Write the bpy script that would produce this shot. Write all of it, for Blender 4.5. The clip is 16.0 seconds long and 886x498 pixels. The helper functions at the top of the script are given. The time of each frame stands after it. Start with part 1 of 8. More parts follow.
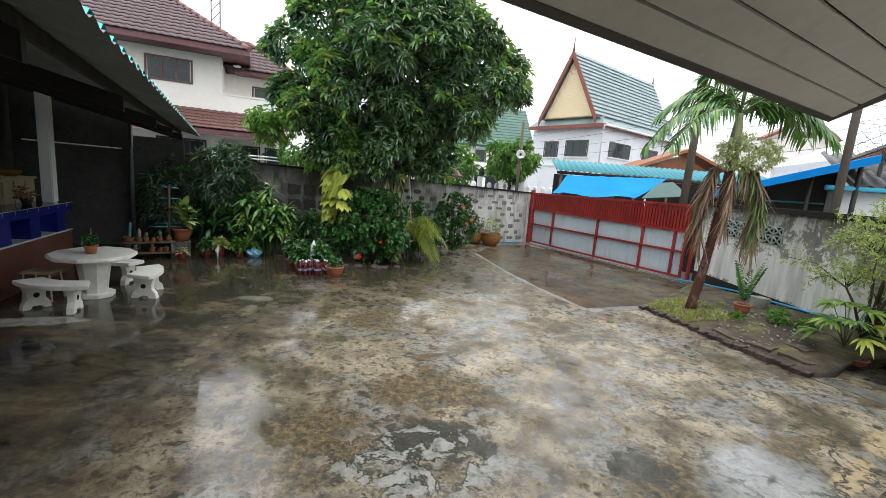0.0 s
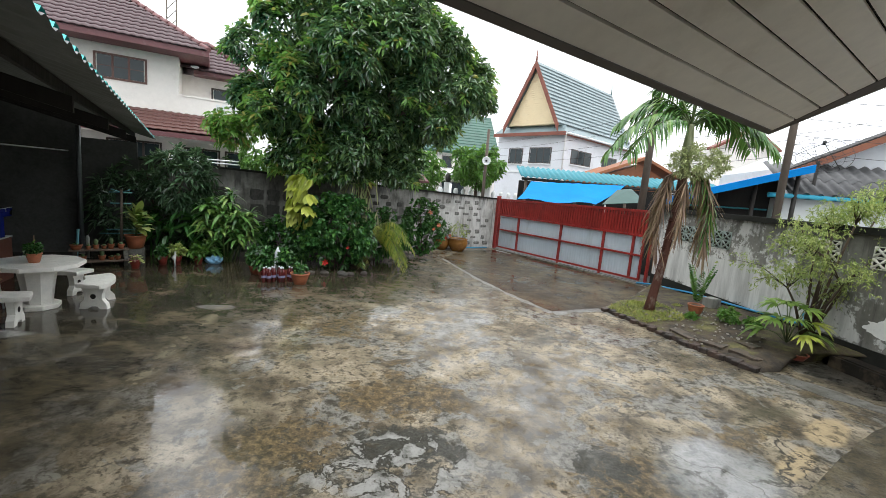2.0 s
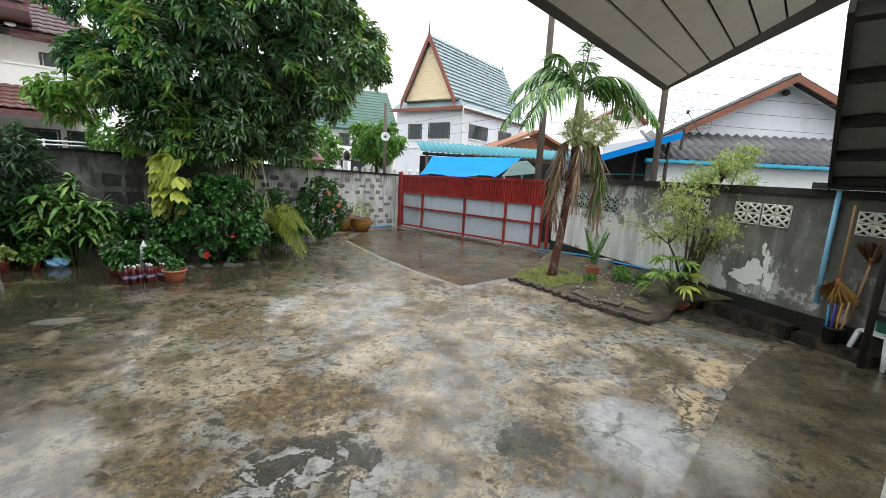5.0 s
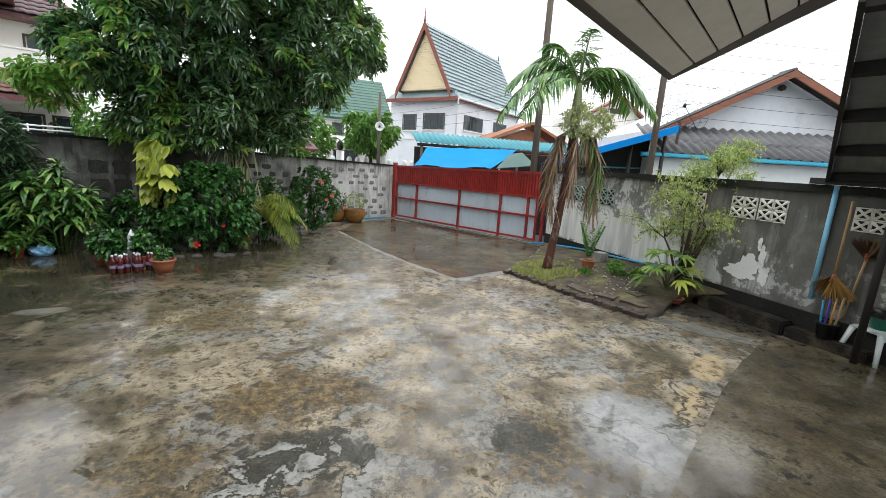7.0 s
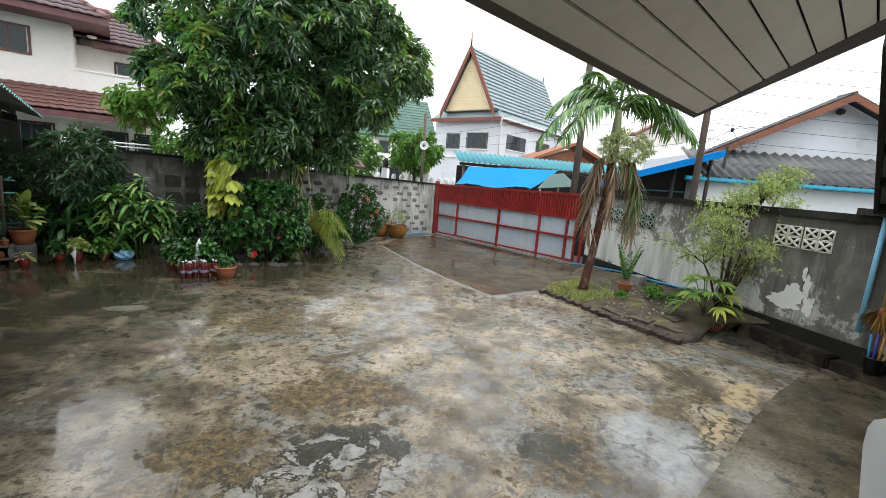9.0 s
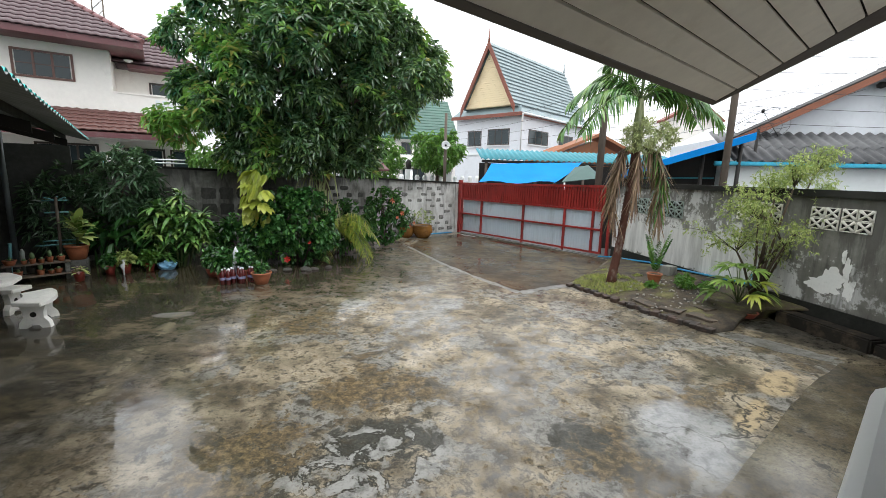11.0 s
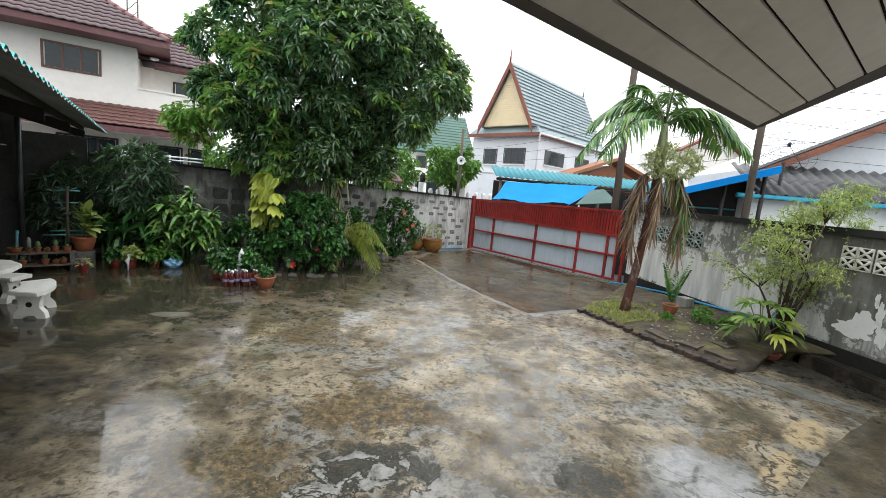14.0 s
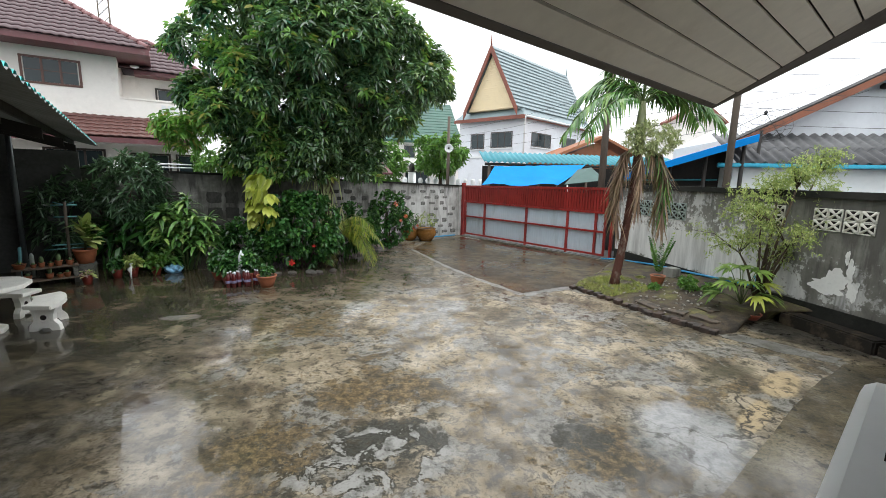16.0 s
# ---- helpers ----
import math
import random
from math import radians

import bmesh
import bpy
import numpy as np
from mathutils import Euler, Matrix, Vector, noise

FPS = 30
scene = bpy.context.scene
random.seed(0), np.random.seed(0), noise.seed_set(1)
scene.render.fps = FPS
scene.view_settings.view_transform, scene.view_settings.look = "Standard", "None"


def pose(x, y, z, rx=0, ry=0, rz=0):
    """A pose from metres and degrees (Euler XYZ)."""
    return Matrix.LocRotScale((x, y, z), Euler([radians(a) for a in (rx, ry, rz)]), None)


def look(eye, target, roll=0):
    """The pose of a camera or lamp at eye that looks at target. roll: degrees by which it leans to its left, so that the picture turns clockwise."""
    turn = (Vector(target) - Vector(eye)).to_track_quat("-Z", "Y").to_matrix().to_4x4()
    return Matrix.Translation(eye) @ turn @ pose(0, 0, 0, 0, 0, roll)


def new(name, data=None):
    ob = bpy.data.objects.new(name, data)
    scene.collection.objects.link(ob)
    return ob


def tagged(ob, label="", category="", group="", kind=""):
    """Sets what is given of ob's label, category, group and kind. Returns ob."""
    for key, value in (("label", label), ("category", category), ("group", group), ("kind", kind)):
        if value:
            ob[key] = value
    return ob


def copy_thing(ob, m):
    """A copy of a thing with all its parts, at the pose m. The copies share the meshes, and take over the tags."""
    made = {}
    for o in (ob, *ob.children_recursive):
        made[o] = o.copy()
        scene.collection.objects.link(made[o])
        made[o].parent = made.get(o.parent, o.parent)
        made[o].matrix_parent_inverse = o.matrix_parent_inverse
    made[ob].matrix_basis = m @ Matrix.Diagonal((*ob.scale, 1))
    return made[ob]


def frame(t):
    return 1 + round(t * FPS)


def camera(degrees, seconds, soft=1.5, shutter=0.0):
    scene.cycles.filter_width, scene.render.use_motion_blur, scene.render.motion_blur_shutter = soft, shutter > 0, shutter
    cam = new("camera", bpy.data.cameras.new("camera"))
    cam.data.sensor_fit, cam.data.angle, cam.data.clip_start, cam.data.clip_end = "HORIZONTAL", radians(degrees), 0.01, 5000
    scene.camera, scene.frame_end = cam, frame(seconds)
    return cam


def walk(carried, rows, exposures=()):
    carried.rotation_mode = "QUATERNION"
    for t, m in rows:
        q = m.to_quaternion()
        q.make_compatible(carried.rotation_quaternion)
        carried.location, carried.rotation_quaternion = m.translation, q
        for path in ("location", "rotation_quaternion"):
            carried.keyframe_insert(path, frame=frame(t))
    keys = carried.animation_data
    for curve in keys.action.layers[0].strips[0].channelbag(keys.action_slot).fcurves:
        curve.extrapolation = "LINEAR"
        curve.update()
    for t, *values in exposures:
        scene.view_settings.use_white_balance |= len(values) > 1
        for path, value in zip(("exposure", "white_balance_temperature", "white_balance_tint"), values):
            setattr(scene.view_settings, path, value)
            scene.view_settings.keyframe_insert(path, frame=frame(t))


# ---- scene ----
cam = camera(92.7, 16.0, soft=0.6)
PATH = [
    (0, (-0.301, -1.048, 2.375), (-0.471, 0.917, 2.044), 4.6),
    (0.5, (-0.301, -1.043, 2.375), (-0.535, 0.916, 2.046), 4.9),
    (1, (-0.334, -1.116, 2.419), (-0.698, 0.825, 2.099), 5.2),
    (1.5, (-0.33, -1.07, 2.39), (-0.596, 0.887, 2.077), 4.9),
    (2, (-0.315, -1.079, 2.38), (-0.332, 0.9, 2.087), 4.9),
    (2.5, (-0.341, -1.136, 2.379), (-0.189, 0.842, 2.129), 5.1),
    (3, (-0.344, -1.151, 2.38), (-0.151, 0.816, 2.077), 5.6),
    (3.5, (-0.314, -1.048, 2.357), (-0.161, 0.923, 2.056), 5.0),
    (4, (-0.254, -0.897, 2.361), (-0.131, 1.072, 2.033), 2.0),
    (4.5, (-0.23, -0.73, 2.341), (0.069, 1.215, 1.984), 1.5),
    (4.7, (-0.228, -0.679, 2.314), (0.171, 1.248, 1.961), 2.8),
    (6.8, (-0.217, -0.466, 2.258), (0.244, 1.434, 1.837), 3.2),
    (7, (-0.234, -0.515, 2.274), (0.219, 1.392, 1.876), 3.6),
    (7.5, (-0.21, -0.625, 2.309), (0.234, 1.288, 1.928), 3.5),
    (8, (-0.225, -0.701, 2.327), (0.174, 1.227, 1.976), 3.2),
    (8.5, (-0.26, -0.779, 2.34), (0.034, 1.163, 1.963), 4.0),
    (9, (-0.28, -0.885, 2.364), (-0.013, 1.068, 2.029), 4.6),
    (9.2, (-0.277, -0.936, 2.382), (-0.035, 1.024, 2.067), 3.9),
    (11.3, (-0.283, -1.027, 2.385), (-0.162, 0.939, 2.035), 1.2),
    (11.5, (-0.28, -0.968, 2.379), (-0.209, 1.0, 2.03), 1.5),
    (12, (-0.277, -0.841, 2.377), (-0.358, 1.134, 2.074), 1.2),
    (12.5, (-0.187, -0.865, 2.427), (-0.413, 1.102, 2.149), 1.8),
    (13, (-0.167, -0.82, 2.413), (0.132, 1.141, 2.157), 2.7),
    (13.5, (-0.213, -0.817, 2.399), (0.237, 1.123, 2.208), 4.7),
    (14, (-0.283, -0.784, 2.353), (-0.184, 1.194, 2.072), 5.1),
    (14.5, (-0.233, -0.81, 2.364), (-0.309, 1.156, 2.005), 2.5),
    (15, (-0.224, -0.858, 2.376), (-0.291, 1.099, 1.971), -1.2),
    (15.5, (-0.271, -0.97, 2.376), (-0.277, 0.993, 1.995), 1.2),
    (16, (-0.29, -1.082, 2.392), (-0.162, 0.885, 2.057), 1.3),
]
SIZE = 1.25  # the plan below is drawn in units of 1.25 m and brought to metres at the end
walk(cam, [(t, look(eye, target, roll)) for t, eye, target, roll in PATH])

# ---- light: a bright overcast sky after rain ----
world = bpy.data.worlds.new("overcast_sky")
scene.world = world
world.use_nodes = True
wn = world.node_tree
wn.nodes.clear()
w_out = wn.nodes.new("ShaderNodeOutputWorld")
w_bg = wn.nodes.new("ShaderNodeBackground")
w_sky = wn.nodes.new("ShaderNodeTexSky")
w_sky.sky_type = "NISHITA"
w_sky.sun_disc = False
w_sky.sun_elevation = radians(62)
w_sky.sun_rotation = radians(40)
w_sky.air_density, w_sky.dust_density = 1.0, 3.0
w_grey = wn.nodes.new("ShaderNodeHueSaturation")
w_grey.inputs["Saturation"].default_value = 0.22
w_mix = wn.nodes.new("ShaderNodeMix")
w_mix.data_type = "RGBA"
w_mix.inputs["Factor"].default_value = 0.72
w_mix.inputs["B"].default_value = (12.4, 12.9, 13.3, 1)
wn.links.new(w_sky.outputs[0], w_grey.inputs["Color"])
wn.links.new(w_grey.outputs[0], w_mix.inputs["A"])
# an overcast sky is brighter overhead than at the horizon
w_dir = wn.nodes.new("ShaderNodeTexCoord")
w_xyz = wn.nodes.new("ShaderNodeSeparateXYZ")
w_up = wn.nodes.new("ShaderNodeMapRange")
w_up.inputs["To Min"].default_value, w_up.inputs["To Max"].default_value = 0.82, 1.45
w_lum = wn.nodes.new("ShaderNodeVectorMath")
w_lum.operation = "SCALE"
wn.links.new(w_dir.outputs["Generated"], w_xyz.inputs[0])
wn.links.new(w_xyz.outputs["Z"], w_up.inputs["Value"])
wn.links.new(w_mix.outputs["Result"], w_lum.inputs[0])
wn.links.new(w_up.outputs[0], w_lum.inputs["Scale"])
wn.links.new(w_lum.outputs[0], w_bg.inputs["Color"])
w_bg.inputs["Strength"].default_value = 0.1
wn.links.new(w_bg.outputs[0], w_out.inputs[0])

sun = new("sun", bpy.data.lights.new("sun", "SUN"))
sun.data.energy = 0.6
sun.data.angle = radians(70)
sun.data.color = (1.0, 0.99, 0.97)
sun.matrix_world = look((2, 0, 14), (0, 3, 0))
scene.view_settings.exposure = 0.74


# ---- materials ----
def shader(name):
    m = bpy.data.materials.new(name)
    m.use_nodes = True
    t = m.node_tree
    return m, t, t.nodes["Principled BSDF"]


def node(t, kind, **values):
    n = t.nodes.new(kind)
    for key, value in values.items():
        n.inputs[key.replace("_", " ")].default_value = value
    return n


def coords(t, scale=(1, 1, 1)):
    c = t.nodes.new("ShaderNodeTexCoord")
    p = t.nodes.new("ShaderNodeMapping")
    p.inputs["Scale"].default_value = scale
    t.links.new(c.outputs["Object"], p.inputs["Vector"])
    return p.outputs["Vector"]


def noisy(t, vec, scale, detail=6.0, rough=0.6, distortion=0.0):
    n = node(t, "ShaderNodeTexNoise", Scale=scale, Detail=detail, Roughness=rough, Distortion=distortion)
    t.links.new(vec, n.inputs["Vector"])
    return n.outputs["Fac"]


def ramp(t, fac, stops, smooth=False):
    r = t.nodes.new("ShaderNodeValToRGB")
    r.color_ramp.interpolation = "EASE" if smooth else "LINEAR"
    els = r.color_ramp.elements
    while len(els) < len(stops):
        els.new(0.5)
    for e, (at, col) in zip(els, stops):
        e.position = at
        e.color = (*col, 1) if isinstance(col, tuple) else (col, col, col, 1)
    t.links.new(fac, r.inputs["Fac"])
    return r.outputs["Color"]


def blend(t, fac, a, b, mode="MIX"):
    m = t.nodes.new("ShaderNodeMix")
    m.data_type, m.blend_type = "RGBA", mode
    for value, key in ((fac, "Factor"), (a, "A"), (b, "B")):
        if isinstance(value, (int, float)):
            m.inputs[key].default_value = value
        elif isinstance(value, tuple):
            m.inputs[key].default_value = (*value, 1)
        else:
            t.links.new(value, m.inputs[key])
    return m.outputs["Result"]


def calc(t, op, a, b=0.0, clamp=False):
    m = t.nodes.new("ShaderNodeMath")
    m.operation, m.use_clamp = op, clamp
    for n, value in enumerate((a, b)):
        if isinstance(value, (int, float)):
            m.inputs[n].default_value = value
        else:
            t.links.new(value, m.inputs[n])
    return m.outputs[0]


def bump(t, p, height, strength=0.3, distance=0.01):
    b = node(t, "ShaderNodeBump", Strength=strength, Distance=distance)
    t.links.new(height, b.inputs["Height"])
    t.links.new(b.outputs[0], p.inputs["Normal"])


def plain(name, col, rough=0.5, metal=0.0, vary=0.18, scale=6.0, relief=0.15, stretch=(1, 1, 1), dirt=None, dirt_at=(0.55, 0.75)):
    """A painted or moulded surface: colour with grain at two scales, a little dirt and fine relief."""
    m, t, p = shader(name)
    v = coords(t, stretch)
    big, fine = noisy(t, v, scale * 0.35, 4), noisy(t, v, scale * 5, 8)
    dark = tuple(c * (1 - vary) for c in col)
    light = tuple(min(1, c * (1 + vary)) for c in col)
    c = ramp(t, calc(t, "ADD", calc(t, "MULTIPLY", big, 0.6), calc(t, "MULTIPLY", fine, 0.4)), [(0.35, dark), (0.65, light)])
    if dirt:
        f = ramp(t, noisy(t, v, scale * 0.8, 8, 0.7), [(dirt_at[0], 0.0), (dirt_at[1], 0.85)])
        c = blend(t, f, c, dirt)
    t.links.new(c, p.inputs["Base Color"])
    r = ramp(t, fine, [(0.3, max(0.02, rough - 0.1)), (0.7, min(1, rough + 0.1))])
    t.links.new(r, p.inputs["Roughness"])
    p.inputs["Metallic"].default_value = metal
    if rough > 0.75:
        p.inputs["Specular IOR Level"].default_value = 0.2
    if relief:
        bump(t, p, fine, relief, 0.004)
    return m


def leafy(name, dark, light, young=None, share=0.12, rough=0.35, translucent=0.25):
    """Leaves: each leaf its own green, some young and paler, light coming through."""
    m, t, p = shader(name)
    g = t.nodes.new("ShaderNodeNewGeometry")
    rnd = g.outputs["Random Per Island"]
    c = ramp(t, rnd, [(0.0, dark), (0.75, light), (1.0, tuple(min(1, v * 1.25) for v in light))])
    if young:
        odd = calc(t, "FRACT", calc(t, "MULTIPLY", rnd, 37.3))
        c = blend(t, calc(t, "GREATER_THAN", odd, 1 - share), c, young)
    n = noisy(t, coords(t), 30, 3)
    c = blend(t, calc(t, "MULTIPLY", n, 0.35), c, tuple(v * 0.55 for v in dark))
    t.links.new(c, p.inputs["Base Color"])
    p.inputs["Roughness"].default_value = rough
    tr = t.nodes.new("ShaderNodeBsdfTranslucent")
    t.links.new(blend(t, 0.4, c, (0.25, 0.4, 0.05)), tr.inputs["Color"])
    mix = t.nodes.new("ShaderNodeMixShader")
    mix.inputs[0].default_value = translucent
    t.links.new(p.outputs[0], mix.inputs[1])
    t.links.new(tr.outputs[0], mix.inputs[2])
    t.links.new(mix.outputs[0], t.nodes["Material Output"].inputs[0])
    return m


def blob(t, cx, cy, rx, ry, turn=0.0, wobble=0.9, soft=0.25):
    """A ragged stain: 1 inside an ellipse with a wavering edge, 0 outside."""
    c = t.nodes.new("ShaderNodeTexCoord")
    p = t.nodes.new("ShaderNodeMapping")
    p.vector_type = "TEXTURE"
    p.inputs["Location"].default_value = (cx, cy, 0)
    p.inputs["Rotation"].default_value = (0, 0, radians(turn))
    p.inputs["Scale"].default_value = (rx, ry, 100)
    t.links.new(c.outputs["Object"], p.inputs["Vector"])
    l = t.nodes.new("ShaderNodeVectorMath")
    l.operation = "LENGTH"
    t.links.new(p.outputs["Vector"], l.inputs[0])
    d = calc(t, "ADD", l.outputs["Value"], calc(t, "MULTIPLY", calc(t, "SUBTRACT", noisy(t, c.outputs["Object"], 2.2, 10, 0.65, 0.6), 0.5), wobble * 2))
    return ramp(t, d, [(1.0 - soft, 1.0), (1.0, 0.0)])


def wet_concrete(name, tint=(1.0, 1.0, 1.0), wetness=0.0, flaky=1.0):
    """Old yard concrete after rain: tan and grey patches, worn screed, algae, and a film of water over it."""
    m, t, p = shader(name)
    v = coords(t)
    zone = noisy(t, v, 0.42, 5, 0.55, 0.5)
    mid = noisy(t, v, 1.35, 12, 0.68, 0.2)
    flake = noisy(t, v, 2.3, 14, 0.70, 0.35)
    spots = noisy(t, v, 5.5, 12, 0.78, 0.2)
    grit = noisy(t, v, 38.0, 6, 0.8)
    algae = noisy(t, v, 3.6, 14, 0.76, 0.25)
    tone = lambda c: tuple(a * b for a, b in zip(c, tint))
    base = ramp(t, calc(t, "ADD", calc(t, "MULTIPLY", zone, 0.4), calc(t, "MULTIPLY", mid, 0.6)),
                [(0.38, tone((0.055, 0.043, 0.022))), (0.46, tone((0.135, 0.104, 0.055))), (0.53, tone((0.26, 0.208, 0.122))), (0.61, tone((0.39, 0.327, 0.222)))])
    grey = ramp(t, spots, [(0.40, tone((0.085, 0.083, 0.070))), (0.57, tone((0.36, 0.348, 0.315)))])
    c = blend(t, ramp(t, flake, [(0.525, 0.0), (0.545, 0.85 * flaky)]), base, grey)
    dark = calc(t, "ADD", calc(t, "MULTIPLY", algae, 0.6), calc(t, "MULTIPLY", spots, 0.4))
    rust = ramp(t, noisy(t, v, 1.15, 10, 0.64, 0.8), [(0.50, 0.0), (0.62, 0.65 * flaky)])
    c = blend(t, rust, c, tone((0.31, 0.205, 0.105)))
    pits = calc(t, "MULTIPLY", ramp(t, noisy(t, v, 9.0, 12, 0.76, 0.5), [(0.53, 0.0), (0.57, 0.9 * flaky)]), ramp(t, noisy(t, v, 1.6, 6, 0.6), [(0.44, 0.15), (0.60, 1.0)]))
    c = blend(t, pits, c, tone((0.035, 0.032, 0.023)))
    c = blend(t, ramp(t, dark, [(0.535, 0.0), (0.555, 0.8), (0.64, 0.97)]), c, tone((0.022, 0.021, 0.015)))
    fleck = ramp(t, noisy(t, v, 7.0, 12, 0.72, 0.4), [(0.585, 0.0), (0.61, 0.6 * flaky)])
    c = blend(t, fleck, c, tone((0.40, 0.37, 0.30)))
    c = blend(t, ramp(t, grit, [(0.36, 0.8), (0.55, 0.0)]), c, tone((0.030, 0.027, 0.02)))
    lip = ramp(t, flake, [(0.524, 0.0), (0.533, 0.8 * flaky), (0.538, 0.8 * flaky), (0.548, 0.0)])
    lip = calc(t, "MAXIMUM", lip, ramp(t, mid, [(0.500, 0.0), (0.505, 0.65 * flaky), (0.508, 0.65 * flaky), (0.514, 0.0)]))
    c = blend(t, calc(t, "MULTIPLY", lip, ramp(t, algae, [(0.42, 0.0), (0.52, 1.0)])), c, tone((0.03, 0.027, 0.02)))
    t.links.new(c, p.inputs["Base Color"])
    p.inputs["Roughness"].default_value = 0.55
    p.inputs["Specular IOR Level"].default_value = 0.15
    wet = calc(t, "ADD", calc(t, "MULTIPLY", noisy(t, v, 0.6, 6, 0.6, 0.4), 0.35), calc(t, "ADD", calc(t, "MULTIPLY", flake, 0.35), calc(t, "MULTIPLY", spots, 0.30)))
    p.inputs["Coat IOR"].default_value = 1.6
    t.links.new(ramp(t, wet, [(0.42 + wetness, 1.0), (0.49 + wetness, 0.6), (0.56 + wetness, 0.15)]), p.inputs["Coat Weight"])
    t.links.new(ramp(t, wet, [(0.36 + wetness, 0.03), (0.46 + wetness, 0.05), (0.60 + wetness, 0.10)]), p.inputs["Coat Roughness"])
    h = calc(t, "ADD", calc(t, "MULTIPLY", flake, 0.5), calc(t, "ADD", calc(t, "MULTIPLY", spots, 0.35), calc(t, "MULTIPLY", grit, 0.15)))
    bump(t, p, h, 0.7, 0.02)
    film = node(t, "ShaderNodeBump", Strength=0.30, Distance=0.012)
    ripple = calc(t, "MULTIPLY", noisy(t, v, 13.0, 2, 0.5, 0.3), 0.25)
    rough_skin = calc(t, "MULTIPLY", calc(t, "ADD", noisy(t, v, 2.3, 9, 0.64, 0.35), calc(t, "MULTIPLY", noisy(t, v, 7.0, 7, 0.66), 0.4)), ramp(t, wet, [(0.36 + wetness, 0.03), (0.5 + wetness, 0.35), (0.6 + wetness, 0.9)]))
    t.links.new(calc(t, "ADD", ripple, rough_skin), film.inputs["Height"])
    t.links.new(film.outputs[0], p.inputs["Coat Normal"])
    return m


def yard_concrete():
    """The open yard: worn cream concrete, brown lichen, black algae with pale flakes, cracks, a mossy side painted
    darker for shade, all wet.
    """
    m, t, p = shader("wet_concrete")
    v = coords(t)
    big = noisy(t, v, 0.8, 8, 0.6, 0.4)
    mid = noisy(t, v, 2.4, 13, 0.68, 0.3)
    fine = noisy(t, v, 8.5, 11, 0.74, 0.35)
    grit = noisy(t, v, 46.0, 5, 0.75)
    both = calc(t, "ADD", calc(t, "MULTIPLY", noisy(t, v, 2.1, 12, 0.63, 0.3), 0.6), calc(t, "MULTIPLY", big, 0.4))
    c = ramp(t, both, [(0.40, (0.060, 0.047, 0.029)), (0.46, (0.135, 0.109, 0.072)), (0.52, (0.255, 0.212, 0.147)), (0.58, (0.365, 0.308, 0.222))])
    # thin grey screed left in hard-edged patches
    skin = noisy(t, v, 1.55, 13, 0.64, 0.5)
    c = blend(t, ramp(t, skin, [(0.525, 0.0), (0.540, 0.8)]), c, ramp(t, fine, [(0.36, (0.085, 0.083, 0.075)), (0.58, (0.26, 0.255, 0.232))]))
    # specks and grime over everything
    c = blend(t, ramp(t, fine, [(0.40, 0.9), (0.49, 0.0)]), c, (0.036, 0.029, 0.017))
    # dark broken rims round the screed, and small pits
    rim = calc(t, "MAXIMUM", ramp(t, skin, [(0.519, 0.0), (0.527, 0.85), (0.531, 0.85), (0.540, 0.0)]), ramp(t, mid, [(0.488, 0.0), (0.494, 0.7), (0.498, 0.7), (0.505, 0.0)]))
    c = blend(t, calc(t, "MULTIPLY", rim, ramp(t, fine, [(0.43, 1.0), (0.55, 0.1)])), c, (0.034, 0.028, 0.018))
    pits = calc(t, "MULTIPLY", ramp(t, noisy(t, v, 19.0, 9, 0.74, 0.4), [(0.56, 0.0), (0.60, 0.8)]), ramp(t, big, [(0.40, 0.95), (0.62, 0.35)]))
    c = blend(t, pits, c, (0.040, 0.033, 0.021))
    # brown lichen in broad zones
    zones = calc(t, "MAXIMUM", blob(t, -0.55, 2.75, 0.62, 0.50, 5, 0.7, 0.6), blob(t, -1.30, 1.75, 0.55, 0.70, -20, 0.7, 0.6))
    zones = calc(t, "MAXIMUM", zones, blob(t, 1.12, 1.85, 0.42, 0.62, -25, 0.7, 0.6))
    zones = calc(t, "MAXIMUM", zones, blob(t, 2.42, 2.55, 0.62, 0.17, 22, 0.5, 0.6))
    zones = calc(t, "MAXIMUM", zones, calc(t, "MULTIPLY", blob(t, -1.6, 4.4, 1.3, 0.7, 10, 0.8, 0.8), 0.75))
    growth = calc(t, "ADD", calc(t, "ADD", calc(t, "MULTIPLY", fine, 0.6), calc(t, "MULTIPLY", mid, 0.4)), calc(t, "MULTIPLY", zones, 0.105))
    lichen = ramp(t, growth, [(0.545, 0.0), (0.575, 0.95)])
    c = blend(t, lichen, c, ramp(t, noisy(t, v, 15.0, 9, 0.75), [(0.36, (0.022, 0.018, 0.010)), (0.48, (0.082, 0.058, 0.027)), (0.60, (0.21, 0.15, 0.073))]))
    # black algae, and pale flakes lying in it
    black = calc(t, "MAXIMUM", blob(t, -0.42, 1.98, 0.62, 0.36, 14, 0.7, 0.5), calc(t, "MULTIPLY", blob(t, 1.0, 2.0, 0.34, 0.30, 0, 0.7, 0.5), 0.7))
    tar = calc(t, "ADD", calc(t, "ADD", calc(t, "MULTIPLY", fine, 0.55), calc(t, "MULTIPLY", mid, 0.45)), calc(t, "MULTIPLY", black, 0.155))
    c = blend(t, ramp(t, tar, [(0.585, 0.0), (0.61, 0.95)]), c, ramp(t, grit, [(0.4, (0.018, 0.018, 0.013)), (0.6, (0.06, 0.058, 0.046))]))
    chip = noisy(t, v, 4.2, 13, 0.66, 0.35)
    chips = blob(t, -0.52, 1.74, 0.74, 0.46, 10, 0.5, 0.35)
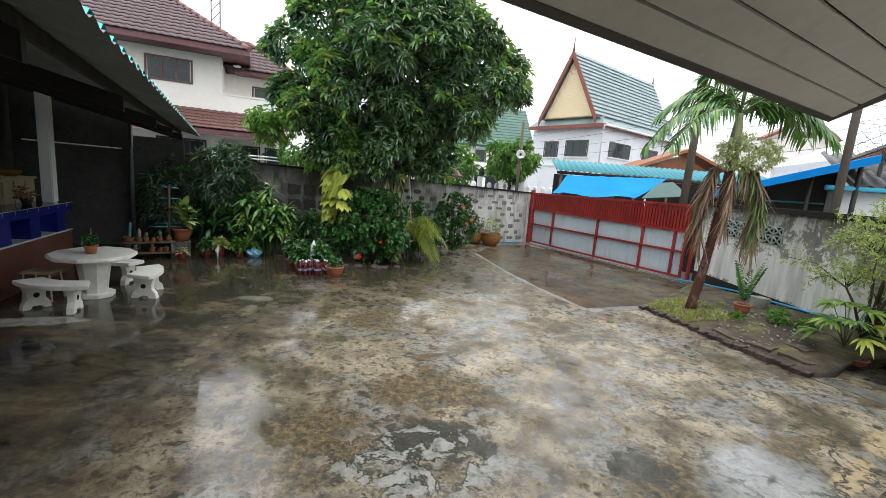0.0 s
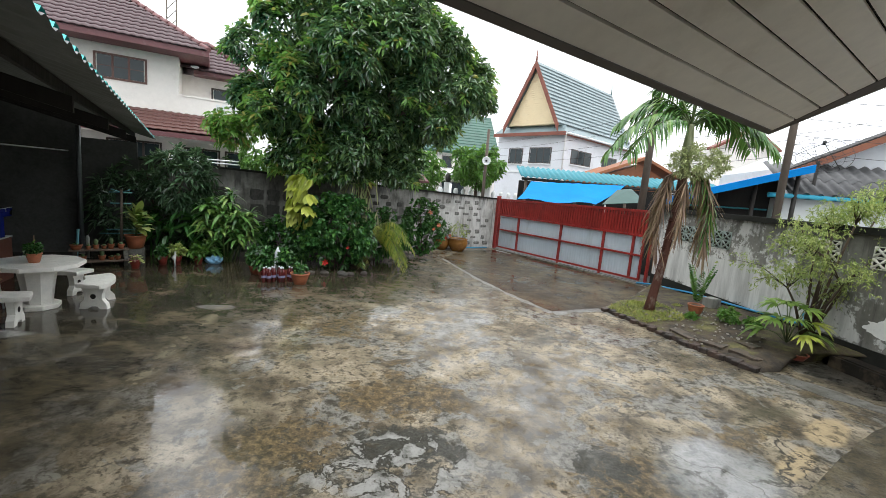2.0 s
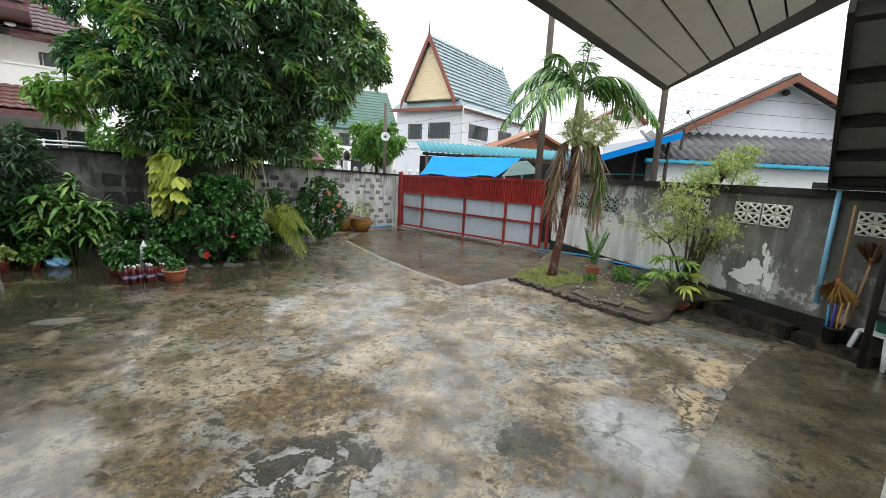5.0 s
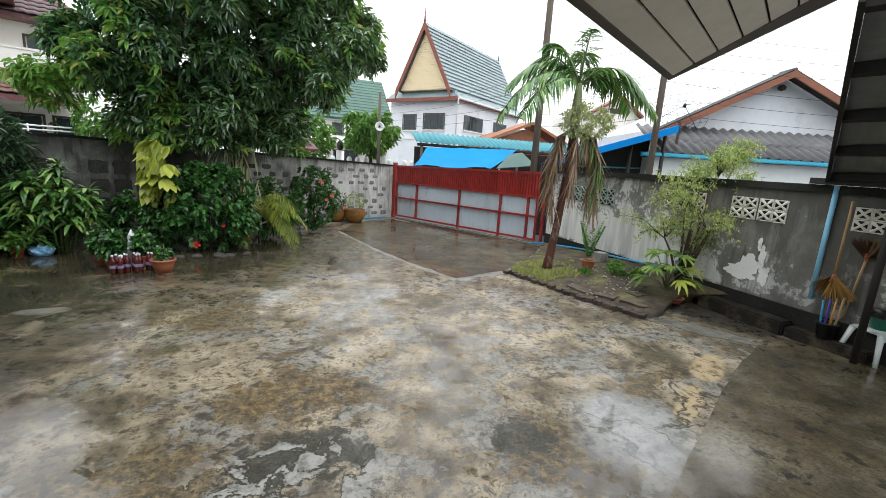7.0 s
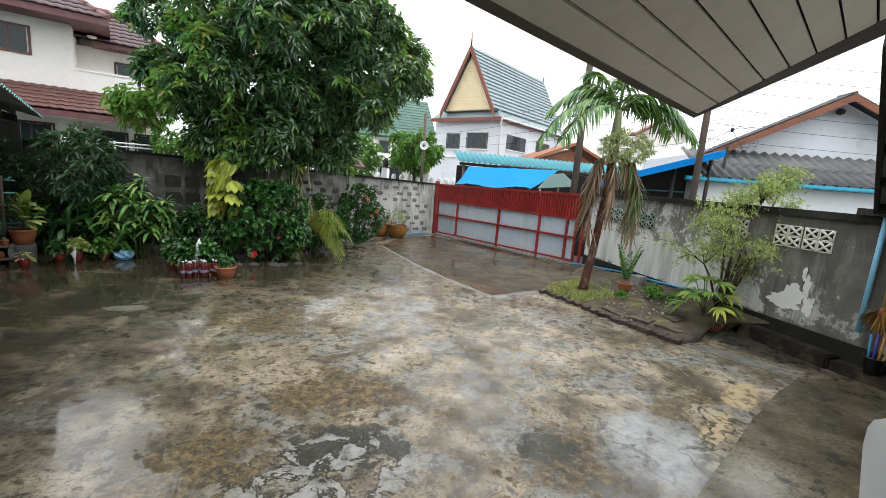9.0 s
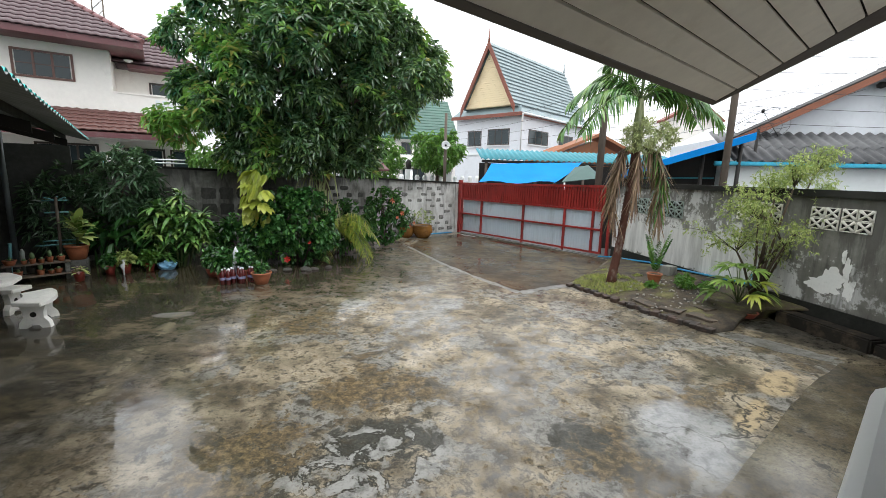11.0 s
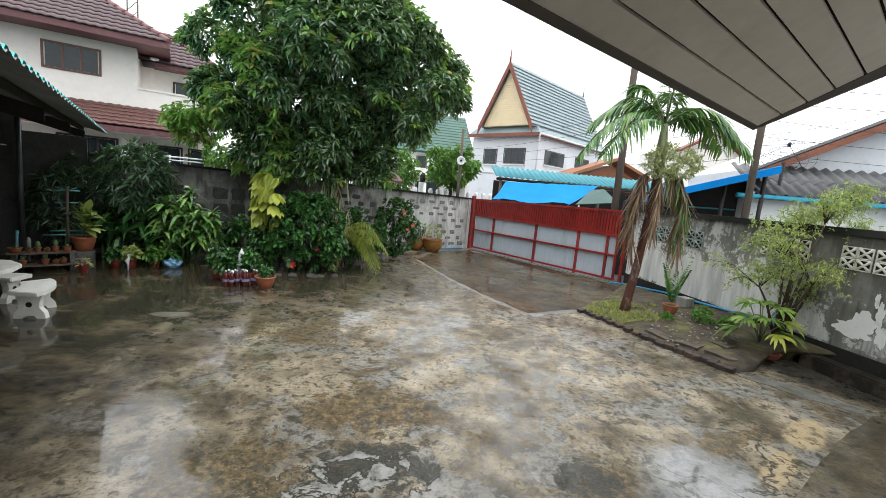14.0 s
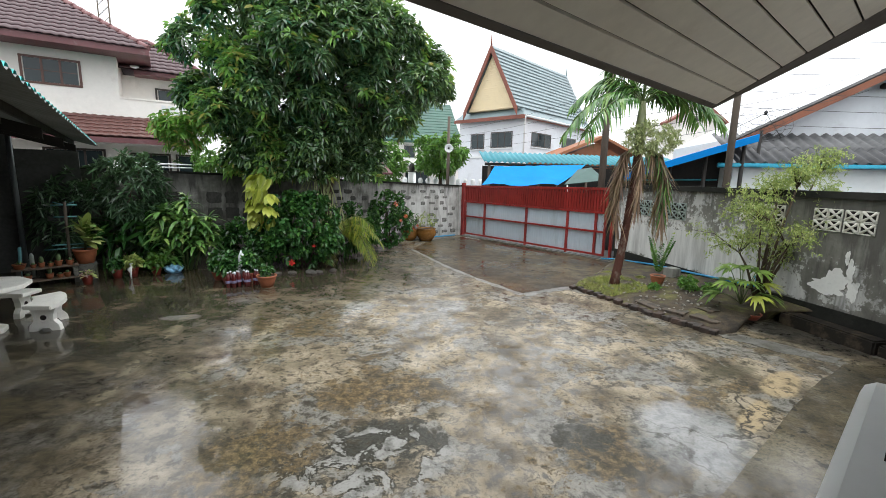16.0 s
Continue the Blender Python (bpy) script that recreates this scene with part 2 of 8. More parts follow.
    c = blend(t, calc(t, "MULTIPLY", ramp(t, chip, [(0.478, 0.0), (0.492, 1.0), (0.517, 1.0), (0.522, 0.0)]), chips), c, (0.025, 0.023, 0.016))
    c = blend(t, calc(t, "MULTIPLY", ramp(t, chip, [(0.520, 0.0), (0.530, 0.95)]), chips), c, ramp(t, fine, [(0.38, (0.13, 0.127, 0.115)), (0.55, (0.30, 0.295, 0.275))]))
    # the low place by the apron: grey, cracked, under water
    puddle = blob(t, 1.88, 2.0, 0.56, 0.52, 35, 0.6, 0.4)
    c = blend(t, calc(t, "MULTIPLY", puddle, 0.85), c, ramp(t, fine, [(0.36, (0.10, 0.103, 0.104)), (0.56, (0.29, 0.295, 0.295))]))
    # tan ridge of broken screed and the shallow oval hollow
    ridge = calc(t, "MAXIMUM", blob(t, 2.62, 2.22, 0.44, 0.10, 38, 0.25), blob(t, 3.35, 2.78, 0.42, 0.16, 38, 0.4))
    c = blend(t, calc(t, "MULTIPLY", ridge, ramp(t, fine, [(0.38, 0.2), (0.50, 0.95)])), c, (0.42, 0.325, 0.19))
    c = blend(t, calc(t, "MULTIPLY", blob(t, 3.09, 3.05, 0.34, 0.13, 14, 0.25, 0.3), 0.6), c, (0.075, 0.066, 0.040))
    # cracks
    bent = node(t, "ShaderNodeVectorMath")
    bent.operation = "MULTIPLY_ADD"
    warp = node(t, "ShaderNodeTexNoise", Scale=2.6, Detail=8.0, Roughness=0.62)
    t.links.new(v, warp.inputs["Vector"])
    t.links.new(warp.outputs["Color"], bent.inputs[0])
    bent.inputs[1].default_value = (0.9, 0.9, 0.0)
    t.links.new(v, bent.inputs[2])
    cell = node(t, "ShaderNodeTexVoronoi", Scale=1.15)
    cell.feature = "DISTANCE_TO_EDGE"
    t.links.new(bent.outputs[0], cell.inputs["Vector"])
    crack = calc(t, "MULTIPLY", ramp(t, cell.outputs["Distance"], [(0.004, 1.0), (0.016, 0.0)]), calc(t, "MAXIMUM", blob(t, 2.4, 2.4, 1.5, 0.85, 35, 0.6, 0.5), calc(t, "MULTIPLY", ramp(t, big, [(0.50, 0.0), (0.58, 1.0)]), 0.6)))
    c = blend(t, crack, c, (0.035, 0.03, 0.022))
    # moss and silt, with dark reflections of veranda and plants painted into the colour
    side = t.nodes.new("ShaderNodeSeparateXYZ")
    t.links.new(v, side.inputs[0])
    moss_shade = calc(t, "ADD", calc(t, "MULTIPLY", side.outputs["X"], -0.42), calc(t, "MULTIPLY", mid, 1.6))
    moss_shaded = calc(t, "MULTIPLY", calc(t, "SUBTRACT", moss_shade, 1.50, True), 1.5, True)
    moss_shaded = calc(t, "MAXIMUM", moss_shaded, calc(t, "MULTIPLY", blob(t, -2.9, 7.2, 4.8, 2.5, 18, 0.6, 0.7), 0.92))
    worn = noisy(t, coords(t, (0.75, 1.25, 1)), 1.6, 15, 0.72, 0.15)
    c = blend(t, moss_shaded, c, ramp(t, worn, [(0.38, (0.013, 0.011, 0.006)), (0.47, (0.032, 0.026, 0.014)), (0.55, (0.058, 0.047, 0.025)), (0.64, (0.15, 0.122, 0.074))]))
    wash = calc(t, "MAXIMUM", blob(t, -5.05, 3.12, 0.60, 0.16, 24, 0.5), blob(t, -3.85, 1.45, 0.25, 0.18, 30, 0.5))
    wash = calc(t, "MAXIMUM", wash, calc(t, "MULTIPLY", blob(t, -3.35, 4.7, 0.30, 0.12, 10, 0.9), 0.5))
    c = blend(t, calc(t, "MULTIPLY", wash, 0.85), c, ramp(t, fine, [(0.38, (0.20, 0.198, 0.18)), (0.56, (0.42, 0.41, 0.385))]))
    crumbs = calc(t, "MULTIPLY", blob(t, -3.05, 3.6, 0.12, 2.3, 10, 0.9, 0.9), ramp(t, mid, [(0.50, 0.0), (0.54, 0.8)]))
    c = blend(t, crumbs, c, (0.28, 0.24, 0.16))
    # near-black patch on the floor before the right wall's ledge
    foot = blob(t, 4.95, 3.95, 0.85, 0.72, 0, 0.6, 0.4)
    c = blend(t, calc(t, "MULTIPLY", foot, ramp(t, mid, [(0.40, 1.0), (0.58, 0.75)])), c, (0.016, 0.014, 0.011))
    c = blend(t, ramp(t, grit, [(0.32, 0.6), (0.47, 0.0)]), c, (0.04, 0.034, 0.022))
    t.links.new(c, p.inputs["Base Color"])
    p.inputs["Roughness"].default_value = 0.6
    p.inputs["Specular IOR Level"].default_value = 0.2
    # the water film: whole in the pools and on the shaded side, broken by the grain elsewhere
    pool = calc(t, "MAXIMUM", puddle, calc(t, "MULTIPLY", calc(t, "SUBTRACT", calc(t, "ADD", calc(t, "MULTIPLY", side.outputs["X"], -0.9), big), 1.15, True), 1.6, True))
    grain = calc(t, "ADD", calc(t, "ADD", calc(t, "MULTIPLY", fine, 0.45), calc(t, "MULTIPLY", mid, 0.35)), calc(t, "MULTIPLY", big, 0.20))
    dry = calc(t, "SUBTRACT", grain, calc(t, "MULTIPLY", pool, 0.13))
    p.inputs["Coat IOR"].default_value = 1.6
    t.links.new(ramp(t, dry, [(0.43, 1.0), (0.48, 0.6), (0.54, 0.08)]), p.inputs["Coat Weight"])
    t.links.new(ramp(t, dry, [(0.36, 0.02), (0.47, 0.035), (0.58, 0.09)]), p.inputs["Coat Roughness"])
    bump(t, p, calc(t, "ADD", calc(t, "MULTIPLY", mid, 0.4), calc(t, "ADD", calc(t, "MULTIPLY", fine, 0.4), calc(t, "MULTIPLY", grit, 0.2))), 0.8, 0.02)
    film = node(t, "ShaderNodeBump", Strength=0.30, Distance=0.012)
    ripple = calc(t, "MULTIPLY", noisy(t, v, 15.0, 2, 0.5, 0.3), 0.16)
    skin_h = calc(t, "MULTIPLY", noisy(t, v, 7.0, 4, 0.55), ramp(t, dry, [(0.36, 0.04), (0.48, 0.30), (0.58, 1.0)]))
    t.links.new(calc(t, "ADD", ripple, skin_h), film.inputs["Height"])
    t.links.new(film.outputs[0], p.inputs["Coat Normal"])
    return m


def stained_plaster():
    """Old plaster: vertical rain streaks, black mould from above, and remains of white paint low down."""
    m, t, p = shader("weathered_plaster")
    v = coords(t)
    streak = noisy(t, coords(t, (1, 1, 0.12)), 5.0, 8, 0.65, 0.2)
    mid = noisy(t, v, 1.7, 10, 0.65, 0.4)
    fine = noisy(t, v, 14, 10, 0.72)
    c = ramp(t, calc(t, "ADD", calc(t, "MULTIPLY", streak, 0.55), calc(t, "MULTIPLY", mid, 0.45)), [(0.36, (0.07, 0.068, 0.058)), (0.48, (0.21, 0.205, 0.18)), (0.62, (0.42, 0.415, 0.385))])
    pos = t.nodes.new("ShaderNodeSeparateXYZ")
    t.links.new(v, pos.inputs[0])
    low = ramp(t, pos.outputs["Z"], [(0.28, 0.0), (0.40, 0.13), (1.05, 0.10), (1.35, 0.0)])
    far = ramp(t, calc(t, "MULTIPLY", pos.outputs["Y"], 0.1), [(0.42, 0.0), (0.58, 0.13)])
    paint = calc(t, "ADD", calc(t, "ADD", calc(t, "MULTIPLY", mid, 0.6), calc(t, "MULTIPLY", fine, 0.4)), calc(t, "ADD", low, far))
    c = blend(t, ramp(t, paint, [(0.625, 0.0), (0.65, 0.9)]), c, ramp(t, streak, [(0.35, (0.46, 0.46, 0.44)), (0.6, (0.78, 0.78, 0.75))]))
    mould = calc(t, "ADD", ramp(t, calc(t, "MULTIPLY", pos.outputs["Z"], 0.5), [(0.55, 0.0), (0.90, 0.22)]), streak)
    mould = calc(t, "ADD", mould, ramp(t, calc(t, "MULTIPLY", pos.outputs["Y"], 0.1), [(0.36, 0.20), (0.50, 0.07), (0.62, 0.0)]))
    c = blend(t, ramp(t, mould, [(0.58, 0.0), (0.76, 0.85)]), c, (0.045, 0.042, 0.034))
    t.links.new(c, p.inputs["Base Color"])
    p.inputs["Roughness"].default_value = 0.75
    bump(t, p, calc(t, "ADD", fine, calc(t, "MULTIPLY", paint, 0.8)), 0.5, 0.01)
    return m


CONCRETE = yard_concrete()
PORCH = wet_concrete("smooth_grey_concrete", (0.62, 0.64, 0.65), 0.01, 0.25)
DRIVE = wet_concrete("drive_concrete", (0.44, 0.415, 0.36), 0.0, 0.4)
PALE_CEMENT = plain("pale_cement", (0.17, 0.165, 0.15), 0.35, 0, 0.5, 9, 0.8, dirt=(0.07, 0.065, 0.05), dirt_at=(0.47, 0.58))
EARTH = plain("dark_earth", (0.07, 0.05, 0.035), 0.85, 0, 0.5, 4, 0.6, dirt=(0.03, 0.035, 0.02))
ASPHALT = plain("asphalt", (0.06, 0.06, 0.06), 0.6, 0, 0.3, 2, 0.4)
MORTAR = plain("old_mortar", (0.30, 0.30, 0.275), 0.8, 0, 0.3, 3, 0.5, (1, 1, 0.35), dirt=(0.055, 0.055, 0.048), dirt_at=(0.5, 0.68))
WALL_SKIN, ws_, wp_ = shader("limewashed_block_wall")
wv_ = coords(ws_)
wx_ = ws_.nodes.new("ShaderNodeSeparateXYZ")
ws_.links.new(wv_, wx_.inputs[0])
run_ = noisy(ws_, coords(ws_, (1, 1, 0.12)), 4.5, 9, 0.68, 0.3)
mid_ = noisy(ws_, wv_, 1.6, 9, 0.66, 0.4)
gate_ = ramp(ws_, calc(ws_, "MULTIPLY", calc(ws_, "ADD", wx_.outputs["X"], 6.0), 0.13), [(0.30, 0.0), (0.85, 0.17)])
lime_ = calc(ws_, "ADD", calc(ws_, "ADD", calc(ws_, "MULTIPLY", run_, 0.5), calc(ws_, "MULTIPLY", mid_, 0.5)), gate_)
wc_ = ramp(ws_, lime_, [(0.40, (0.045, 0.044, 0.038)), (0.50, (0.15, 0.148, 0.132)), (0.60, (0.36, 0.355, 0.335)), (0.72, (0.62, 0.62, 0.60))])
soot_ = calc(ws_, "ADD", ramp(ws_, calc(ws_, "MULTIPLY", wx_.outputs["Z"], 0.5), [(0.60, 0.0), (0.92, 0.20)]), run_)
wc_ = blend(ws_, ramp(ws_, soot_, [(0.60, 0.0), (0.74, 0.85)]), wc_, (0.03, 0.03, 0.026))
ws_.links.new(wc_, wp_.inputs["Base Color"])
wp_.inputs["Roughness"].default_value = 0.85
bump(ws_, wp_, noisy(ws_, wv_, 16, 10, 0.72), 0.6, 0.012)
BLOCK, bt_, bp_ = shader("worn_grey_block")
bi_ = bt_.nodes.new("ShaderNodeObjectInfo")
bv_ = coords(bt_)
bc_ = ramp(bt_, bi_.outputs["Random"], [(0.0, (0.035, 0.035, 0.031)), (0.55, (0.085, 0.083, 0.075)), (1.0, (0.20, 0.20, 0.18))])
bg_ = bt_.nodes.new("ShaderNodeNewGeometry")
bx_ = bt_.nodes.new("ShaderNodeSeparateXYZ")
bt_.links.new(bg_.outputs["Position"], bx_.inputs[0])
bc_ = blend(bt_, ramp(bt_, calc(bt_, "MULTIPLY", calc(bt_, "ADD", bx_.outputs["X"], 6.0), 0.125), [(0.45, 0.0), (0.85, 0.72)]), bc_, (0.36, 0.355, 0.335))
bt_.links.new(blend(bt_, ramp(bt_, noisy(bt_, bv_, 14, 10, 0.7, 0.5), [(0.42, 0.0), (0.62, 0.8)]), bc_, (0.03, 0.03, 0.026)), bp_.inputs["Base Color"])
bp_.inputs["Roughness"].default_value = 0.85
bump(bt_, bp_, noisy(bt_, bv_, 30, 8, 0.7), 0.6, 0.01)
COPING = plain("black_coping", (0.022, 0.022, 0.019), 0.85, 0, 0.5, 4, 0.5, dirt=(0.07, 0.07, 0.062), dirt_at=(0.62, 0.8))
PLASTER = stained_plaster()
RED = plain("red_paint", (0.27, 0.022, 0.018), 0.4, 0, 0.35, 6, 0.15, (1, 1, 0.3), dirt=(0.10, 0.02, 0.015))
SHEET = plain("grey_sheet_metal", (0.46, 0.53, 0.59), 0.45, 0.0, 0.10, 3, 0.05, (1, 1, 0.2), dirt=(0.30, 0.34, 0.37))
SOFFIT = plain("soffit_board", (0.84, 0.79, 0.71), 0.6, 0, 0.08, 3, 0.1, dirt=(0.68, 0.62, 0.54))
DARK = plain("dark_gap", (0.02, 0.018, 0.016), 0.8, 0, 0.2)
CREAM = plain("cream_render", (0.89, 0.85, 0.80), 0.7, 0, 0.06, 1.5, 0.1, dirt=(0.70, 0.65, 0.6))
WHITE = plain("white_paint", (0.78, 0.80, 0.80), 0.45, 0, 0.06, 2, 0.08, dirt=(0.6, 0.6, 0.58), dirt_at=(0.6, 0.85))
BROWN = plain("red_brown_paint", (0.115, 0.045, 0.032), 0.5, 0, 0.25, 3, 0.2)
BLUE_TILE = plain("blue_glazed_tile", (0.012, 0.018, 0.16), 0.12, 0, 0.2, 3, 0.03)
TIMBER = plain("dark_timber", (0.016, 0.013, 0.011), 0.7, 0, 0.3, 4, 0.2, (1, 1, 0.2))
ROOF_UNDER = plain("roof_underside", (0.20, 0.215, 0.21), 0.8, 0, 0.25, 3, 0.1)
STONE = plain("terrazzo", (0.80, 0.79, 0.74), 0.35, 0, 0.15, 18, 0.1, dirt=(0.42, 0.40, 0.35), dirt_at=(0.6, 0.85))
GREY_STEEL = plain("grey_steel", (0.14, 0.16, 0.16), 0.5, 0.3, 0.2, 5, 0.1)
TERRACOTTA = plain("terracotta", (0.36, 0.12, 0.055), 0.55, 0, 0.25, 8, 0.2, dirt=(0.18, 0.07, 0.04))


# ---- mesh helpers ----
I4 = Matrix.Identity(4)


def along(p, d):
    """A frame at p with x along the level direction d, z up."""
    x = Vector((d[0], d[1], 0)).normalized()
    y = Vector((-x.y, x.x, 0))
    z = p[2] if len(p) > 2 else 0.0
    return Matrix(((x.x, y.x, 0, p[0]), (x.y, y.y, 0, p[1]), (0, 0, 1, z), (0, 0, 0, 1)))


def box(bm, x0, y0, z0, x1, y1, z1, m=I4, bevel=0.0):
    vs = [bm.verts.new(m @ Vector((x, y, z))) for z in (z0, z1) for y in (y0, y1) for x in (x0, x1)]
    fs = [bm.faces.new([vs[i] for i in q]) for q in ((0, 2, 3, 1), (4, 5, 7, 6), (0, 1, 5, 4), (1, 3, 7, 5), (3, 2, 6, 7), (2, 0, 4, 6))]
    if bevel:
        es = list({e for f in fs for e in f.edges})
        bmesh.ops.bevel(bm, geom=es, offset=bevel, segments=2, affect="EDGES", clamp_overlap=True)
    return bm


def prism(bm, outline, z0, z1, m=I4):
    """An outline in x and y, raised from z0 to z1."""
    lo = [bm.verts.new(m @ Vector((x, y, z0))) for x, y in outline]
    hi = [bm.verts.new(m @ Vector((x, y, z1))) for x, y in outline]
    k = len(outline)
    bm.faces.new(hi)
    bm.faces.new(lo[::-1])
    for a in range(k):
        b = (a + 1) % k
        bm.faces.new((lo[a], lo[b], hi[b], hi[a]))
    return bm


def slab(bm, pts, thick):
    """A flat or leaning plate: corner points and a thickness downwards."""
    hi = [bm.verts.new(Vector(p)) for p in pts]
    lo = [bm.verts.new(Vector(p) - Vector((0, 0, thick))) for p in pts]
    k = len(pts)
    bm.faces.new(hi)
    bm.faces.new(lo[::-1])
    for a in range(k):
        b = (a + 1) % k
        bm.faces.new((lo[a], lo[b], hi[b], hi[a]))
    return bm


def tube(bm, pts, radii, seg=8, cap=True):
    """A round bar along points, with a radius at each."""
    pts = [Vector(p) for p in pts]
    if isinstance(radii, (int, float)):
        radii = [radii] * len(pts)
    rings, side = [], None
    for k, p in enumerate(pts):
        d = (pts[min(k + 1, len(pts) - 1)] - pts[max(k - 1, 0)]).normalized()
        if side is None:
            side = d.orthogonal().normalized()
        side = (side - d * side.dot(d)).normalized()
        up = d.cross(side)
        rings.append([bm.verts.new(p + radii[k] * (side * math.cos(a) + up * math.sin(a))) for a in (2 * math.pi * i / seg for i in range(seg))])
    for r0, r1 in zip(rings, rings[1:]):
        for i in range(seg):
            f = bm.faces.new((r0[i], r0[(i + 1) % seg], r1[(i + 1) % seg], r1[i]))
            f.smooth = True
    if cap:
        bm.faces.new(rings[0][::-1])
        bm.faces.new(rings[-1])
    return bm


def lathe(bm, profile, seg=20, m=I4):
    rings = []
    for r, z in profile:
        rings.append([bm.verts.new(m @ Vector((r * math.cos(2 * math.pi * i / seg), r * math.sin(2 * math.pi * i / seg), z))) for i in range(seg)])
    for r0, r1 in zip(rings, rings[1:]):
        for i in range(seg):
            f = bm.faces.new((r0[i], r0[(i + 1) % seg], r1[(i + 1) % seg], r1[i]))
            f.smooth = True
    bm.faces.new(rings[0][::-1])
    bm.faces.new(rings[-1])
    return bm


def part(name, bm, material, parent=None, label=""):
    """Links a bmesh as one mesh object under a thing."""
    me = bpy.data.meshes.new(name)
    bmesh.ops.recalc_face_normals(bm, faces=bm.faces)
    bm.to_mesh(me)
    bm.free()
    me.materials.append(material)
    ob = new(name, me)
    if parent:
        ob.parent = parent
    if label:
        ob["label"] = label
    return ob


def thing(name, label, category, group="", kind="", at=None):
    ob = new(name)
    if at is not None:
        ob.matrix_basis = at if isinstance(at, Matrix) else Matrix.Translation(at)
    return tagged(ob, label, category, group, kind)


def B():
    return bmesh.new()


def mesh_of(name, verts, faces, material, parent=None, label="", smooth=False):
    me = bpy.data.meshes.new(name)
    me.from_pydata(verts, [], faces)
    me.materials.append(material)
    if smooth:
        me.polygons.foreach_set("use_smooth", [True] * len(me.polygons))
    me.update()
    ob = new(name, me)
    if parent:
        ob.parent = parent
    if label:
        ob["label"] = label
    return ob


# ---- the ground ----
bm = B()
g = 400
vs = [bm.verts.new(p) for p in ((-g, -g, -0.06), (g, -g, -0.06), (g, g, -0.06), (-g, g, -0.06))]
bm.faces.new(vs)
tagged(part("ground", bm, ASPHALT), "dark wet road surface and earth beyond the yard", "ground", kind="structure")

bm = B()
prism(bm, [(-15, -6), (6.5, -6), (5.4, 2.6), (4.62, 8.95), (1.32, 13.3), (-15, 2.55)], -0.05, 0.0)
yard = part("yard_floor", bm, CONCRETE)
tagged(yard, "old wet concrete yard with tan patches, algae and puddles", "floor", kind="structure")

# ---- back wall of hollow blocks ----
C0, BD = (1.30, 13.30), (-0.835, -0.55)
BW = along(C0, BD)


def wall_top(s):
    return 1.615 + 0.031 * s


bm = B()
for a, b in ((0.0, 14.0),):
    vs = [bm.verts.new(BW @ Vector((x, y, z))) for y in (-0.14, 0.0) for x, z in ((a, -0.05), (b, -0.05), (b, wall_top(b)), (a, wall_top(a)))]
    for q in ((0, 1, 2, 3), (7, 6, 5, 4), (0, 4, 5, 1), (1, 5, 6, 2), (2, 6, 7, 3), (3, 7, 4, 0)):
        bm.faces.new([vs[i] for i in q])
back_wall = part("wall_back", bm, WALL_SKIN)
tagged(back_wall, "stained grey hollow block wall with smeared pale mortar", "wall", kind="structure")

# ---- right wall, plastered ----
W0, WD = (4.60, 9.00), (0.125, -0.992)
RW = along(W0, WD)
bm = B()
box(bm, 0, 0, -0.05, 13, 0.12, 1.754, RW)
right_wall = part("wall_right", bm, PLASTER)
tagged(right_wall, "weathered grey plaster wall with peeling white paint", "wall", kind="structure")

# ---- sliding gate ----
G0, GD = (1.38, 13.15), (0.603, -0.797)
gate = thing("sliding_gate", "red steel sliding gate with grey sheet panels", "gate", at=along(G0, GD))
def gate_top(x):
    return 1.665 + 0.018 * x


for x, w in ((0.03, 0.05), (0.905, 0.045), (2.55, 0.05), (3.91, 0.05), (4.72, 0.05), (4.975, 0.05)):
    part("upright", box(B(), x, -0.05, 0.03 if x in (2.55, 3.91) else 0.08, x + w, 0.0, 1.13), RED, gate)
for z0, z1 in ((0.075, 0.12), (0.645, 0.69), (1.115, 1.165)):
    part("rail", box(B(), 0.03, -0.055, z0, 5.025, 0.002, z1), RED, gate)
bm = B()
slab(bm, [(0.0, -0.055, gate_top(0)), (5.025, -0.055, gate_top(5)), (5.025, 0.002, gate_top(5)), (0.0, 0.002, gate_top(0))], 0.06)
part("rail", bm, RED, gate)
for a, b in ((0.08, 0.905), (0.95, 2.55), (2.60, 3.91), (3.96, 4.72), (4.77, 4.975)):
    bm = B()
    n = max(2, int((b - a) / 0.038))
    n += n % 2
    for k in range(n):
        xa, xb = a + (b - a) * k / n, a + (b - a) * (k + 1) / n
        ya, yb = (0.004, 0.012) if k % 2 else (0.012, 0.004)
        q = [bm.verts.new((xa, ya, 0.10)), bm.verts.new((xb, yb, 0.10)), bm.verts.new((xb, yb, 1.13)), bm.verts.new((xa, ya, 1.13))]
        bm.faces.new(q)
    bmesh.ops.remove_doubles(bm, verts=bm.verts, dist=0.0005)
    part("panel", bm, SHEET, gate)
part("backing", box(B(), 0.02, 0.006, 1.165, 5.02, 0.012, 1.60), RED, gate)
for k in range(64):
    x = 0.03 + k * 0.0785
    part("picket", box(B(), x, -0.03, 1.165, x + 0.052, -0.006, gate_top(x) - 0.0605), RED, gate)
part("latch", box(B(), 0.02, -0.075, 0.60, 0.09, -0.0555, 0.74), RED, gate)
track = thing("gate_track", "pale concrete strip with the gate rail", "track", at=along(G0, GD))
part("kerb", box(B(), -0.05, -0.13, -0.02, 5.3, 0.10, 0.022, bevel=0.006), PALE_CEMENT, track)
part("rail", box(B(), -0.05, -0.03, 0.0225, 5.3, -0.015, 0.034), GREY_STEEL, track)
gp = thing("gate_post", "red steel gate post beside the wall", "post", at=along((4.52, 9.02), GD))
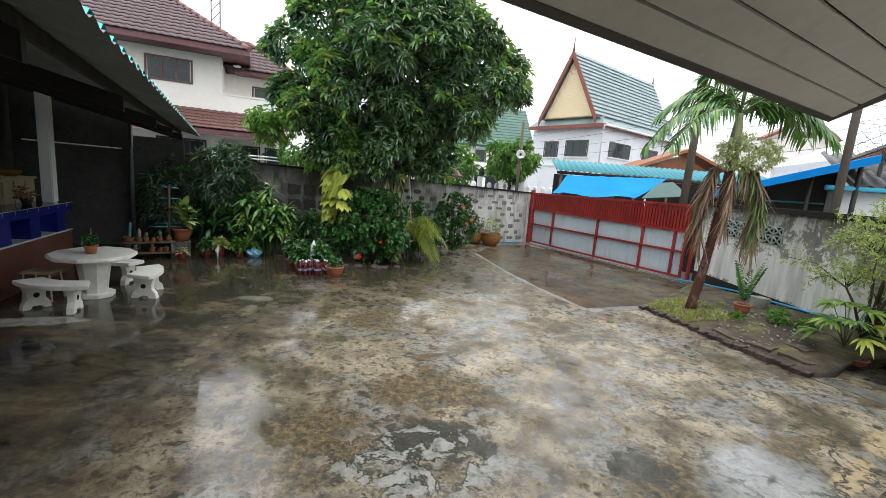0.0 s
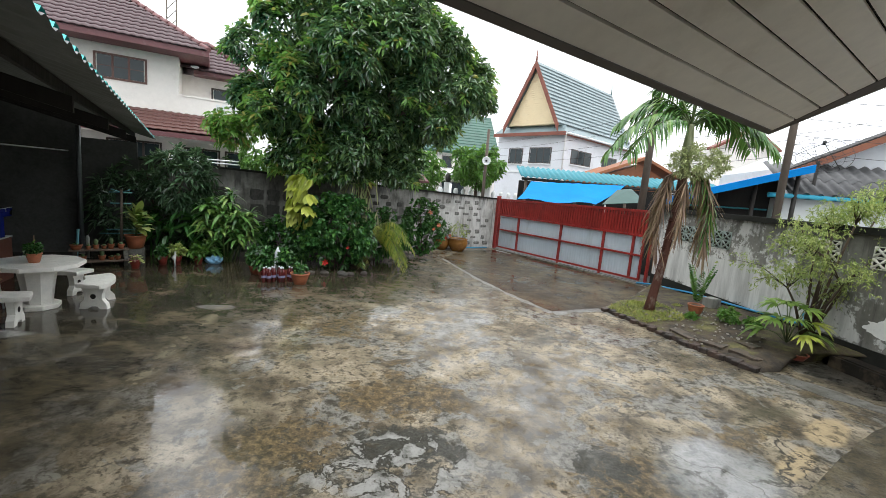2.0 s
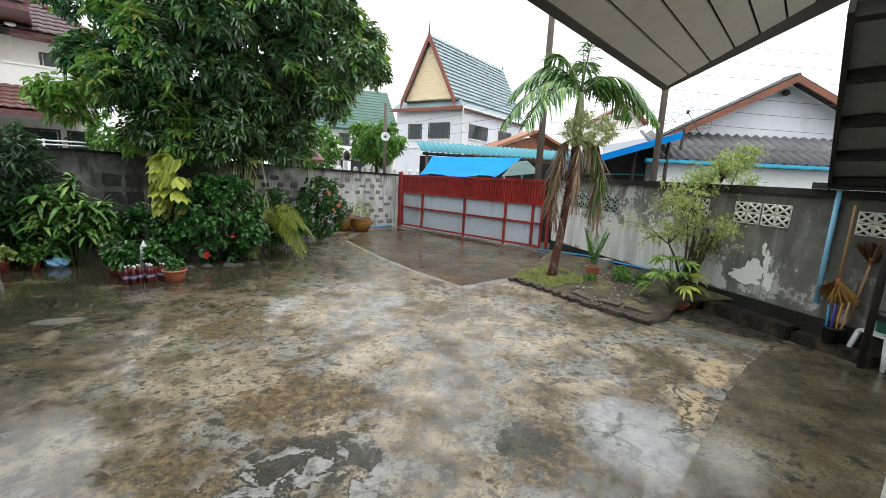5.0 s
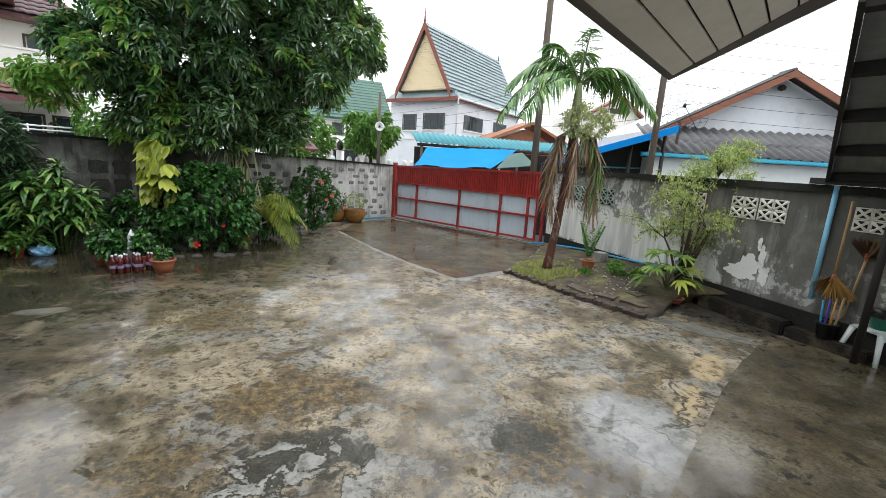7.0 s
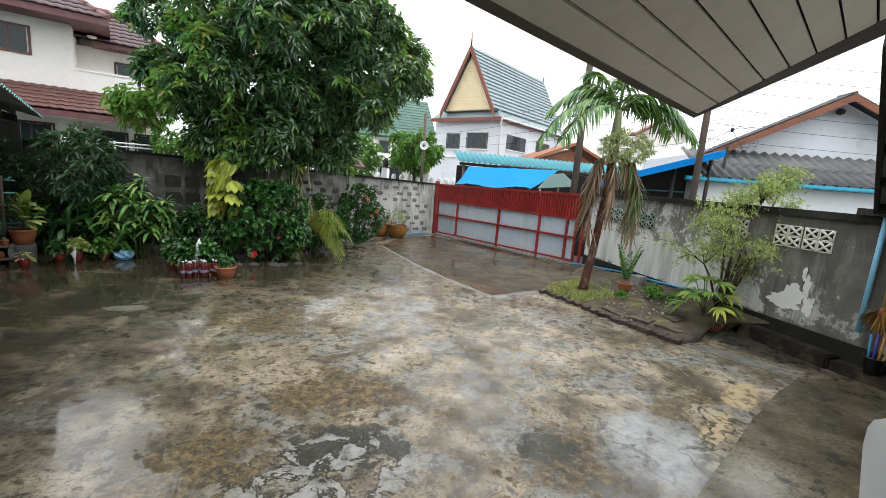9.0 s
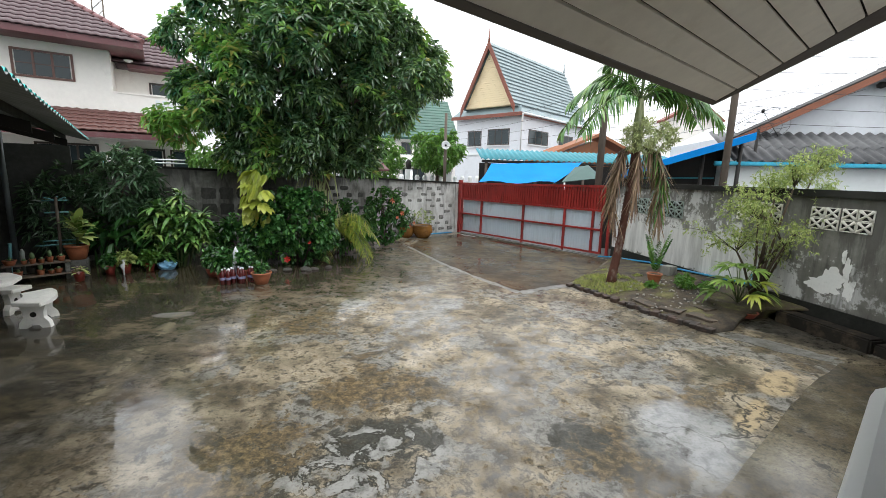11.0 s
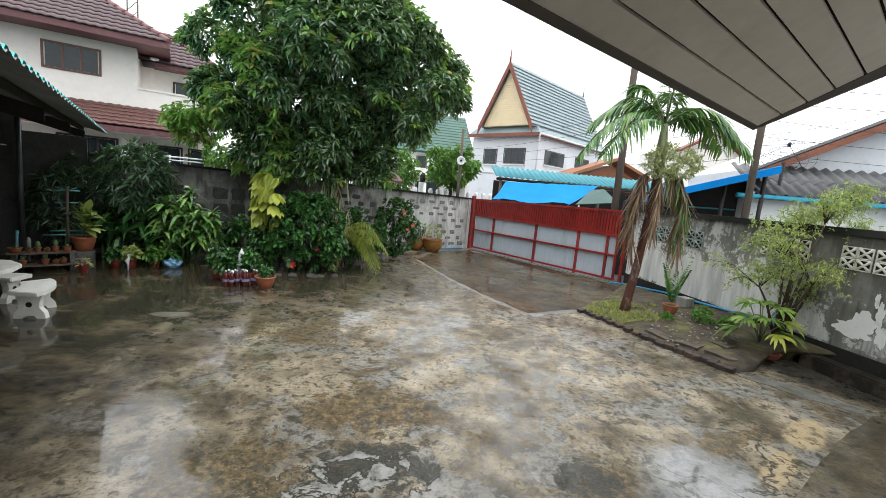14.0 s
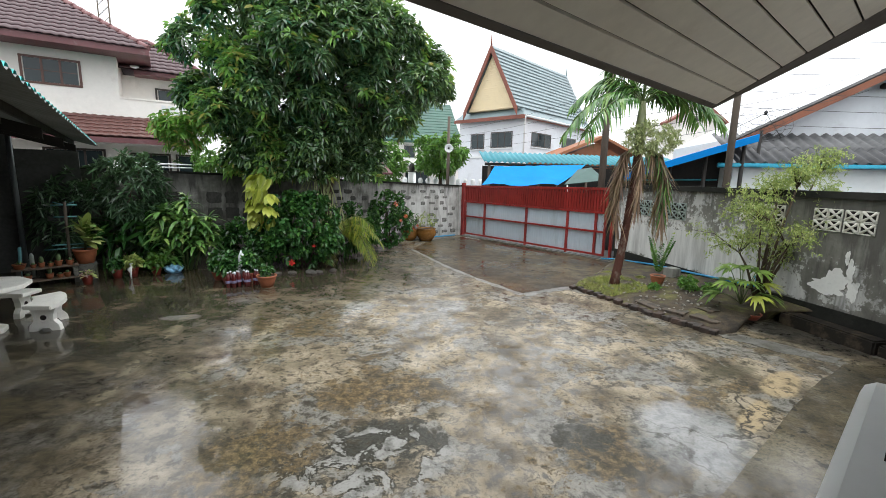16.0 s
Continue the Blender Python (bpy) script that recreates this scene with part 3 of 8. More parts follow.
part("post", box(B(), -0.06, -0.03, 0.0, 0.0, 0.03, 1.78), RED, gp)
gp = thing("gate_post", "red steel gate post beside the wall", "post", at=along(G0, GD))
part("post", box(B(), -0.13, -0.05, 0.0, -0.03, 0.05, 1.74), RED, gp)

# ---- eaves over the camera: sloping soffit of boards ----
EC, ED = Vector((1.82, 2.06, 2.4415)), Vector((-0.797, -0.604, 0))
EN = Vector((0.604, -0.797, 0.5466))
VERGE = -0.29  # the verge runs aslant to the eaves


def soffit_at(s, u, h=0.0):
    return EC + ED * (s + VERGE * u) + EN * u + Vector((0, 0, h))


def soffit_strip(bm, s0, s1, u0, u1, h, thick):
    """A strip of the sloping soffit: its far end follows the verge, its near end is square."""
    far = [soffit_at(s0, u0, h), soffit_at(s0, u1, h)]
    near = [soffit_at(s1 - VERGE * u0, u0, h), soffit_at(s1 - VERGE * u1, u1, h)]
    slab(bm, [far[0], near[0], near[1], far[1]], thick)


bm = B()
for k in range(12):
    u0 = 0.012 if k == 0 else 0.1262 + (k - 1) * 0.1132
    soffit_strip(bm, 0.02, 7, u0, 0.1148 + k * 0.1132, 0.012, 0.012)
tagged(part("ceiling", bm, SOFFIT), "beige fibre cement soffit boards with dark gaps", "ceiling", kind="structure")
bm = B()
soffit_strip(bm, -0.02, 7, 0, 3.0, 0.05, 0.035)
tagged(part("roof_deck", bm, DARK), "dark roof deck above the soffit boards", "roof", kind="structure")
bm = B()
soffit_strip(bm, -0.024, 7, -0.018, 0.012, 0.05, 0.055)
soffit_strip(bm, -0.024, 0.02, 0.0125, 3.0, 0.05, 0.055)
tagged(part("fascia", bm, plain("grey_fascia", (0.10, 0.085, 0.075), 0.6)), "thin grey-brown fascia along the eaves", "trim", kind="structure")

# ---- own house: the camera leans out of a window in this wall ----
HW = along((2.29, 0.92), (-0.8, -0.6))
bm = B()
box(bm, 1.0, -0.05, -0.05, 2.15, 0.10, 3.0, HW)
box(bm, 2.15, -0.05, -0.05, 4.35, 0.10, 1.36, HW)
box(bm, 2.15, -0.05, 2.62, 4.35, 0.10, 3.0, HW)
box(bm, 4.35, -0.05, -0.05, 12, 0.10, 3.0, HW)
tagged(part("wall_house", bm, WHITE), "white painted house wall under the eaves", "wall", kind="structure")
bm = B()
box(bm, 1.0, 3.0, -0.05, 12, 3.15, 3.0, HW)
box(bm, 1.0, 0.1005, -0.05, 1.15, 2.9995, 3.0, HW)
box(bm, 11.85, 0.1005, -0.05, 12, 2.9995, 3.0, HW)
tagged(part("wall_room", bm, WHITE), "plain white wall of the room behind the window", "wall", kind="structure")
bm = B()
box(bm, 1.0, -0.05, 3.0005, 12, 3.15, 3.05, HW)
tagged(part("ceiling_room", bm, WHITE), "plain white ceiling of the room", "ceiling", kind="structure")


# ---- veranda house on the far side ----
# walls below the veranda roof: its shade is put into their colours
SHADED_CREAM = plain("shade_darkened_cream_wall", (0.20, 0.178, 0.115), 0.7, 0, 0.15, 2, 0.2)
PALE_TILE = plain("pale_floor_tile", (0.50, 0.56, 0.58), 0.2, 0, 0.1, 4, 0.03)
SHADED_BLOCKWALL = plain("shade_darkened_block_wall", (0.085, 0.088, 0.083), 0.8, 0, 0.3, 4, 0.4, dirt=(0.045, 0.046, 0.043))
for m_ in (SHADED_CREAM, SHADED_BLOCKWALL):
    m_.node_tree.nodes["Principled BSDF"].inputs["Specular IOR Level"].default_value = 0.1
TURQ = plain("turquoise_sheet", (0.02, 0.40, 0.37), 0.4, 0.0, 0.15, 4, 0.05)
V0, VD = (-5.73, 3.09), (-0.42, 0.907)
VH = along(V0, VD)
bm = B()
prism(bm, [(-0.84, 0.0), (2.4, 0.0), (2.4, 0.6), (3.3, 0.6), (3.3, 3.2), (-5, 3.2), (-5, 1.6), (-0.84, 1.6)], -0.05, 0.155, VH)
prism(bm, [(-0.59, 0.0), (2.4, 0.0), (2.4, 0.6), (3.3, 0.6), (3.3, 3.2), (-5, 3.2), (-5, 1.6), (-0.59, 1.6)], 0.155, 0.31, VH)
prism(bm, [(-0.34, 0.0), (2.4, 0.0), (2.4, 0.6), (3.3, 0.6), (3.3, 3.2), (-5, 3.2), (-5, 1.6), (-0.34, 1.6)], 0.31, 0.47, VH)
prism(bm, [(-0.09, 0.0), (2.4, 0.0), (2.4, 0.6), (3.3, 0.6), (3.3, 3.2), (-5, 3.2), (-5, 1.6), (-0.09, 1.6)], 0.47, 0.62, VH)
tagged(part("veranda_plinth", bm, BROWN), "red-brown painted veranda plinth with side of the steps", "plinth", kind="structure")
stair = thing("steps", "pale grey tiled steps up to the veranda", "steps", at=VH)
for x0, x1, z in ((-0.84, -0.57, 0.155), (-0.59, -0.32, 0.31), (-0.34, -0.07, 0.47), (-0.09, 0.16, 0.62)):
    part("tread", box(B(), x0 - 0.015, -0.012, z, x1, 1.55, z + 0.022, bevel=0.004), PALE_TILE, stair)
    part("riser", box(B(), x0 - 0.010, -0.006, z - 0.15, x0 - 0.0015, 1.55, z - 0.002), PALE_TILE, stair)
bm = B()
box(bm, 0.165, -0.012, 0.62, 2.4, 3.2, 0.64, VH)
box(bm, 2.4005, 0.59, 0.62, 3.31, 3.2, 0.64, VH)
box(bm, -5, 1.62, 0.62, 0.165, 3.2, 0.64, VH)
tagged(part("veranda_floor", bm, PALE_TILE), "pale tiled veranda floor", "floor", kind="structure")
mat_ob = thing("door_mat", "worn dark red door mat on the steps", "mat", at=VH @ Matrix.Translation((-0.06, 0.35, 0.643)))
part("pile", box(B(), -0.26 + 0.26, 0, 0, 0.22, 0.75, 0.014, bevel=0.005), plain("red_mat", (0.16, 0.04, 0.02), 0.9, 0, 0.4, 30, 0.5), mat_ob)

bench = thing("tiled_bench", "built-in bench of glossy dark blue tiles", "bench", at=VH)
part("seat", box(B(), -0.12, -0.02, 1.0, 2.42, 0.44, 1.055, bevel=0.006), BLUE_TILE, bench)
part("front_band", box(B(), -0.115, -0.014, 0.935, 2.415, 0.434, 0.9985), BLUE_TILE, bench)
for x0, x1 in ((-0.08, 0.19), (0.62, 0.86), (1.28, 1.52), (1.98, 2.22)):
    part("pier", box(B(), x0, 0.0, 0.641, x1, 0.40, 0.9345), BLUE_TILE, bench)
for k in range(10):
    part("tile_joint", box(B(), -0.10 + k * 0.26, -0.0216, 1.004, -0.096 + k * 0.26, -0.0200, 1.05), PALE_TILE, bench)
part("edge_trim", box(B(), -0.122, -0.024, 1.0565, 2.422, -0.012, 1.062), PALE_TILE, bench)
for x in (0.13, 2.28):
    col = thing("column", "white painted square veranda column on the bench", "column", "veranda columns", at=VH @ Matrix.Translation((x, 0.12, 1.0565)))
    part("shaft", box(B(), -0.075, 0, 0, 0.075, 0.15, 1.82, bevel=0.012), WHITE, col)

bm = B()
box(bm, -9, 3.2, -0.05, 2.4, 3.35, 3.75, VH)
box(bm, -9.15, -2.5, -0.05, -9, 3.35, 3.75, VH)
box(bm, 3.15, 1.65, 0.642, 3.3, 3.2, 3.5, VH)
tagged(part("wall_veranda", bm, SHADED_CREAM), "cream house wall behind the veranda, coloured dark for the roof's shade", "wall", kind="structure")
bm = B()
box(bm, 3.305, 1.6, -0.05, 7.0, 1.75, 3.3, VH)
# dark pieces added before the back wall to stand for deep shade
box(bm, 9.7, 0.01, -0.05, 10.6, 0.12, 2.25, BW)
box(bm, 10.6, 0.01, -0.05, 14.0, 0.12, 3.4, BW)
tagged(part("wall_shed", bm, SHADED_BLOCKWALL), "grey block wall under the veranda roof, coloured dark for its shade", "wall", kind="structure")
door = thing("door_1", "dark brown door standing in the shaded wall", "door", kind="structure", at=VH @ Matrix.Translation((-0.6, 3.195, 0.64)))
part("leaf", box(B(), -0.5, -0.05, 0, 0.4, 0.0, 2.0, bevel=0.006), TIMBER, door)
part("door_frame", box(B(), -0.58, -0.06, 0, -0.505, 0.0, 2.08), TIMBER, door)
part("door_frame", box(B(), 0.405, -0.06, 0, 0.48, 0.0, 2.08), TIMBER, door)

# curtain hanging beside the first column
bm = B()
prev = None
for k in range(25):
    x, y = 0.50 + k * 0.016, 1.1 + 0.022 * math.sin(k * 1.3)
    a, b = bm.verts.new(VH @ Vector((x, y, 1.75 + 0.03 * math.sin(k * 0.9)))), bm.verts.new(VH @ Vector((x, y, 2.85)))
    if prev:
        bm.faces.new((prev[0], a, b, prev[1]))
    prev = (a, b)
bmesh.ops.solidify(bm, geom=bm.faces[:], thickness=0.004)
cur = thing("curtain", "dull yellow cloth blind hanging on the veranda", "curtain")
part("cloth", bm, plain("yellow_cloth", (0.26, 0.21, 0.09), 0.9, 0, 0.2, 8, 0.2), cur)
part("rod", tube(B(), [VH @ Vector((0.38, 1.1, 2.86)), VH @ Vector((1.03, 1.1, 2.86))], 0.012, 8), TIMBER, cur)

# outdoor air conditioner unit on the wall
ac = thing("air_conditioner", "white outdoor air conditioner unit on the wall", "air conditioner", at=VH @ Matrix.Translation((0.95, 2.85, 1.75)))
part("casing", box(B(), -0.36, 0, 0, 0.36, 0.27, 0.52, bevel=0.015), WHITE, ac)
part("fan_grille", lathe(B(), [(0.19, 0), (0.19, 0.012), (0.17, 0.016), (0.02, 0.016)], 24, Matrix.Translation((-0.1, -0.002, 0.27)) @ pose(0, 0, 0, 90)), DARK, ac)
part("bracket", box(B(), -0.28, 0, -0.05, -0.22, 0.35, -0.002), TIMBER, ac)
part("bracket", box(B(), 0.22, 0, -0.05, 0.28, 0.35, -0.002), TIMBER, ac)

# cabinet
OLD_WOOD = plain("faded_cream_wood", (0.42, 0.36, 0.22), 0.55, 0, 0.2, 5, 0.2, (1, 1, 0.3))
cab = thing("cabinet", "faded cream wooden cabinet on the veranda", "cabinet", at=VH @ Matrix.Translation((2.36, 0.82, 0.641)))
part("body", box(B(), 0, 0, 0.06, 0.90, 0.42, 0.70, bevel=0.006), OLD_WOOD, cab)
part("top", box(B(), -0.03, -0.03, 0.7015, 0.93, 0.45, 0.735, bevel=0.006), OLD_WOOD, cab)
for x in (0.02, 0.31, 0.60):
    dr = part("cabinet_door", box(B(), x, -0.018, 0.10, x + 0.27, -0.001, 0.68, bevel=0.005), OLD_WOOD, cab)
    part("knob", lathe(B(), [(0.012, 0), (0.016, 0.012), (0.004, 0.02)], 10, Matrix.Translation((x + 0.23, -0.018, 0.42)) @ pose(0, 0, 0, 90)), TIMBER, dr)
for x in (0.02, 0.82):
    part("foot", box(B(), x, 0.03, 0.0, x + 0.06, 0.38, 0.0595), OLD_WOOD, cab)
bkt = thing("wicker_basket", "small brown wicker basket on the cabinet", "basket", at=VH @ Matrix.Translation((3.0, 1.02, 1.378)))
part("bowl", lathe(B(), [(0.09, 0), (0.15, 0.05), (0.16, 0.10), (0.15, 0.10), (0.135, 0.05), (0.02, 0.015)], 18), plain("wicker", (0.22, 0.12, 0.04), 0.8, 0, 0.3, 30, 0.5), bkt)

# slatted plastic lounge chair
CHAIR_G = plain("pale_green_plastic", (0.36, 0.52, 0.46), 0.35, 0, 0.08, 4, 0.03)
ch = thing("plastic_armchair", "pale green slatted plastic armchair behind the bench", "chair", at=VH @ Matrix.Translation((1.22, 0.82, 0.64)) @ pose(0, 0, 0, 0, 0, 200))
part("seat", box(B(), -0.24, -0.24, 0.36, 0.24, 0.24, 0.40, bevel=0.01), CHAIR_G, ch)
back = part("backrest", box(B(), -0.26, 0.0, 0.0, 0.26, 0.03, 0.06, Matrix.Translation((0, 0.22, 0.40)) @ pose(0, 0, 0, -18), bevel=0.008), CHAIR_G, ch)
for k in range(8):
    x = -0.235 + k * 0.06
    part("back_slat", box(B(), x, 0.004, 0.06, x + 0.045, 0.024, 0.55, Matrix.Translation((0, 0.22, 0.40)) @ pose(0, 0, 0, -18)), CHAIR_G, back)
part("top_rail", box(B(), -0.27, 0.0, 0.551, 0.27, 0.03, 0.62, Matrix.Translation((0, 0.22, 0.40)) @ pose(0, 0, 0, -18), bevel=0.012), CHAIR_G, back)
for sx in (-1, 1):
    part("armrest", box(B(), sx * 0.27 - 0.03, -0.25, 0.60, sx * 0.27 + 0.03, 0.30, 0.63, bevel=0.01), CHAIR_G, ch)
    for y in (-0.22, 0.18):
        part("leg", tube(B(), [(sx * 0.27, y - 0.02, 0.0), (sx * 0.26, y, 0.60)], [0.022, 0.026], 8), CHAIR_G, ch)
fig = thing("flower_pot", "dark pot of dried flowers on the bench", "flower pot", at=VH @ Matrix.Translation((1.78, 0.25, 1.0565)))
part("pot", lathe(B(), [(0.05, 0), (0.08, 0.10), (0.075, 0.10), (0.045, 0.01)], 14), TIMBER, fig)

# ---- veranda roof: corrugated sheets on dark timbers ----
E1, EDV = Vector((-6.42, 7.95, 2.35)), Vector((0.544, -0.839, 0))
VN = Vector((-0.839, -0.544, 0.26))


def roof_at(s, u, h=0.0):
    return E1 + EDV * s + VN * u + Vector((0, 0, h))


def ribbed(s0, s1, u0, u1, pitch, amp, lift):
    bm = B()
    n = int((s1 - s0) / pitch * 4)
    prev = None
    for k in range(n + 1):
        s = s0 + k * pitch / 4
        h = lift + (0, amp, amp, 0)[k % 4]
        a, b = bm.verts.new(roof_at(s, u0, h)), bm.verts.new(roof_at(s, u1, h))
        if prev:
            bm.faces.new((prev[0], a, b, prev[1]))
        prev = (a, b)
    return bm


roof = tagged(part("roof_veranda", ribbed(-0.02, 11, 0.012, 5.2, 0.20, 0.034, 0.010), TURQ), "turquoise corrugated metal veranda roof", "roof", kind="structure")
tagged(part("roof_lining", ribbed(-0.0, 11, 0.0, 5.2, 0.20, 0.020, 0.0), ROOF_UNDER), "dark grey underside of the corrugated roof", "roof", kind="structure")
for u in (0.34, 1.25, 2.3, 3.3):
    p = thing("purlin", "dark steel purlin under the veranda roof", "purlin", "roof purlins")
    a, b = roof_at(0.0, u, -0.004), roof_at(11, u, -0.004)
    bm = B()
    slab(bm, [a, b, b + VN * 0.06, a + VN * 0.06], 0.075)
    part("beam", bm, TIMBER, p)
for s in (0.35, 2.3, 4.3, 6.3, 8.3):
    p = thing("rafter", "dark steel rafter under the veranda roof", "rafter", "roof rafters")
    a, b = roof_at(s, 0.30, -0.085), roof_at(s, 5.0, -0.085)
    bm = B()
    slab(bm, [a, a + EDV * 0.06, b + EDV * 0.06, b], 0.12)
    part("beam", bm, TIMBER, p)
for (x, y), r, lab, mt in (((-7.38, 7.2), 0.04, "dark grey steel post of the veranda roof", GREY_STEEL), ((-3.29, 1.06), 0.034, "pale green painted steel post of the veranda roof", plain("pale_green_paint", (0.42, 0.52, 0.47), 0.4, 0, 0.1, 5, 0.05))):
    post = thing("roof_post", lab, "post", at=(x, y, 0))
    part("tube", tube(B(), [(0, 0, 0), (0, 0, 2.62)], r, 14), mt, post)
    part("base_plate", lathe(B(), [(r + 0.018, 0), (r + 0.014, 0.01), (r + 0.002, 0.014)], 16), MORTAR, post)
bm = B()
tube(bm, [VH @ Vector((3.3, 0.5, 0.5)), VH @ Vector((3.55, 0.9, 2.5))], 0.03, 8)
pp = thing("leaning_pipe", "blue plastic pipe leaning under the roof", "pipe")
part("pipe", bm, plain("blue_plastic_pipe", (0.03, 0.17, 0.30), 0.35, 0, 0.1), pp)
bm = B()
tube(bm, [VH @ Vector((2.0, 0.35, 1.97)), VH @ Vector((6.6, -0.3, 1.97))], 0.012, 6)
ln = thing("clothes_line", "thin pale line stretched below the roof", "line")
part("rope", bm, WHITE, ln)


# ---- plants: helpers ----
rng = np.random.default_rng(7)


def unit(a):
    return a / np.maximum(np.linalg.norm(a, axis=-1, keepdims=True), 1e-9)


def leaf_arrays(P, D, L, W, droop=0.25, fold=0.18):
    """Broad leaves: a folded blade of two faces each. P, D: bases and directions; L, W: lengths and widths."""
    n = len(P)
    side = unit(np.cross(D, rng.normal(0, 0.45, (n, 3)) + (0, 0, 1.0)))
    up = np.cross(side, D)
    L, W = L[:, None], W[:, None]
    down = np.array((0, 0, -1.0))
    lift = up * W * fold
    r1 = P + D * L * 0.28 + down * L * droop * 0.10 + lift
    r2 = P + D * L * 0.68 + down * L * droop * 0.50 + lift
    tip = P + D * L + down * L * droop
    V = np.stack([P, r1 + side * W * 0.46, r2 + side * W * 0.42, tip, r2 - side * W * 0.42, r1 - side * W * 0.46], 1).reshape(-1, 3)
    k = np.arange(n)[:, None] * 6
    F = np.concatenate([k + (0, 1, 2, 3), k + (0, 3, 4, 5)])
    return V, F


def strap_arrays(P, D, L, W, droop=0.5, segs=4, blunt=0.0):
    """Long arching blades in segs pieces, widest in the middle."""
    n = len(P)
    side = unit(np.cross(D, np.array((0, 0, 1.0)) + rng.normal(0, 0.15, (n, 3))))
    rings = []
    for j in range(segs + 1):
        s = j / segs
        w = max(0.06, math.sin(math.pi * min(1, 0.12 + s * (0.88 - blunt))) ** 0.7)
        c = P + D * (L * s)[:, None] + np.array((0, 0, -1.0)) * (np.asarray(droop) * L * s * s)[:, None]
        rings += [c - side * (W * w / 2)[:, None], c + side * (W * w / 2)[:, None]]
    V = np.stack(rings, 1).reshape(-1, 3)
    m = 2 * (segs + 1)
    k = np.arange(n)[:, None] * m
    F = np.concatenate([k + (2 * j, 2 * j + 1, 2 * j + 3, 2 * j + 2) for j in range(segs)])
    return V, F


def leaf_part(name, arrays, material, parent=None, label=""):
    Vs, Fs, base = [], [], 0
    for V, F in arrays:
        Vs.append(V)
        Fs.append(F + base)
        base += len(V)
    return mesh_of(name, np.concatenate(Vs).tolist(), np.concatenate(Fs).tolist(), material, parent, label)


def ball(n, centre, radius, inner=0.55):
    """Points between inner and 1 of an ellipsoid."""
    d = unit(rng.normal(size=(n, 3)))
    r = rng.uniform(inner ** 3, 1, (n, 1)) ** (1 / 3)
    return np.array(centre) + d * r * np.array(radius), d


def clumps(C, out, per, L, W, spread=0.8, droop=0.3, sag=0.35):
    """Rosettes of per leaves round each centre C, leaning along out."""
    n = len(C)
    P = np.repeat(C, per, 0) + rng.normal(0, L * 0.18, (n * per, 3))
    D = unit(np.repeat(out, per, 0) * 0.55 + rng.normal(0, spread, (n * per, 3)) + (0, 0, -sag))
    return leaf_arrays(P, D, rng.uniform(0.7, 1.2, n * per) * L, rng.uniform(0.8, 1.2, n * per) * W, droop)


def rosettes(C, out, per, L, W, droop=0.5):
    """Umbrella-like whorls: per leaves spread round the tip of each twig at C, drooping at their ends."""
    n = len(C)
    axis = unit(out * 0.7 + (0, 0, 0.55) + rng.normal(0, 0.25, (n, 3)))
    u = unit(np.cross(axis, rng.normal(size=(n, 3))))
    w = np.cross(axis, u)
    a = rng.uniform(0, 6.283, (n, 1)) + np.arange(per) * 2.399 + rng.normal(0, 0.2, (n, per))
    el = rng.uniform(-0.25, 0.75, (n, per))[..., None]
    D = unit(u[:, None] * np.cos(a)[..., None] + w[:, None] * np.sin(a)[..., None] + axis[:, None] * el)
    P = C[:, None] + D * L * 0.08 - axis[:, None] * rng.uniform(0, L * 0.5, (n, per, 1))
    m = n * per
    return leaf_arrays(P.reshape(-1, 3), D.reshape(-1, 3), rng.uniform(0.75, 1.15, m) * L, rng.uniform(0.8, 1.2, m) * W, droop)


MANGO = leafy("mango_leaf", (0.014, 0.042, 0.017), (0.135, 0.255, 0.110), (0.20, 0.34, 0.10), 0.14, 0.22, 0.18)
MANGO.node_tree.nodes["Principled BSDF"].inputs["Specular IOR Level"].default_value = 1.0
OLEANDER = leafy("narrow_dark_leaf", (0.014, 0.045, 0.022), (0.10, 0.19, 0.095), None, 0, 0.3, 0.10)
HIBISCUS = leafy("hibiscus_leaf", (0.012, 0.045, 0.015), (0.065, 0.20, 0.05), (0.12, 0.30, 0.06), 0.16, 0.25, 0.12)
DRACAENA = leafy("strap_leaf", (0.030, 0.100, 0.025), (0.16, 0.34, 0.08), (0.30, 0.46, 0.12), 0.18, 0.3, 0.13)
LIME = leafy("yellow_green_leaf", (0.32, 0.40, 0.05), (0.56, 0.60, 0.11), None, 0, 0.35, 0.3)
PALE = leafy("pale_variegated_leaf", (0.30, 0.40, 0.09), (0.60, 0.66, 0.26), (0.16, 0.30, 0.06), 0.2, 0.4, 0.25)
PALM = leafy("palm_leaflet", (0.022, 0.085, 0.022), (0.125, 0.27, 0.07), (0.24, 0.38, 0.11), 0.14, 0.25, 0.2)
FAN = leafy("fan_leaf", (0.10, 0.20, 0.03), (0.26, 0.40, 0.08), None, 0, 0.4, 0.3)
GOLD = leafy("yellowing_frond", (0.12, 0.22, 0.03), (0.30, 0.38, 0.06), (0.42, 0.40, 0.06), 0.3, 0.4, 0.3)
DEAD = leafy("dead_frond", (0.14, 0.085, 0.055), (0.36, 0.24, 0.15), (0.20, 0.12, 0.09), 0.3, 0.7, 0.15)
FINE = leafy("small_shrub_leaf", (0.17, 0.24, 0.06), (0.42, 0.50, 0.17), (0.52, 0.54, 0.20), 0.25, 0.5, 0.35)
FERN = leafy("dusty_green_leaf", (0.34, 0.38, 0.17), (0.60, 0.63, 0.34), None, 0, 0.5, 0.35)
PETAL = leafy("red_petal", (0.42, 0.012, 0.012), (0.62, 0.04, 0.03), None, 0, 0.4, 0.2)
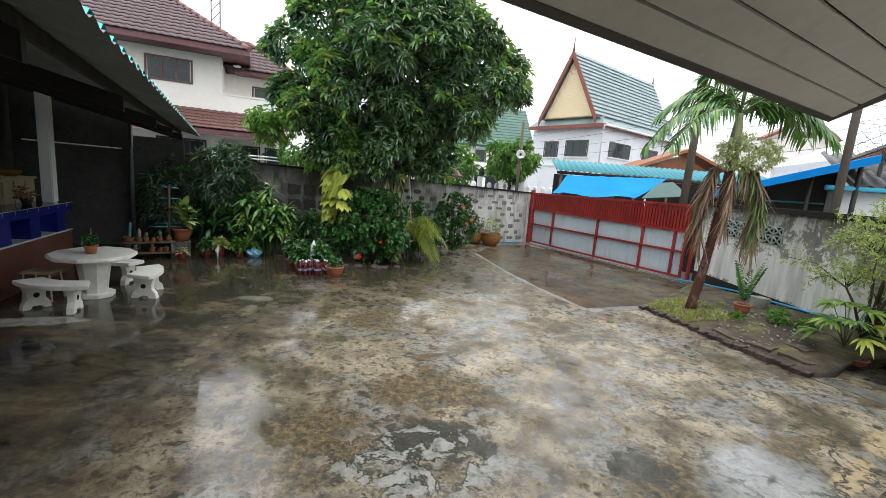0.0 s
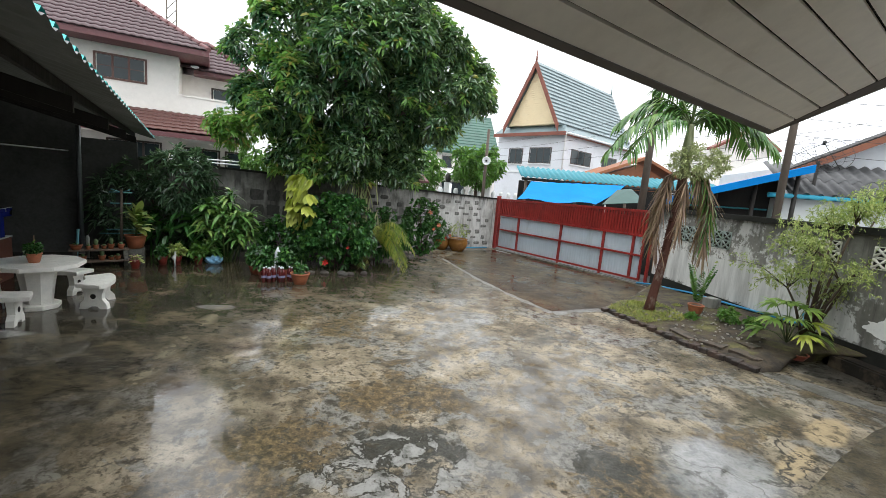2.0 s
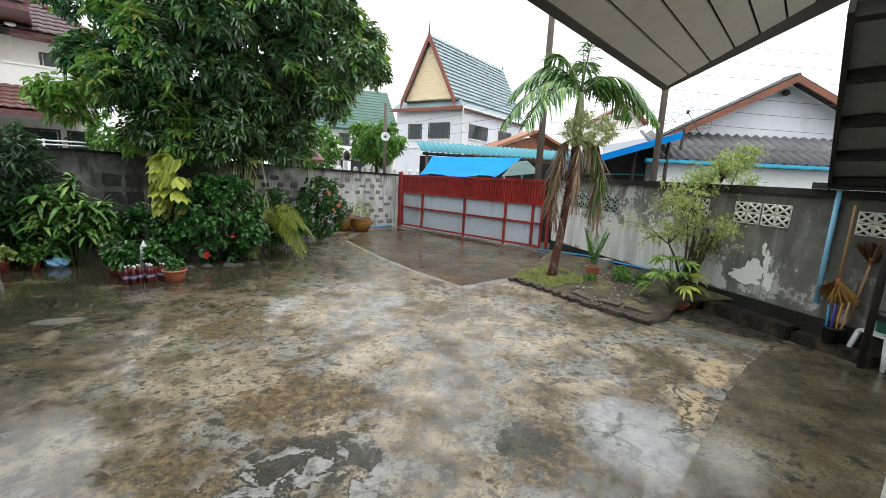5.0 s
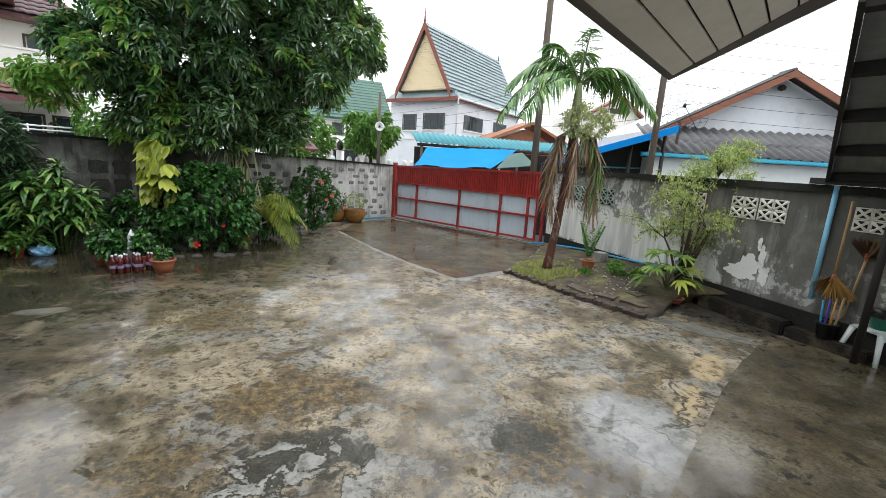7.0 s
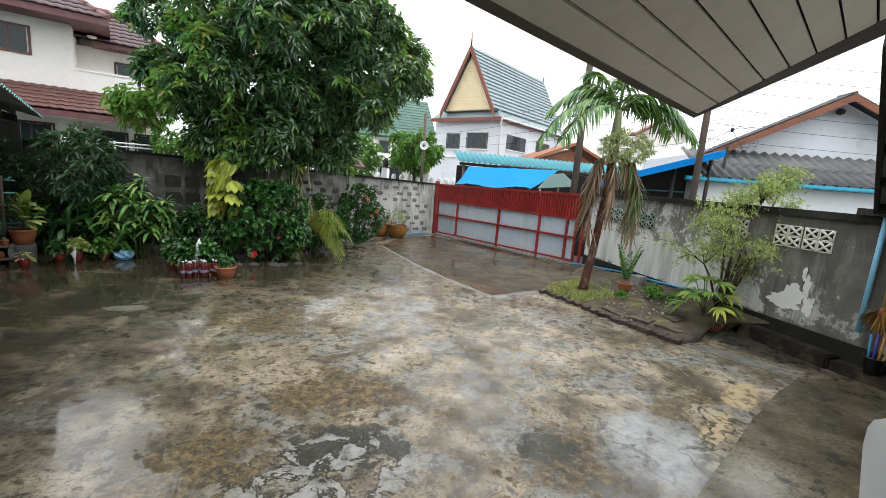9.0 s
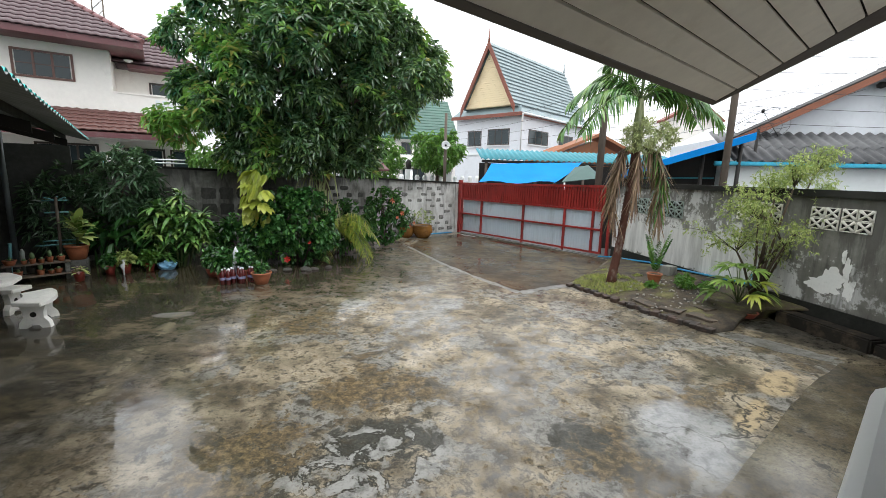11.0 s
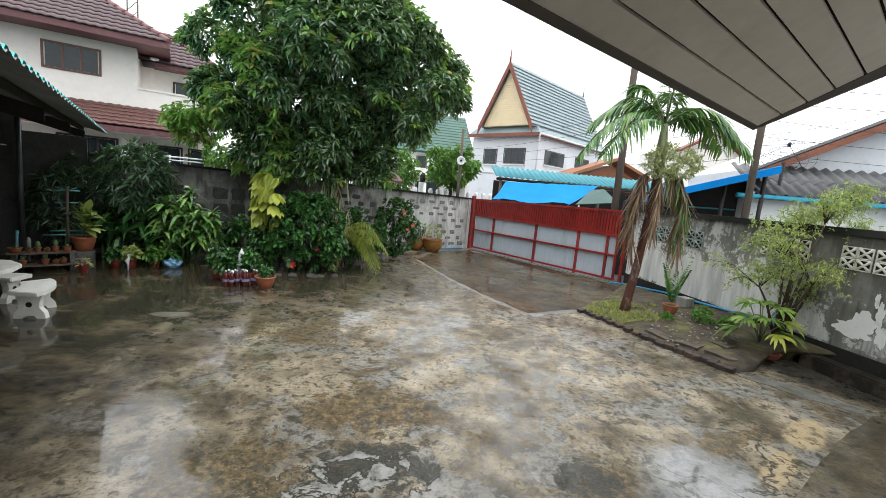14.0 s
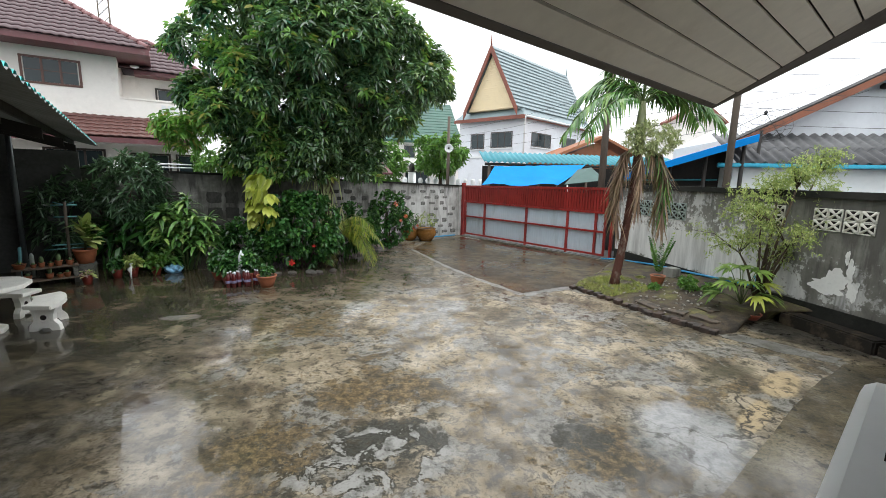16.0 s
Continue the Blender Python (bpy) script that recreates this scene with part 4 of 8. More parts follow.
PETAL2 = leafy("orange_petal", (0.60, 0.10, 0.05), (0.70, 0.22, 0.10), None, 0, 0.4, 0.2)
BARK = plain("dark_bark", (0.075, 0.055, 0.04), 0.85, 0, 0.45, 6, 0.8, (1, 1, 0.3))
PALM_BARK = plain("palm_bark", (0.085, 0.036, 0.026), 0.8, 0, 0.45, 7, 0.8, (1, 1, 0.5), dirt=(0.24, 0.20, 0.17), dirt_at=(0.55, 0.66))
STEM = plain("green_stem", (0.10, 0.14, 0.05), 0.5, 0, 0.25)

# ---- mango tree ----
tree = thing("mango_tree", "large dense mango tree with glossy dark green leaves", "tree", at=(0, 0, 0))
TC, TR = np.array((-2.32, 8.95, 4.22)), np.array((2.88, 2.4, 2.55))
bm = B()
tube(bm, [(-2.35, 8.95, -0.02), (-2.38, 8.97, 0.5), (-2.3, 8.98, 1.3), (-2.25, 8.95, 2.1), (-2.2, 8.9, 3.2)], [0.24, 0.17, 0.155, 0.15, 0.12], 12)
part("trunk", bm, BARK, tree)
# boughs: lobes of foliage over the crown, each set with rosettes on its outer and upper side
C, d = [], []
boughs = []
for k in range(100):
    z = 1 - 2 * (k + 0.5) / 100
    a = k * 2.39996 + rng.normal(0, 0.15)
    out = Vector((math.cos(a) * math.sqrt(1 - z * z), math.sin(a) * math.sqrt(1 - z * z), z))
    reach = 0.82 + 0.16 * noise.noise(out * 1.7 + Vector((3.1, 0.2, 1.7))) + rng.uniform(-0.16, 0.13)
    reach *= 1 - 0.26 * max(0.0, z - 0.10)
    boughs.append((TC + np.array(out) * TR * reach, np.array(out), rng.uniform(0.30, 0.62)))
for at in ((-3.55, 8.4, 2.30), (-3.0, 8.2, 2.15), (-2.5, 8.2, 2.0), (-4.1, 8.6, 2.75), (-4.5, 8.7, 3.1), (-4.75, 8.6, 3.5), (-1.9, 8.5, 2.2), (-3.95, 8.7, 2.3), (-3.5, 8.7, 1.95)):
    boughs.append((np.array(at), unit(np.array(at) - TC), 0.48))
for mid_l, out, r_l in boughs:
    if mid_l[2] < 1.95 + 0.68 * max(0, mid_l[0] + 1.8):
        continue
    if mid_l[0] < -4.3 - 0.9 * max(0.0, 5.2 - mid_l[2]) + 0.3 or noise.noise(Vector(mid_l) * 0.9 + Vector((0.4, 2.0, 5.0))) < -0.40:
        continue
    m = int(112 * r_l / 0.6)
    dd = unit(rng.normal(size=(m, 3)) + 0.75 * out + (0, 0, 0.30))
    C.append(mid_l + dd * r_l * rng.uniform(0.55, 1.05, (m, 1)) * (1, 1, 0.8))
    d.append(dd)
C, d = np.concatenate(C), np.concatenate(d)
inC, ind = ball(560, TC + (0, 0, -0.1), TR * 0.72, 0.3)
inC, ind = inC[inC[:, 2] > 2.1], ind[inC[:, 2] > 2.1]
keep = C[:, 2] > 1.75 + 0.25 * rng.random(len(C))
C, d = C[keep], d[keep]
sC, sd = ball(80, (-5.05, 8.25, 2.80), (0.55, 0.45, 0.42), 0.2)
arr = [rosettes(C, d, 10, 0.148, 0.050, 0.34), clumps(inC, ind, 16, 0.2, 0.07, 0.9, 0.3, 0.3)]
leaf_part("crown", arr, MANGO, tree)
top = C + d * 0.12
patch = np.array([noise.noise(Vector(c) * 1.3 + Vector((1.0, 7.0, 2.0))) for c in C])
pick = (rng.random(len(C)) < np.where(patch > 0.10, 0.36, 0.04) * np.where(C[:, 0] < -2.8, 1.6, 0.5))
leaf_part("young_growth", [rosettes(sC, sd, 10, 0.16, 0.056, 0.4), rosettes(top[pick], d[pick] + (0, 0, 0.4), 10, 0.15, 0.055, 0.35)], leafy("young_mango_leaf", (0.09, 0.22, 0.035), (0.22, 0.42, 0.08), (0.40, 0.36, 0.09), 0.16, 0.3, 0.32), tree, "pale yellow-green young mango leaves")
fork = Vector((-2.22, 8.92, 2.4))
bm = B()
for k in range(9):
    a = k * 2.399
    end = Vector(TC) + Vector((math.cos(a) * 1.7, math.sin(a) * 1.6, -0.6 + 1.9 * ((k * 0.37) % 1)))
    mid = fork.lerp(end, 0.5) + Vector((0, 0, 0.35))
    tube(bm, [fork + Vector((0, 0, 0.1 * k - 0.4)), mid, end], [0.085, 0.055, 0.025], 7)
    for j in range(7):
        tgt = Vector(C[int(rng.integers(len(C)))])
        if (tgt - end).length < 1.9:
            tube(bm, [mid.lerp(end, 0.5 + 0.07 * j), mid.lerp(tgt, 0.6) + Vector((0, 0, 0.1)), tgt], [0.028, 0.018, 0.008], 5)
part("limb", bm, BARK, tree)


# ---- shrubs and foliage along the back wall ----
def shrub(name, label, category, base, centre, radius, count, per, L, W, material, stems=5, stem_r=0.014, droop=0.3, sag=0.2, inner=0.45, spread=0.8):
    ob = thing(name, label, category)
    C, d = ball(count, centre, radius, inner)
    lob = np.array([noise.noise(Vector(c) * 2.3) for c in C])
    C = C[lob > -0.28]
    d = d[lob > -0.28]
    leaf_part("foliage", [clumps(C, d, per, L, W, spread, droop, sag)], material, ob)
    bm = B()
    for k in range(stems):
        e = Vector(C[int(rng.integers(len(C)))])
        b = Vector(base) + Vector((rng.normal(0, 0.05), rng.normal(0, 0.05), 0))
        tube(bm, [b, b.lerp(e, 0.5) + Vector((0, 0, 0.08)), e], [stem_r, stem_r * 0.75, stem_r * 0.4], 5)
    part("stem", bm, BARK, ob)
    return ob, C


def bloom(bm_arr, at, r, n=5):
    a = rng.uniform(0, 6.28) + np.arange(n) * 6.283 / n
    D = unit(np.stack([np.cos(a), np.sin(a) * 0.4 - 0.5, np.sin(a)], 1))
    return leaf_arrays(np.tile(np.array(at, float), (n, 1)), D, np.full(n, r), np.full(n, r * 0.9), 0.1)


shrub("oleander", "tall dark shrub with narrow grey-green leaves", "shrub", (-6.3, 7.8, 0), (-5.78, 7.74, 1.55), (0.70, 0.45, 0.72), 150, 15, 0.20, 0.040, OLEANDER, 9, 0.02, 0.35, -0.1, 0.45)
shrub("philodendron", "dark broad-leaved plant in the shade of the shrub", "plant", (-5.75, 7.75, 0), (-5.70, 7.70, 0.55), (0.75, 0.35, 0.55), 70, 4, 0.36, 0.11, HIBISCUS, 8, 0.012, 0.6, 0.1, 0.3)
shrub("oleander", "dim narrow-leaved shrub at the end of the wall", "shrub", (-6.9, 7.6, 0), (-6.85, 7.6, 1.0), (0.55, 0.45, 0.85), 120, 12, 0.20, 0.042, OLEANDER, 6, 0.02, 0.35, -0.1, 0.3)
ob, C = shrub("hibiscus_bush", "leafy green hibiscus bush with red flowers", "shrub", (-2.55, 8.0, 0), (-2.62, 7.92, 0.78), (0.95, 0.62, 0.82), 620, 12, 0.105, 0.072, HIBISCUS, 10, 0.015, 0.2, 0.15, 0.5)
for at, r in (((-3.28, 7.66, 0.98), 0.07), ((-2.62, 7.32, 0.22), 0.075), ((-2.2, 7.35, 0.55), 0.04)):
    leaf_part("flower", [bloom(None, at, r, 6)], PETAL, ob, "red hibiscus flower")
ob, C = shrub("hibiscus_bush", "hibiscus bush with coral flowers by the wall", "shrub", (-0.95, 10.4, 0), (-0.95, 10.4, 0.80), (0.60, 0.5, 0.75), 230, 12, 0.10, 0.06, HIBISCUS, 9, 0.013, 0.2, 0.15, 0.4)
for at, r in (((-0.75, 9.95, 1.22), 0.085), ((-0.5, 10.0, 0.9), 0.07), ((-0.62, 9.92, 0.8), 0.05), ((-0.2, 10.4, 0.62), 0.05)):
    leaf_part("flower", [bloom(None, at, r, 6)], PETAL2, ob, "coral hibiscus flower")
shrub("shade_plant", "dark leafy plant in the shade under the tree", "plant", (-2.0, 9.2, 0), (-2.0, 9.2, 0.7), (0.9, 0.5, 0.6), 160, 12, 0.14, 0.06, HIBISCUS, 6)
shrub("shade_plant", "dark leafy plant against the block wall", "plant", (-3.6, 8.3, 0), (-3.75, 8.1, 0.48), (0.65, 0.3, 0.50), 190, 12, 0.13, 0.06, HIBISCUS, 6)
shrub("shade_plant", "low mixed foliage against the block wall", "plant", (-5.5, 7.9, 0), (-5.3, 7.85, 0.62), (0.8, 0.25, 0.66), 210, 11, 0.17, 0.06, OLEANDER, 6)

# corn plant with arching strap leaves
drac = thing("corn_plant", "large corn plant with arching glossy strap leaves", "plant")
arr, bm = [], B()
for k in range(9):
    a = k * 2.399
    far = 0.05 + 0.27 * math.sqrt(k / 9)
    b = np.array((-4.76 + 0.5 * far * math.cos(a), 7.62 + 0.4 * far * math.sin(a), 0.0))
    top = b + (far * math.cos(a), far * math.sin(a) * 0.7, 1.40 - 4.0 * far * far - 0.12 * (k % 4))
    tube(bm, [tuple(b), tuple((b + top) / 2), tuple(top)], [0.022, 0.018, 0.014], 6)
    m = 105
    a = rng.uniform(0, 6.283, m)
    el = rng.uniform(0.05, 1.35, m)
    D = np.stack([np.cos(a) * np.cos(el), np.sin(a) * np.cos(el), np.sin(el)], 1)
    arr.append(strap_arrays(np.tile(top, (m, 1)) - np.outer(rng.uniform(0, 0.55, m), (0, 0, 1)) + rng.normal(0, 0.015, (m, 3)), D, rng.uniform(0.28, 0.42, m), rng.uniform(0.060, 0.085, m), rng.uniform(0.35, 0.95, m), 6))
leaf_part("foliage", arr, DRACAENA, drac)
part("stem", bm, STEM, drac)

# pothos climbing the trunk: big lobed yellow-green leaves
poth = thing("pothos_vine", "yellow-green pothos vine with large torn leaves", "vine")
m = 27
P = np.array((-3.24, 7.60, 0)) + np.stack([rng.uniform(-0.20, 0.24, m), rng.uniform(-0.15, 0.25, m), rng.uniform(0.98, 1.92, m)], 1)
az, el = rng.normal(-2.2, 1.3, m), rng.normal(-0.75, 0.45, m)
L = rng.uniform(0.18, 0.32, m)
lobes = []
for turn, size, wide in ((0.0, 1.0, 0.66), (0.55, 0.92, 0.60), (-0.55, 0.92, 0.60), (1.15, 0.75, 0.55), (-1.15, 0.75, 0.55)):
    D = np.stack([np.cos(az + turn) * np.cos(el), np.sin(az + turn) * np.cos(el), np.sin(el)], 1)
    lobes.append(strap_arrays(P, D, L * size, L * wide, np.full(m, 0.45), 5))
leaf_part("foliage", lobes, LIME, poth)
P = np.array((-2.35, 8.6, 0)) + np.stack([rng.normal(0.05, 0.2, 90), rng.uniform(-0.25, 0.1, 90), rng.uniform(0.9, 2.2, 90)], 1)
leaf_part("hanging_root_curtain", [strap_arrays(P, unit(rng.normal(0, 0.3, (90, 3)) + (0, -0.3, -0.6)), rng.uniform(0.2, 0.5, 90), np.full(90, 0.03), np.full(90, 0.5), 3)], FERN, poth, "hanging dusty stems and roots")


def frond(base, direction, length, lift, droop, leaflets, leaf_len, leaf_w, vee=0.5, rows=None):
    """One feather palm frond: points along its rib and its leaflets."""
    base, direction = np.array(base, float), unit(np.array(direction, float))
    s = np.linspace(0, 1, 9)
    rib = base + direction * (length * s)[:, None] + np.array((0, 0, 1.0)) * (lift * length * s - droop * length * s * s)[:, None]
    t = np.repeat(np.linspace(0.12, 0.99, leaflets), 2)
    P = np.stack([np.interp(t, s, rib[:, k]) for k in range(3)], 1)
    tang = unit(np.stack([np.interp(t, s, np.gradient(rib[:, k])) for k in range(3)], 1))
    side = unit(np.cross(tang, (0, 0, 1.0))) * np.where(np.arange(len(t)) % 2, 1, -1)[:, None]
    D = unit(side + tang * 0.75 + np.array((0, 0, 1.0)) * vee + rng.normal(0, 0.08, (len(t), 3)))
    L = leaf_len * (np.sin(np.pi * (0.15 + 0.8 * t)) * 0.75 + 0.25) * rng.uniform(0.85, 1.1, len(t))
    return rib, (P, D, L, np.full(len(t), leaf_w))


# arching yellow-green areca under the tree
areca = thing("areca_palm", "areca palm with arching yellowing fronds", "palm")
for k in range(17):
    a = -0.35 + rng.normal(0, 0.9)
    rib, (P, D, L, W) = frond((-2.05 + rng.normal(0, 0.10), 8.75 + rng.normal(0, 0.08), 0.35), (math.cos(a), math.sin(a), 0), rng.uniform(0.75, 1.15), rng.uniform(1.3, 2.2), rng.uniform(1.25, 1.9), 36, 0.30, 0.018, 0.1)
    fr = part("frond", tube(B(), [tuple(p) for p in rib], 0.006, 5), STEM, areca)
    leaf_part("leaflet_fringe", [strap_arrays(P, D, L, W, rng.uniform(0.3, 0.7, len(P)), 3)], GOLD, fr)

# ---- palm beside the gate ----
palm = thing("palm_tree", "leaning palm with drooping green fronds and dead skirt", "palm")
bm = B()
pts = [(3.27, 6.20, -0.02), (3.29, 6.195, 0.3), (3.36, 6.17, 0.9), (3.41, 6.15, 1.7), (3.44, 6.12, 2.4)]
tube(bm, pts, [0.105, 0.075, 0.065, 0.06, 0.065], 12)
trunk = part("trunk", bm, PALM_BARK, palm)
for k in range(15):
    z = 0.15 + k * 0.15
    j = min(int(z / 0.6), 3)
    x = 3.30 + 0.06 * z
    y = 6.205 - 0.035 * z
    bm = B()
    lathe(bm, [(0.066, 0), (0.0695, 0.008), (0.066, 0.016)], 12, Matrix.Translation((x, y, z)))
    part("ring", bm, PALM_BARK, trunk)
part("crownshaft", tube(B(), [(3.44, 6.12, 2.35), (3.44, 6.12, 2.8), (3.435, 6.12, 3.2)], [0.075, 0.085, 0.045], 12), plain("crownshaft", (0.22, 0.24, 0.12), 0.5), palm, "pale green-grey crownshaft")
FRONDS = ((180, 1.28, 0.85, 1.28), (163, 1.12, 1.25, 1.28), (200, 1.15, 0.55, 1.05), (148, 0.9, 1.75, 1.5), (8, 1.12, 0.95, 1.2), (-20, 1.22, 0.70, 1.0), (32, 1.1, 1.3, 1.2),
          (100, 1.0, 1.5, 1.4), (252, 0.5, 2.6, 1.2), (60, 0.8, 2.2, 1.5), (128, 0.7, 2.6, 1.7), (334, 1.0, 1.25, 1.4))
for az, length, lift, droop in FRONDS:
    a = radians(az)
    rib, (P, D, L, W) = frond((3.435, 6.12, 3.16), (math.cos(a), math.sin(a), 0.0), length, lift, droop, 38, 0.38, 0.034, 0.02)
    fr = part("frond", tube(B(), [tuple(p) for p in rib], [0.019 - 0.0018 * j for j in range(len(rib))], 5), STEM, palm)
    leaf_part("leaflet_fringe", [strap_arrays(P, D, L, W, rng.uniform(0.35, 1.1, len(P)), 5)], PALM, fr)
part("spear", tube(B(), [(3.435, 6.12, 3.15), (3.42, 6.11, 3.55), (3.38, 6.10, 3.95)], [0.016, 0.010, 0.003], 5), STEM, palm, "young folded frond")
# dead brown fronds hanging from the crown
for k, (a, ln) in enumerate(((3.4, 1.25), (3.0, 1.1), (0.2, 1.2), (5.9, 1.3), (-0.3, 1.0), (4.4, 0.9), (2.7, 0.95), (0.0, 0.8))):
    x, y = 3.44 + 0.10 * math.cos(a), 6.12 + 0.10 * math.sin(a)
    off = 0.30 + 0.08 * math.cos(a)
    q = np.array([(x, y, 2.45), (x + 0.7 * off * math.cos(a), y + 0.7 * off * math.sin(a), 2.35), (x + off * math.cos(a), y + off * math.sin(a), 2.0), (x + 0.9 * off * math.cos(a), y + 0.9 * off * math.sin(a), 2.45 - ln)])
    fr = part("dead_frond", tube(B(), [tuple(p) for p in q], [0.016, 0.012, 0.008, 0.004], 5), DEAD, palm, "dry brown hanging frond")
    t = rng.uniform(0.3, 3.0, 90)
    P = np.stack([np.interp(t, range(4), q[:, j]) for j in range(3)], 1)
    D = unit(rng.normal(0, 0.18, (90, 3)) + (0.06 * math.cos(a), 0.06 * math.sin(a), -0.9))
    leaf_part("leaflet_fringe", [strap_arrays(P, D, rng.uniform(0.25, 0.55, 90), np.full(90, 0.022), np.full(90, 0.1), 3)], DEAD if k != 4 else PALM, fr)
C, d = ball(420, (3.52, 5.92, 2.60), (0.46, 0.34, 0.27), 0.2)
C, d = C[::2], d[::2]
leaf_part("epiphyte", [clumps(C, d, 9, 0.07, 0.020, 1.3, 0.1, 0.0)], FERN, palm, "dusty small-leaved plant growing on the trunk")

# ---- thin shrub, fan palm and pots in the bed ----
ob = thing("garden_shrub", "thin airy shrub with small yellow-green leaves", "shrub")
foot = Vector((4.80, 4.86, 0.25))
leaves_at, leaves_to, bm = [], [], B()
for k in range(9):
    a = k * 2.399
    lean = 0.16 + 0.12 * (k % 3)
    knee = foot + Vector((lean * math.cos(a) + 0.055 * k - 0.10, 0.8 * lean * math.sin(a), 0.50 + 0.16 * k))
    tube(bm, [foot + Vector((0.03 * math.cos(a), 0.03 * math.sin(a), 0)), foot.lerp(knee, 0.6) + Vector((0, 0, 0.05)), knee], [0.022, 0.017, 0.012], 6)
    for j in range(6):
        b = a + rng.normal(0, 1.1)
        ln = rng.uniform(0.45, 0.90) * (0.50 if k > 4 else 0.95)
        up = rng.uniform(0.15, 0.9) if k < 5 else rng.uniform(0.5, 1.6)
        flat = ln / math.hypot(1, up)
        end = knee + Vector((flat * math.cos(b), 0.7 * flat * math.sin(b), flat * up))
        bow = knee.lerp(end, 0.55) + Vector((0, 0, 0.10))
        tube(bm, [knee, bow, end], [0.009, 0.006, 0.003], 5)
        for q in np.linspace(0.3, 1.05, 15):
            c = knee.lerp(bow, q / 0.55) if q < 0.55 else bow.lerp(end, (q - 0.55) / 0.45)
            for _ in range(3):
                leaves_at.append(np.array(c) + rng.normal(0, 0.075, 3))
                leaves_to.append(np.array((math.cos(b), math.sin(b), -0.1)))
part("stem", bm, BARK, ob)
leaf_part("foliage", [clumps(np.array(leaves_at), np.array(leaves_to), 5, 0.046, 0.013, 1.0, 0.3, 0.1)], FINE, ob)
fan = thing("fan_palm", "young fan palm with bright green leaves", "palm")
for k in range(13):
    a = k * 2.399
    st = Vector((4.36, 4.62, 0.24))
    hub = st + Vector((math.cos(a) * (0.31 - 0.013 * k), math.sin(a) * (0.25 - 0.012 * k), 0.14 + 0.034 * k + 0.05 * math.sin(5 * k)))
    fr = part("leaf_stalk", tube(B(), [st, st.lerp(hub, 0.5) + Vector((0, 0, 0.04)), hub], 0.006, 5), STEM, fan)
    b = a + np.linspace(-1.25, 1.25, 13)
    D = unit(np.stack([np.cos(b), np.sin(b), np.full(13, 0.15 + 0.05 * k)], 1))
    leaf_part("leaf", [strap_arrays(np.tile(np.array(hub), (13, 1)), D, rng.uniform(0.22, 0.30, 13), np.full(13, 0.045), rng.uniform(0.3, 0.9, 13), 4)], LIME if k in (2, 5) else FAN, fr)


# ---- houses beyond the walls ----
ROOF_P = plain("purple_brown_tile", (0.105, 0.062, 0.068), 0.4, 0, 0.3, 3, 0.2, dirt=(0.15, 0.09, 0.085))
ROOF_R = plain("red_brown_tile", (0.14, 0.06, 0.05), 0.4, 0, 0.3, 3, 0.2, dirt=(0.19, 0.10, 0.085))
RIDGE = plain("pink_ridge_tile", (0.22, 0.10, 0.10), 0.5, 0, 0.25, 5, 0.2)
FASCIA_P = plain("maroon_fascia", (0.15, 0.055, 0.06), 0.5, 0, 0.2, 4, 0.1, dirt=(0.25, 0.2, 0.18), dirt_at=(0.6, 0.8))
ROOF_G = plain("grey_green_tile", (0.20, 0.26, 0.275), 0.45, 0, 0.15, 2, 0.1, dirt=(0.29, 0.35, 0.365))
ROOF_GREEN = plain("green_tile", (0.035, 0.105, 0.078), 0.55, 0, 0.2, 2, 0.1, dirt=(0.06, 0.15, 0.115))
BRICK_RED = plain("brick_red_trim", (0.22, 0.07, 0.045), 0.55, 0, 0.2, 3, 0.1)
YELLOW_BOARD = plain("pale_yellow_boards", (0.82, 0.68, 0.44), 0.6, 0, 0.05, 3, 0.1)
FRAME_DARK = plain("dark_window_frame", (0.05, 0.035, 0.028), 0.45, 0, 0.2)
FRAME_BROWN = plain("brown_window_frame", (0.12, 0.05, 0.035), 0.45, 0, 0.2)
PALE_BLUE = plain("pale_grey_blue_render", (0.74, 0.76, 0.80), 0.6, 0, 0.06, 1.5, 0.1, dirt=(0.5, 0.5, 0.52))
BLUE = plain("bright_blue_sheet", (0.001, 0.21, 0.60), 0.75, 0, 0.12, 3, 0.05)
BLUE.node_tree.nodes["Principled BSDF"].inputs["Specular IOR Level"].default_value = 0.15
TEAL = plain("teal_roof_sheet", (0.02, 0.21, 0.26), 0.5, 0, 0.2, 3, 0.1, dirt=(0.07, 0.30, 0.35))
ASBESTOS = plain("dark_fibre_cement_sheet", (0.055, 0.056, 0.06), 0.42, 0, 0.45, 2.5, 0.3, dirt=(0.025, 0.025, 0.027))
OLD_SHEET = plain("weathered_fibre_cement_sheet", (0.15, 0.15, 0.153), 0.6, 0, 0.4, 2.0, 0.3, dirt=(0.06, 0.06, 0.06))
ORANGE = plain("orange_trim", (0.30, 0.105, 0.04), 0.5, 0, 0.2)
POLE = plain("grey_concrete_pole", (0.12, 0.096, 0.078), 0.8, 0, 0.25, 5, 0.3, (1, 1, 0.3), dirt=(0.12, 0.10, 0.09))
GLASS_M, gt, gpn = shader("window_glass")
gpn.inputs["Base Color"].default_value = (0.03, 0.045, 0.05, 1)
gpn.inputs["Roughness"].default_value = 0.06
gpn.inputs["Specular IOR Level"].default_value = 0.4


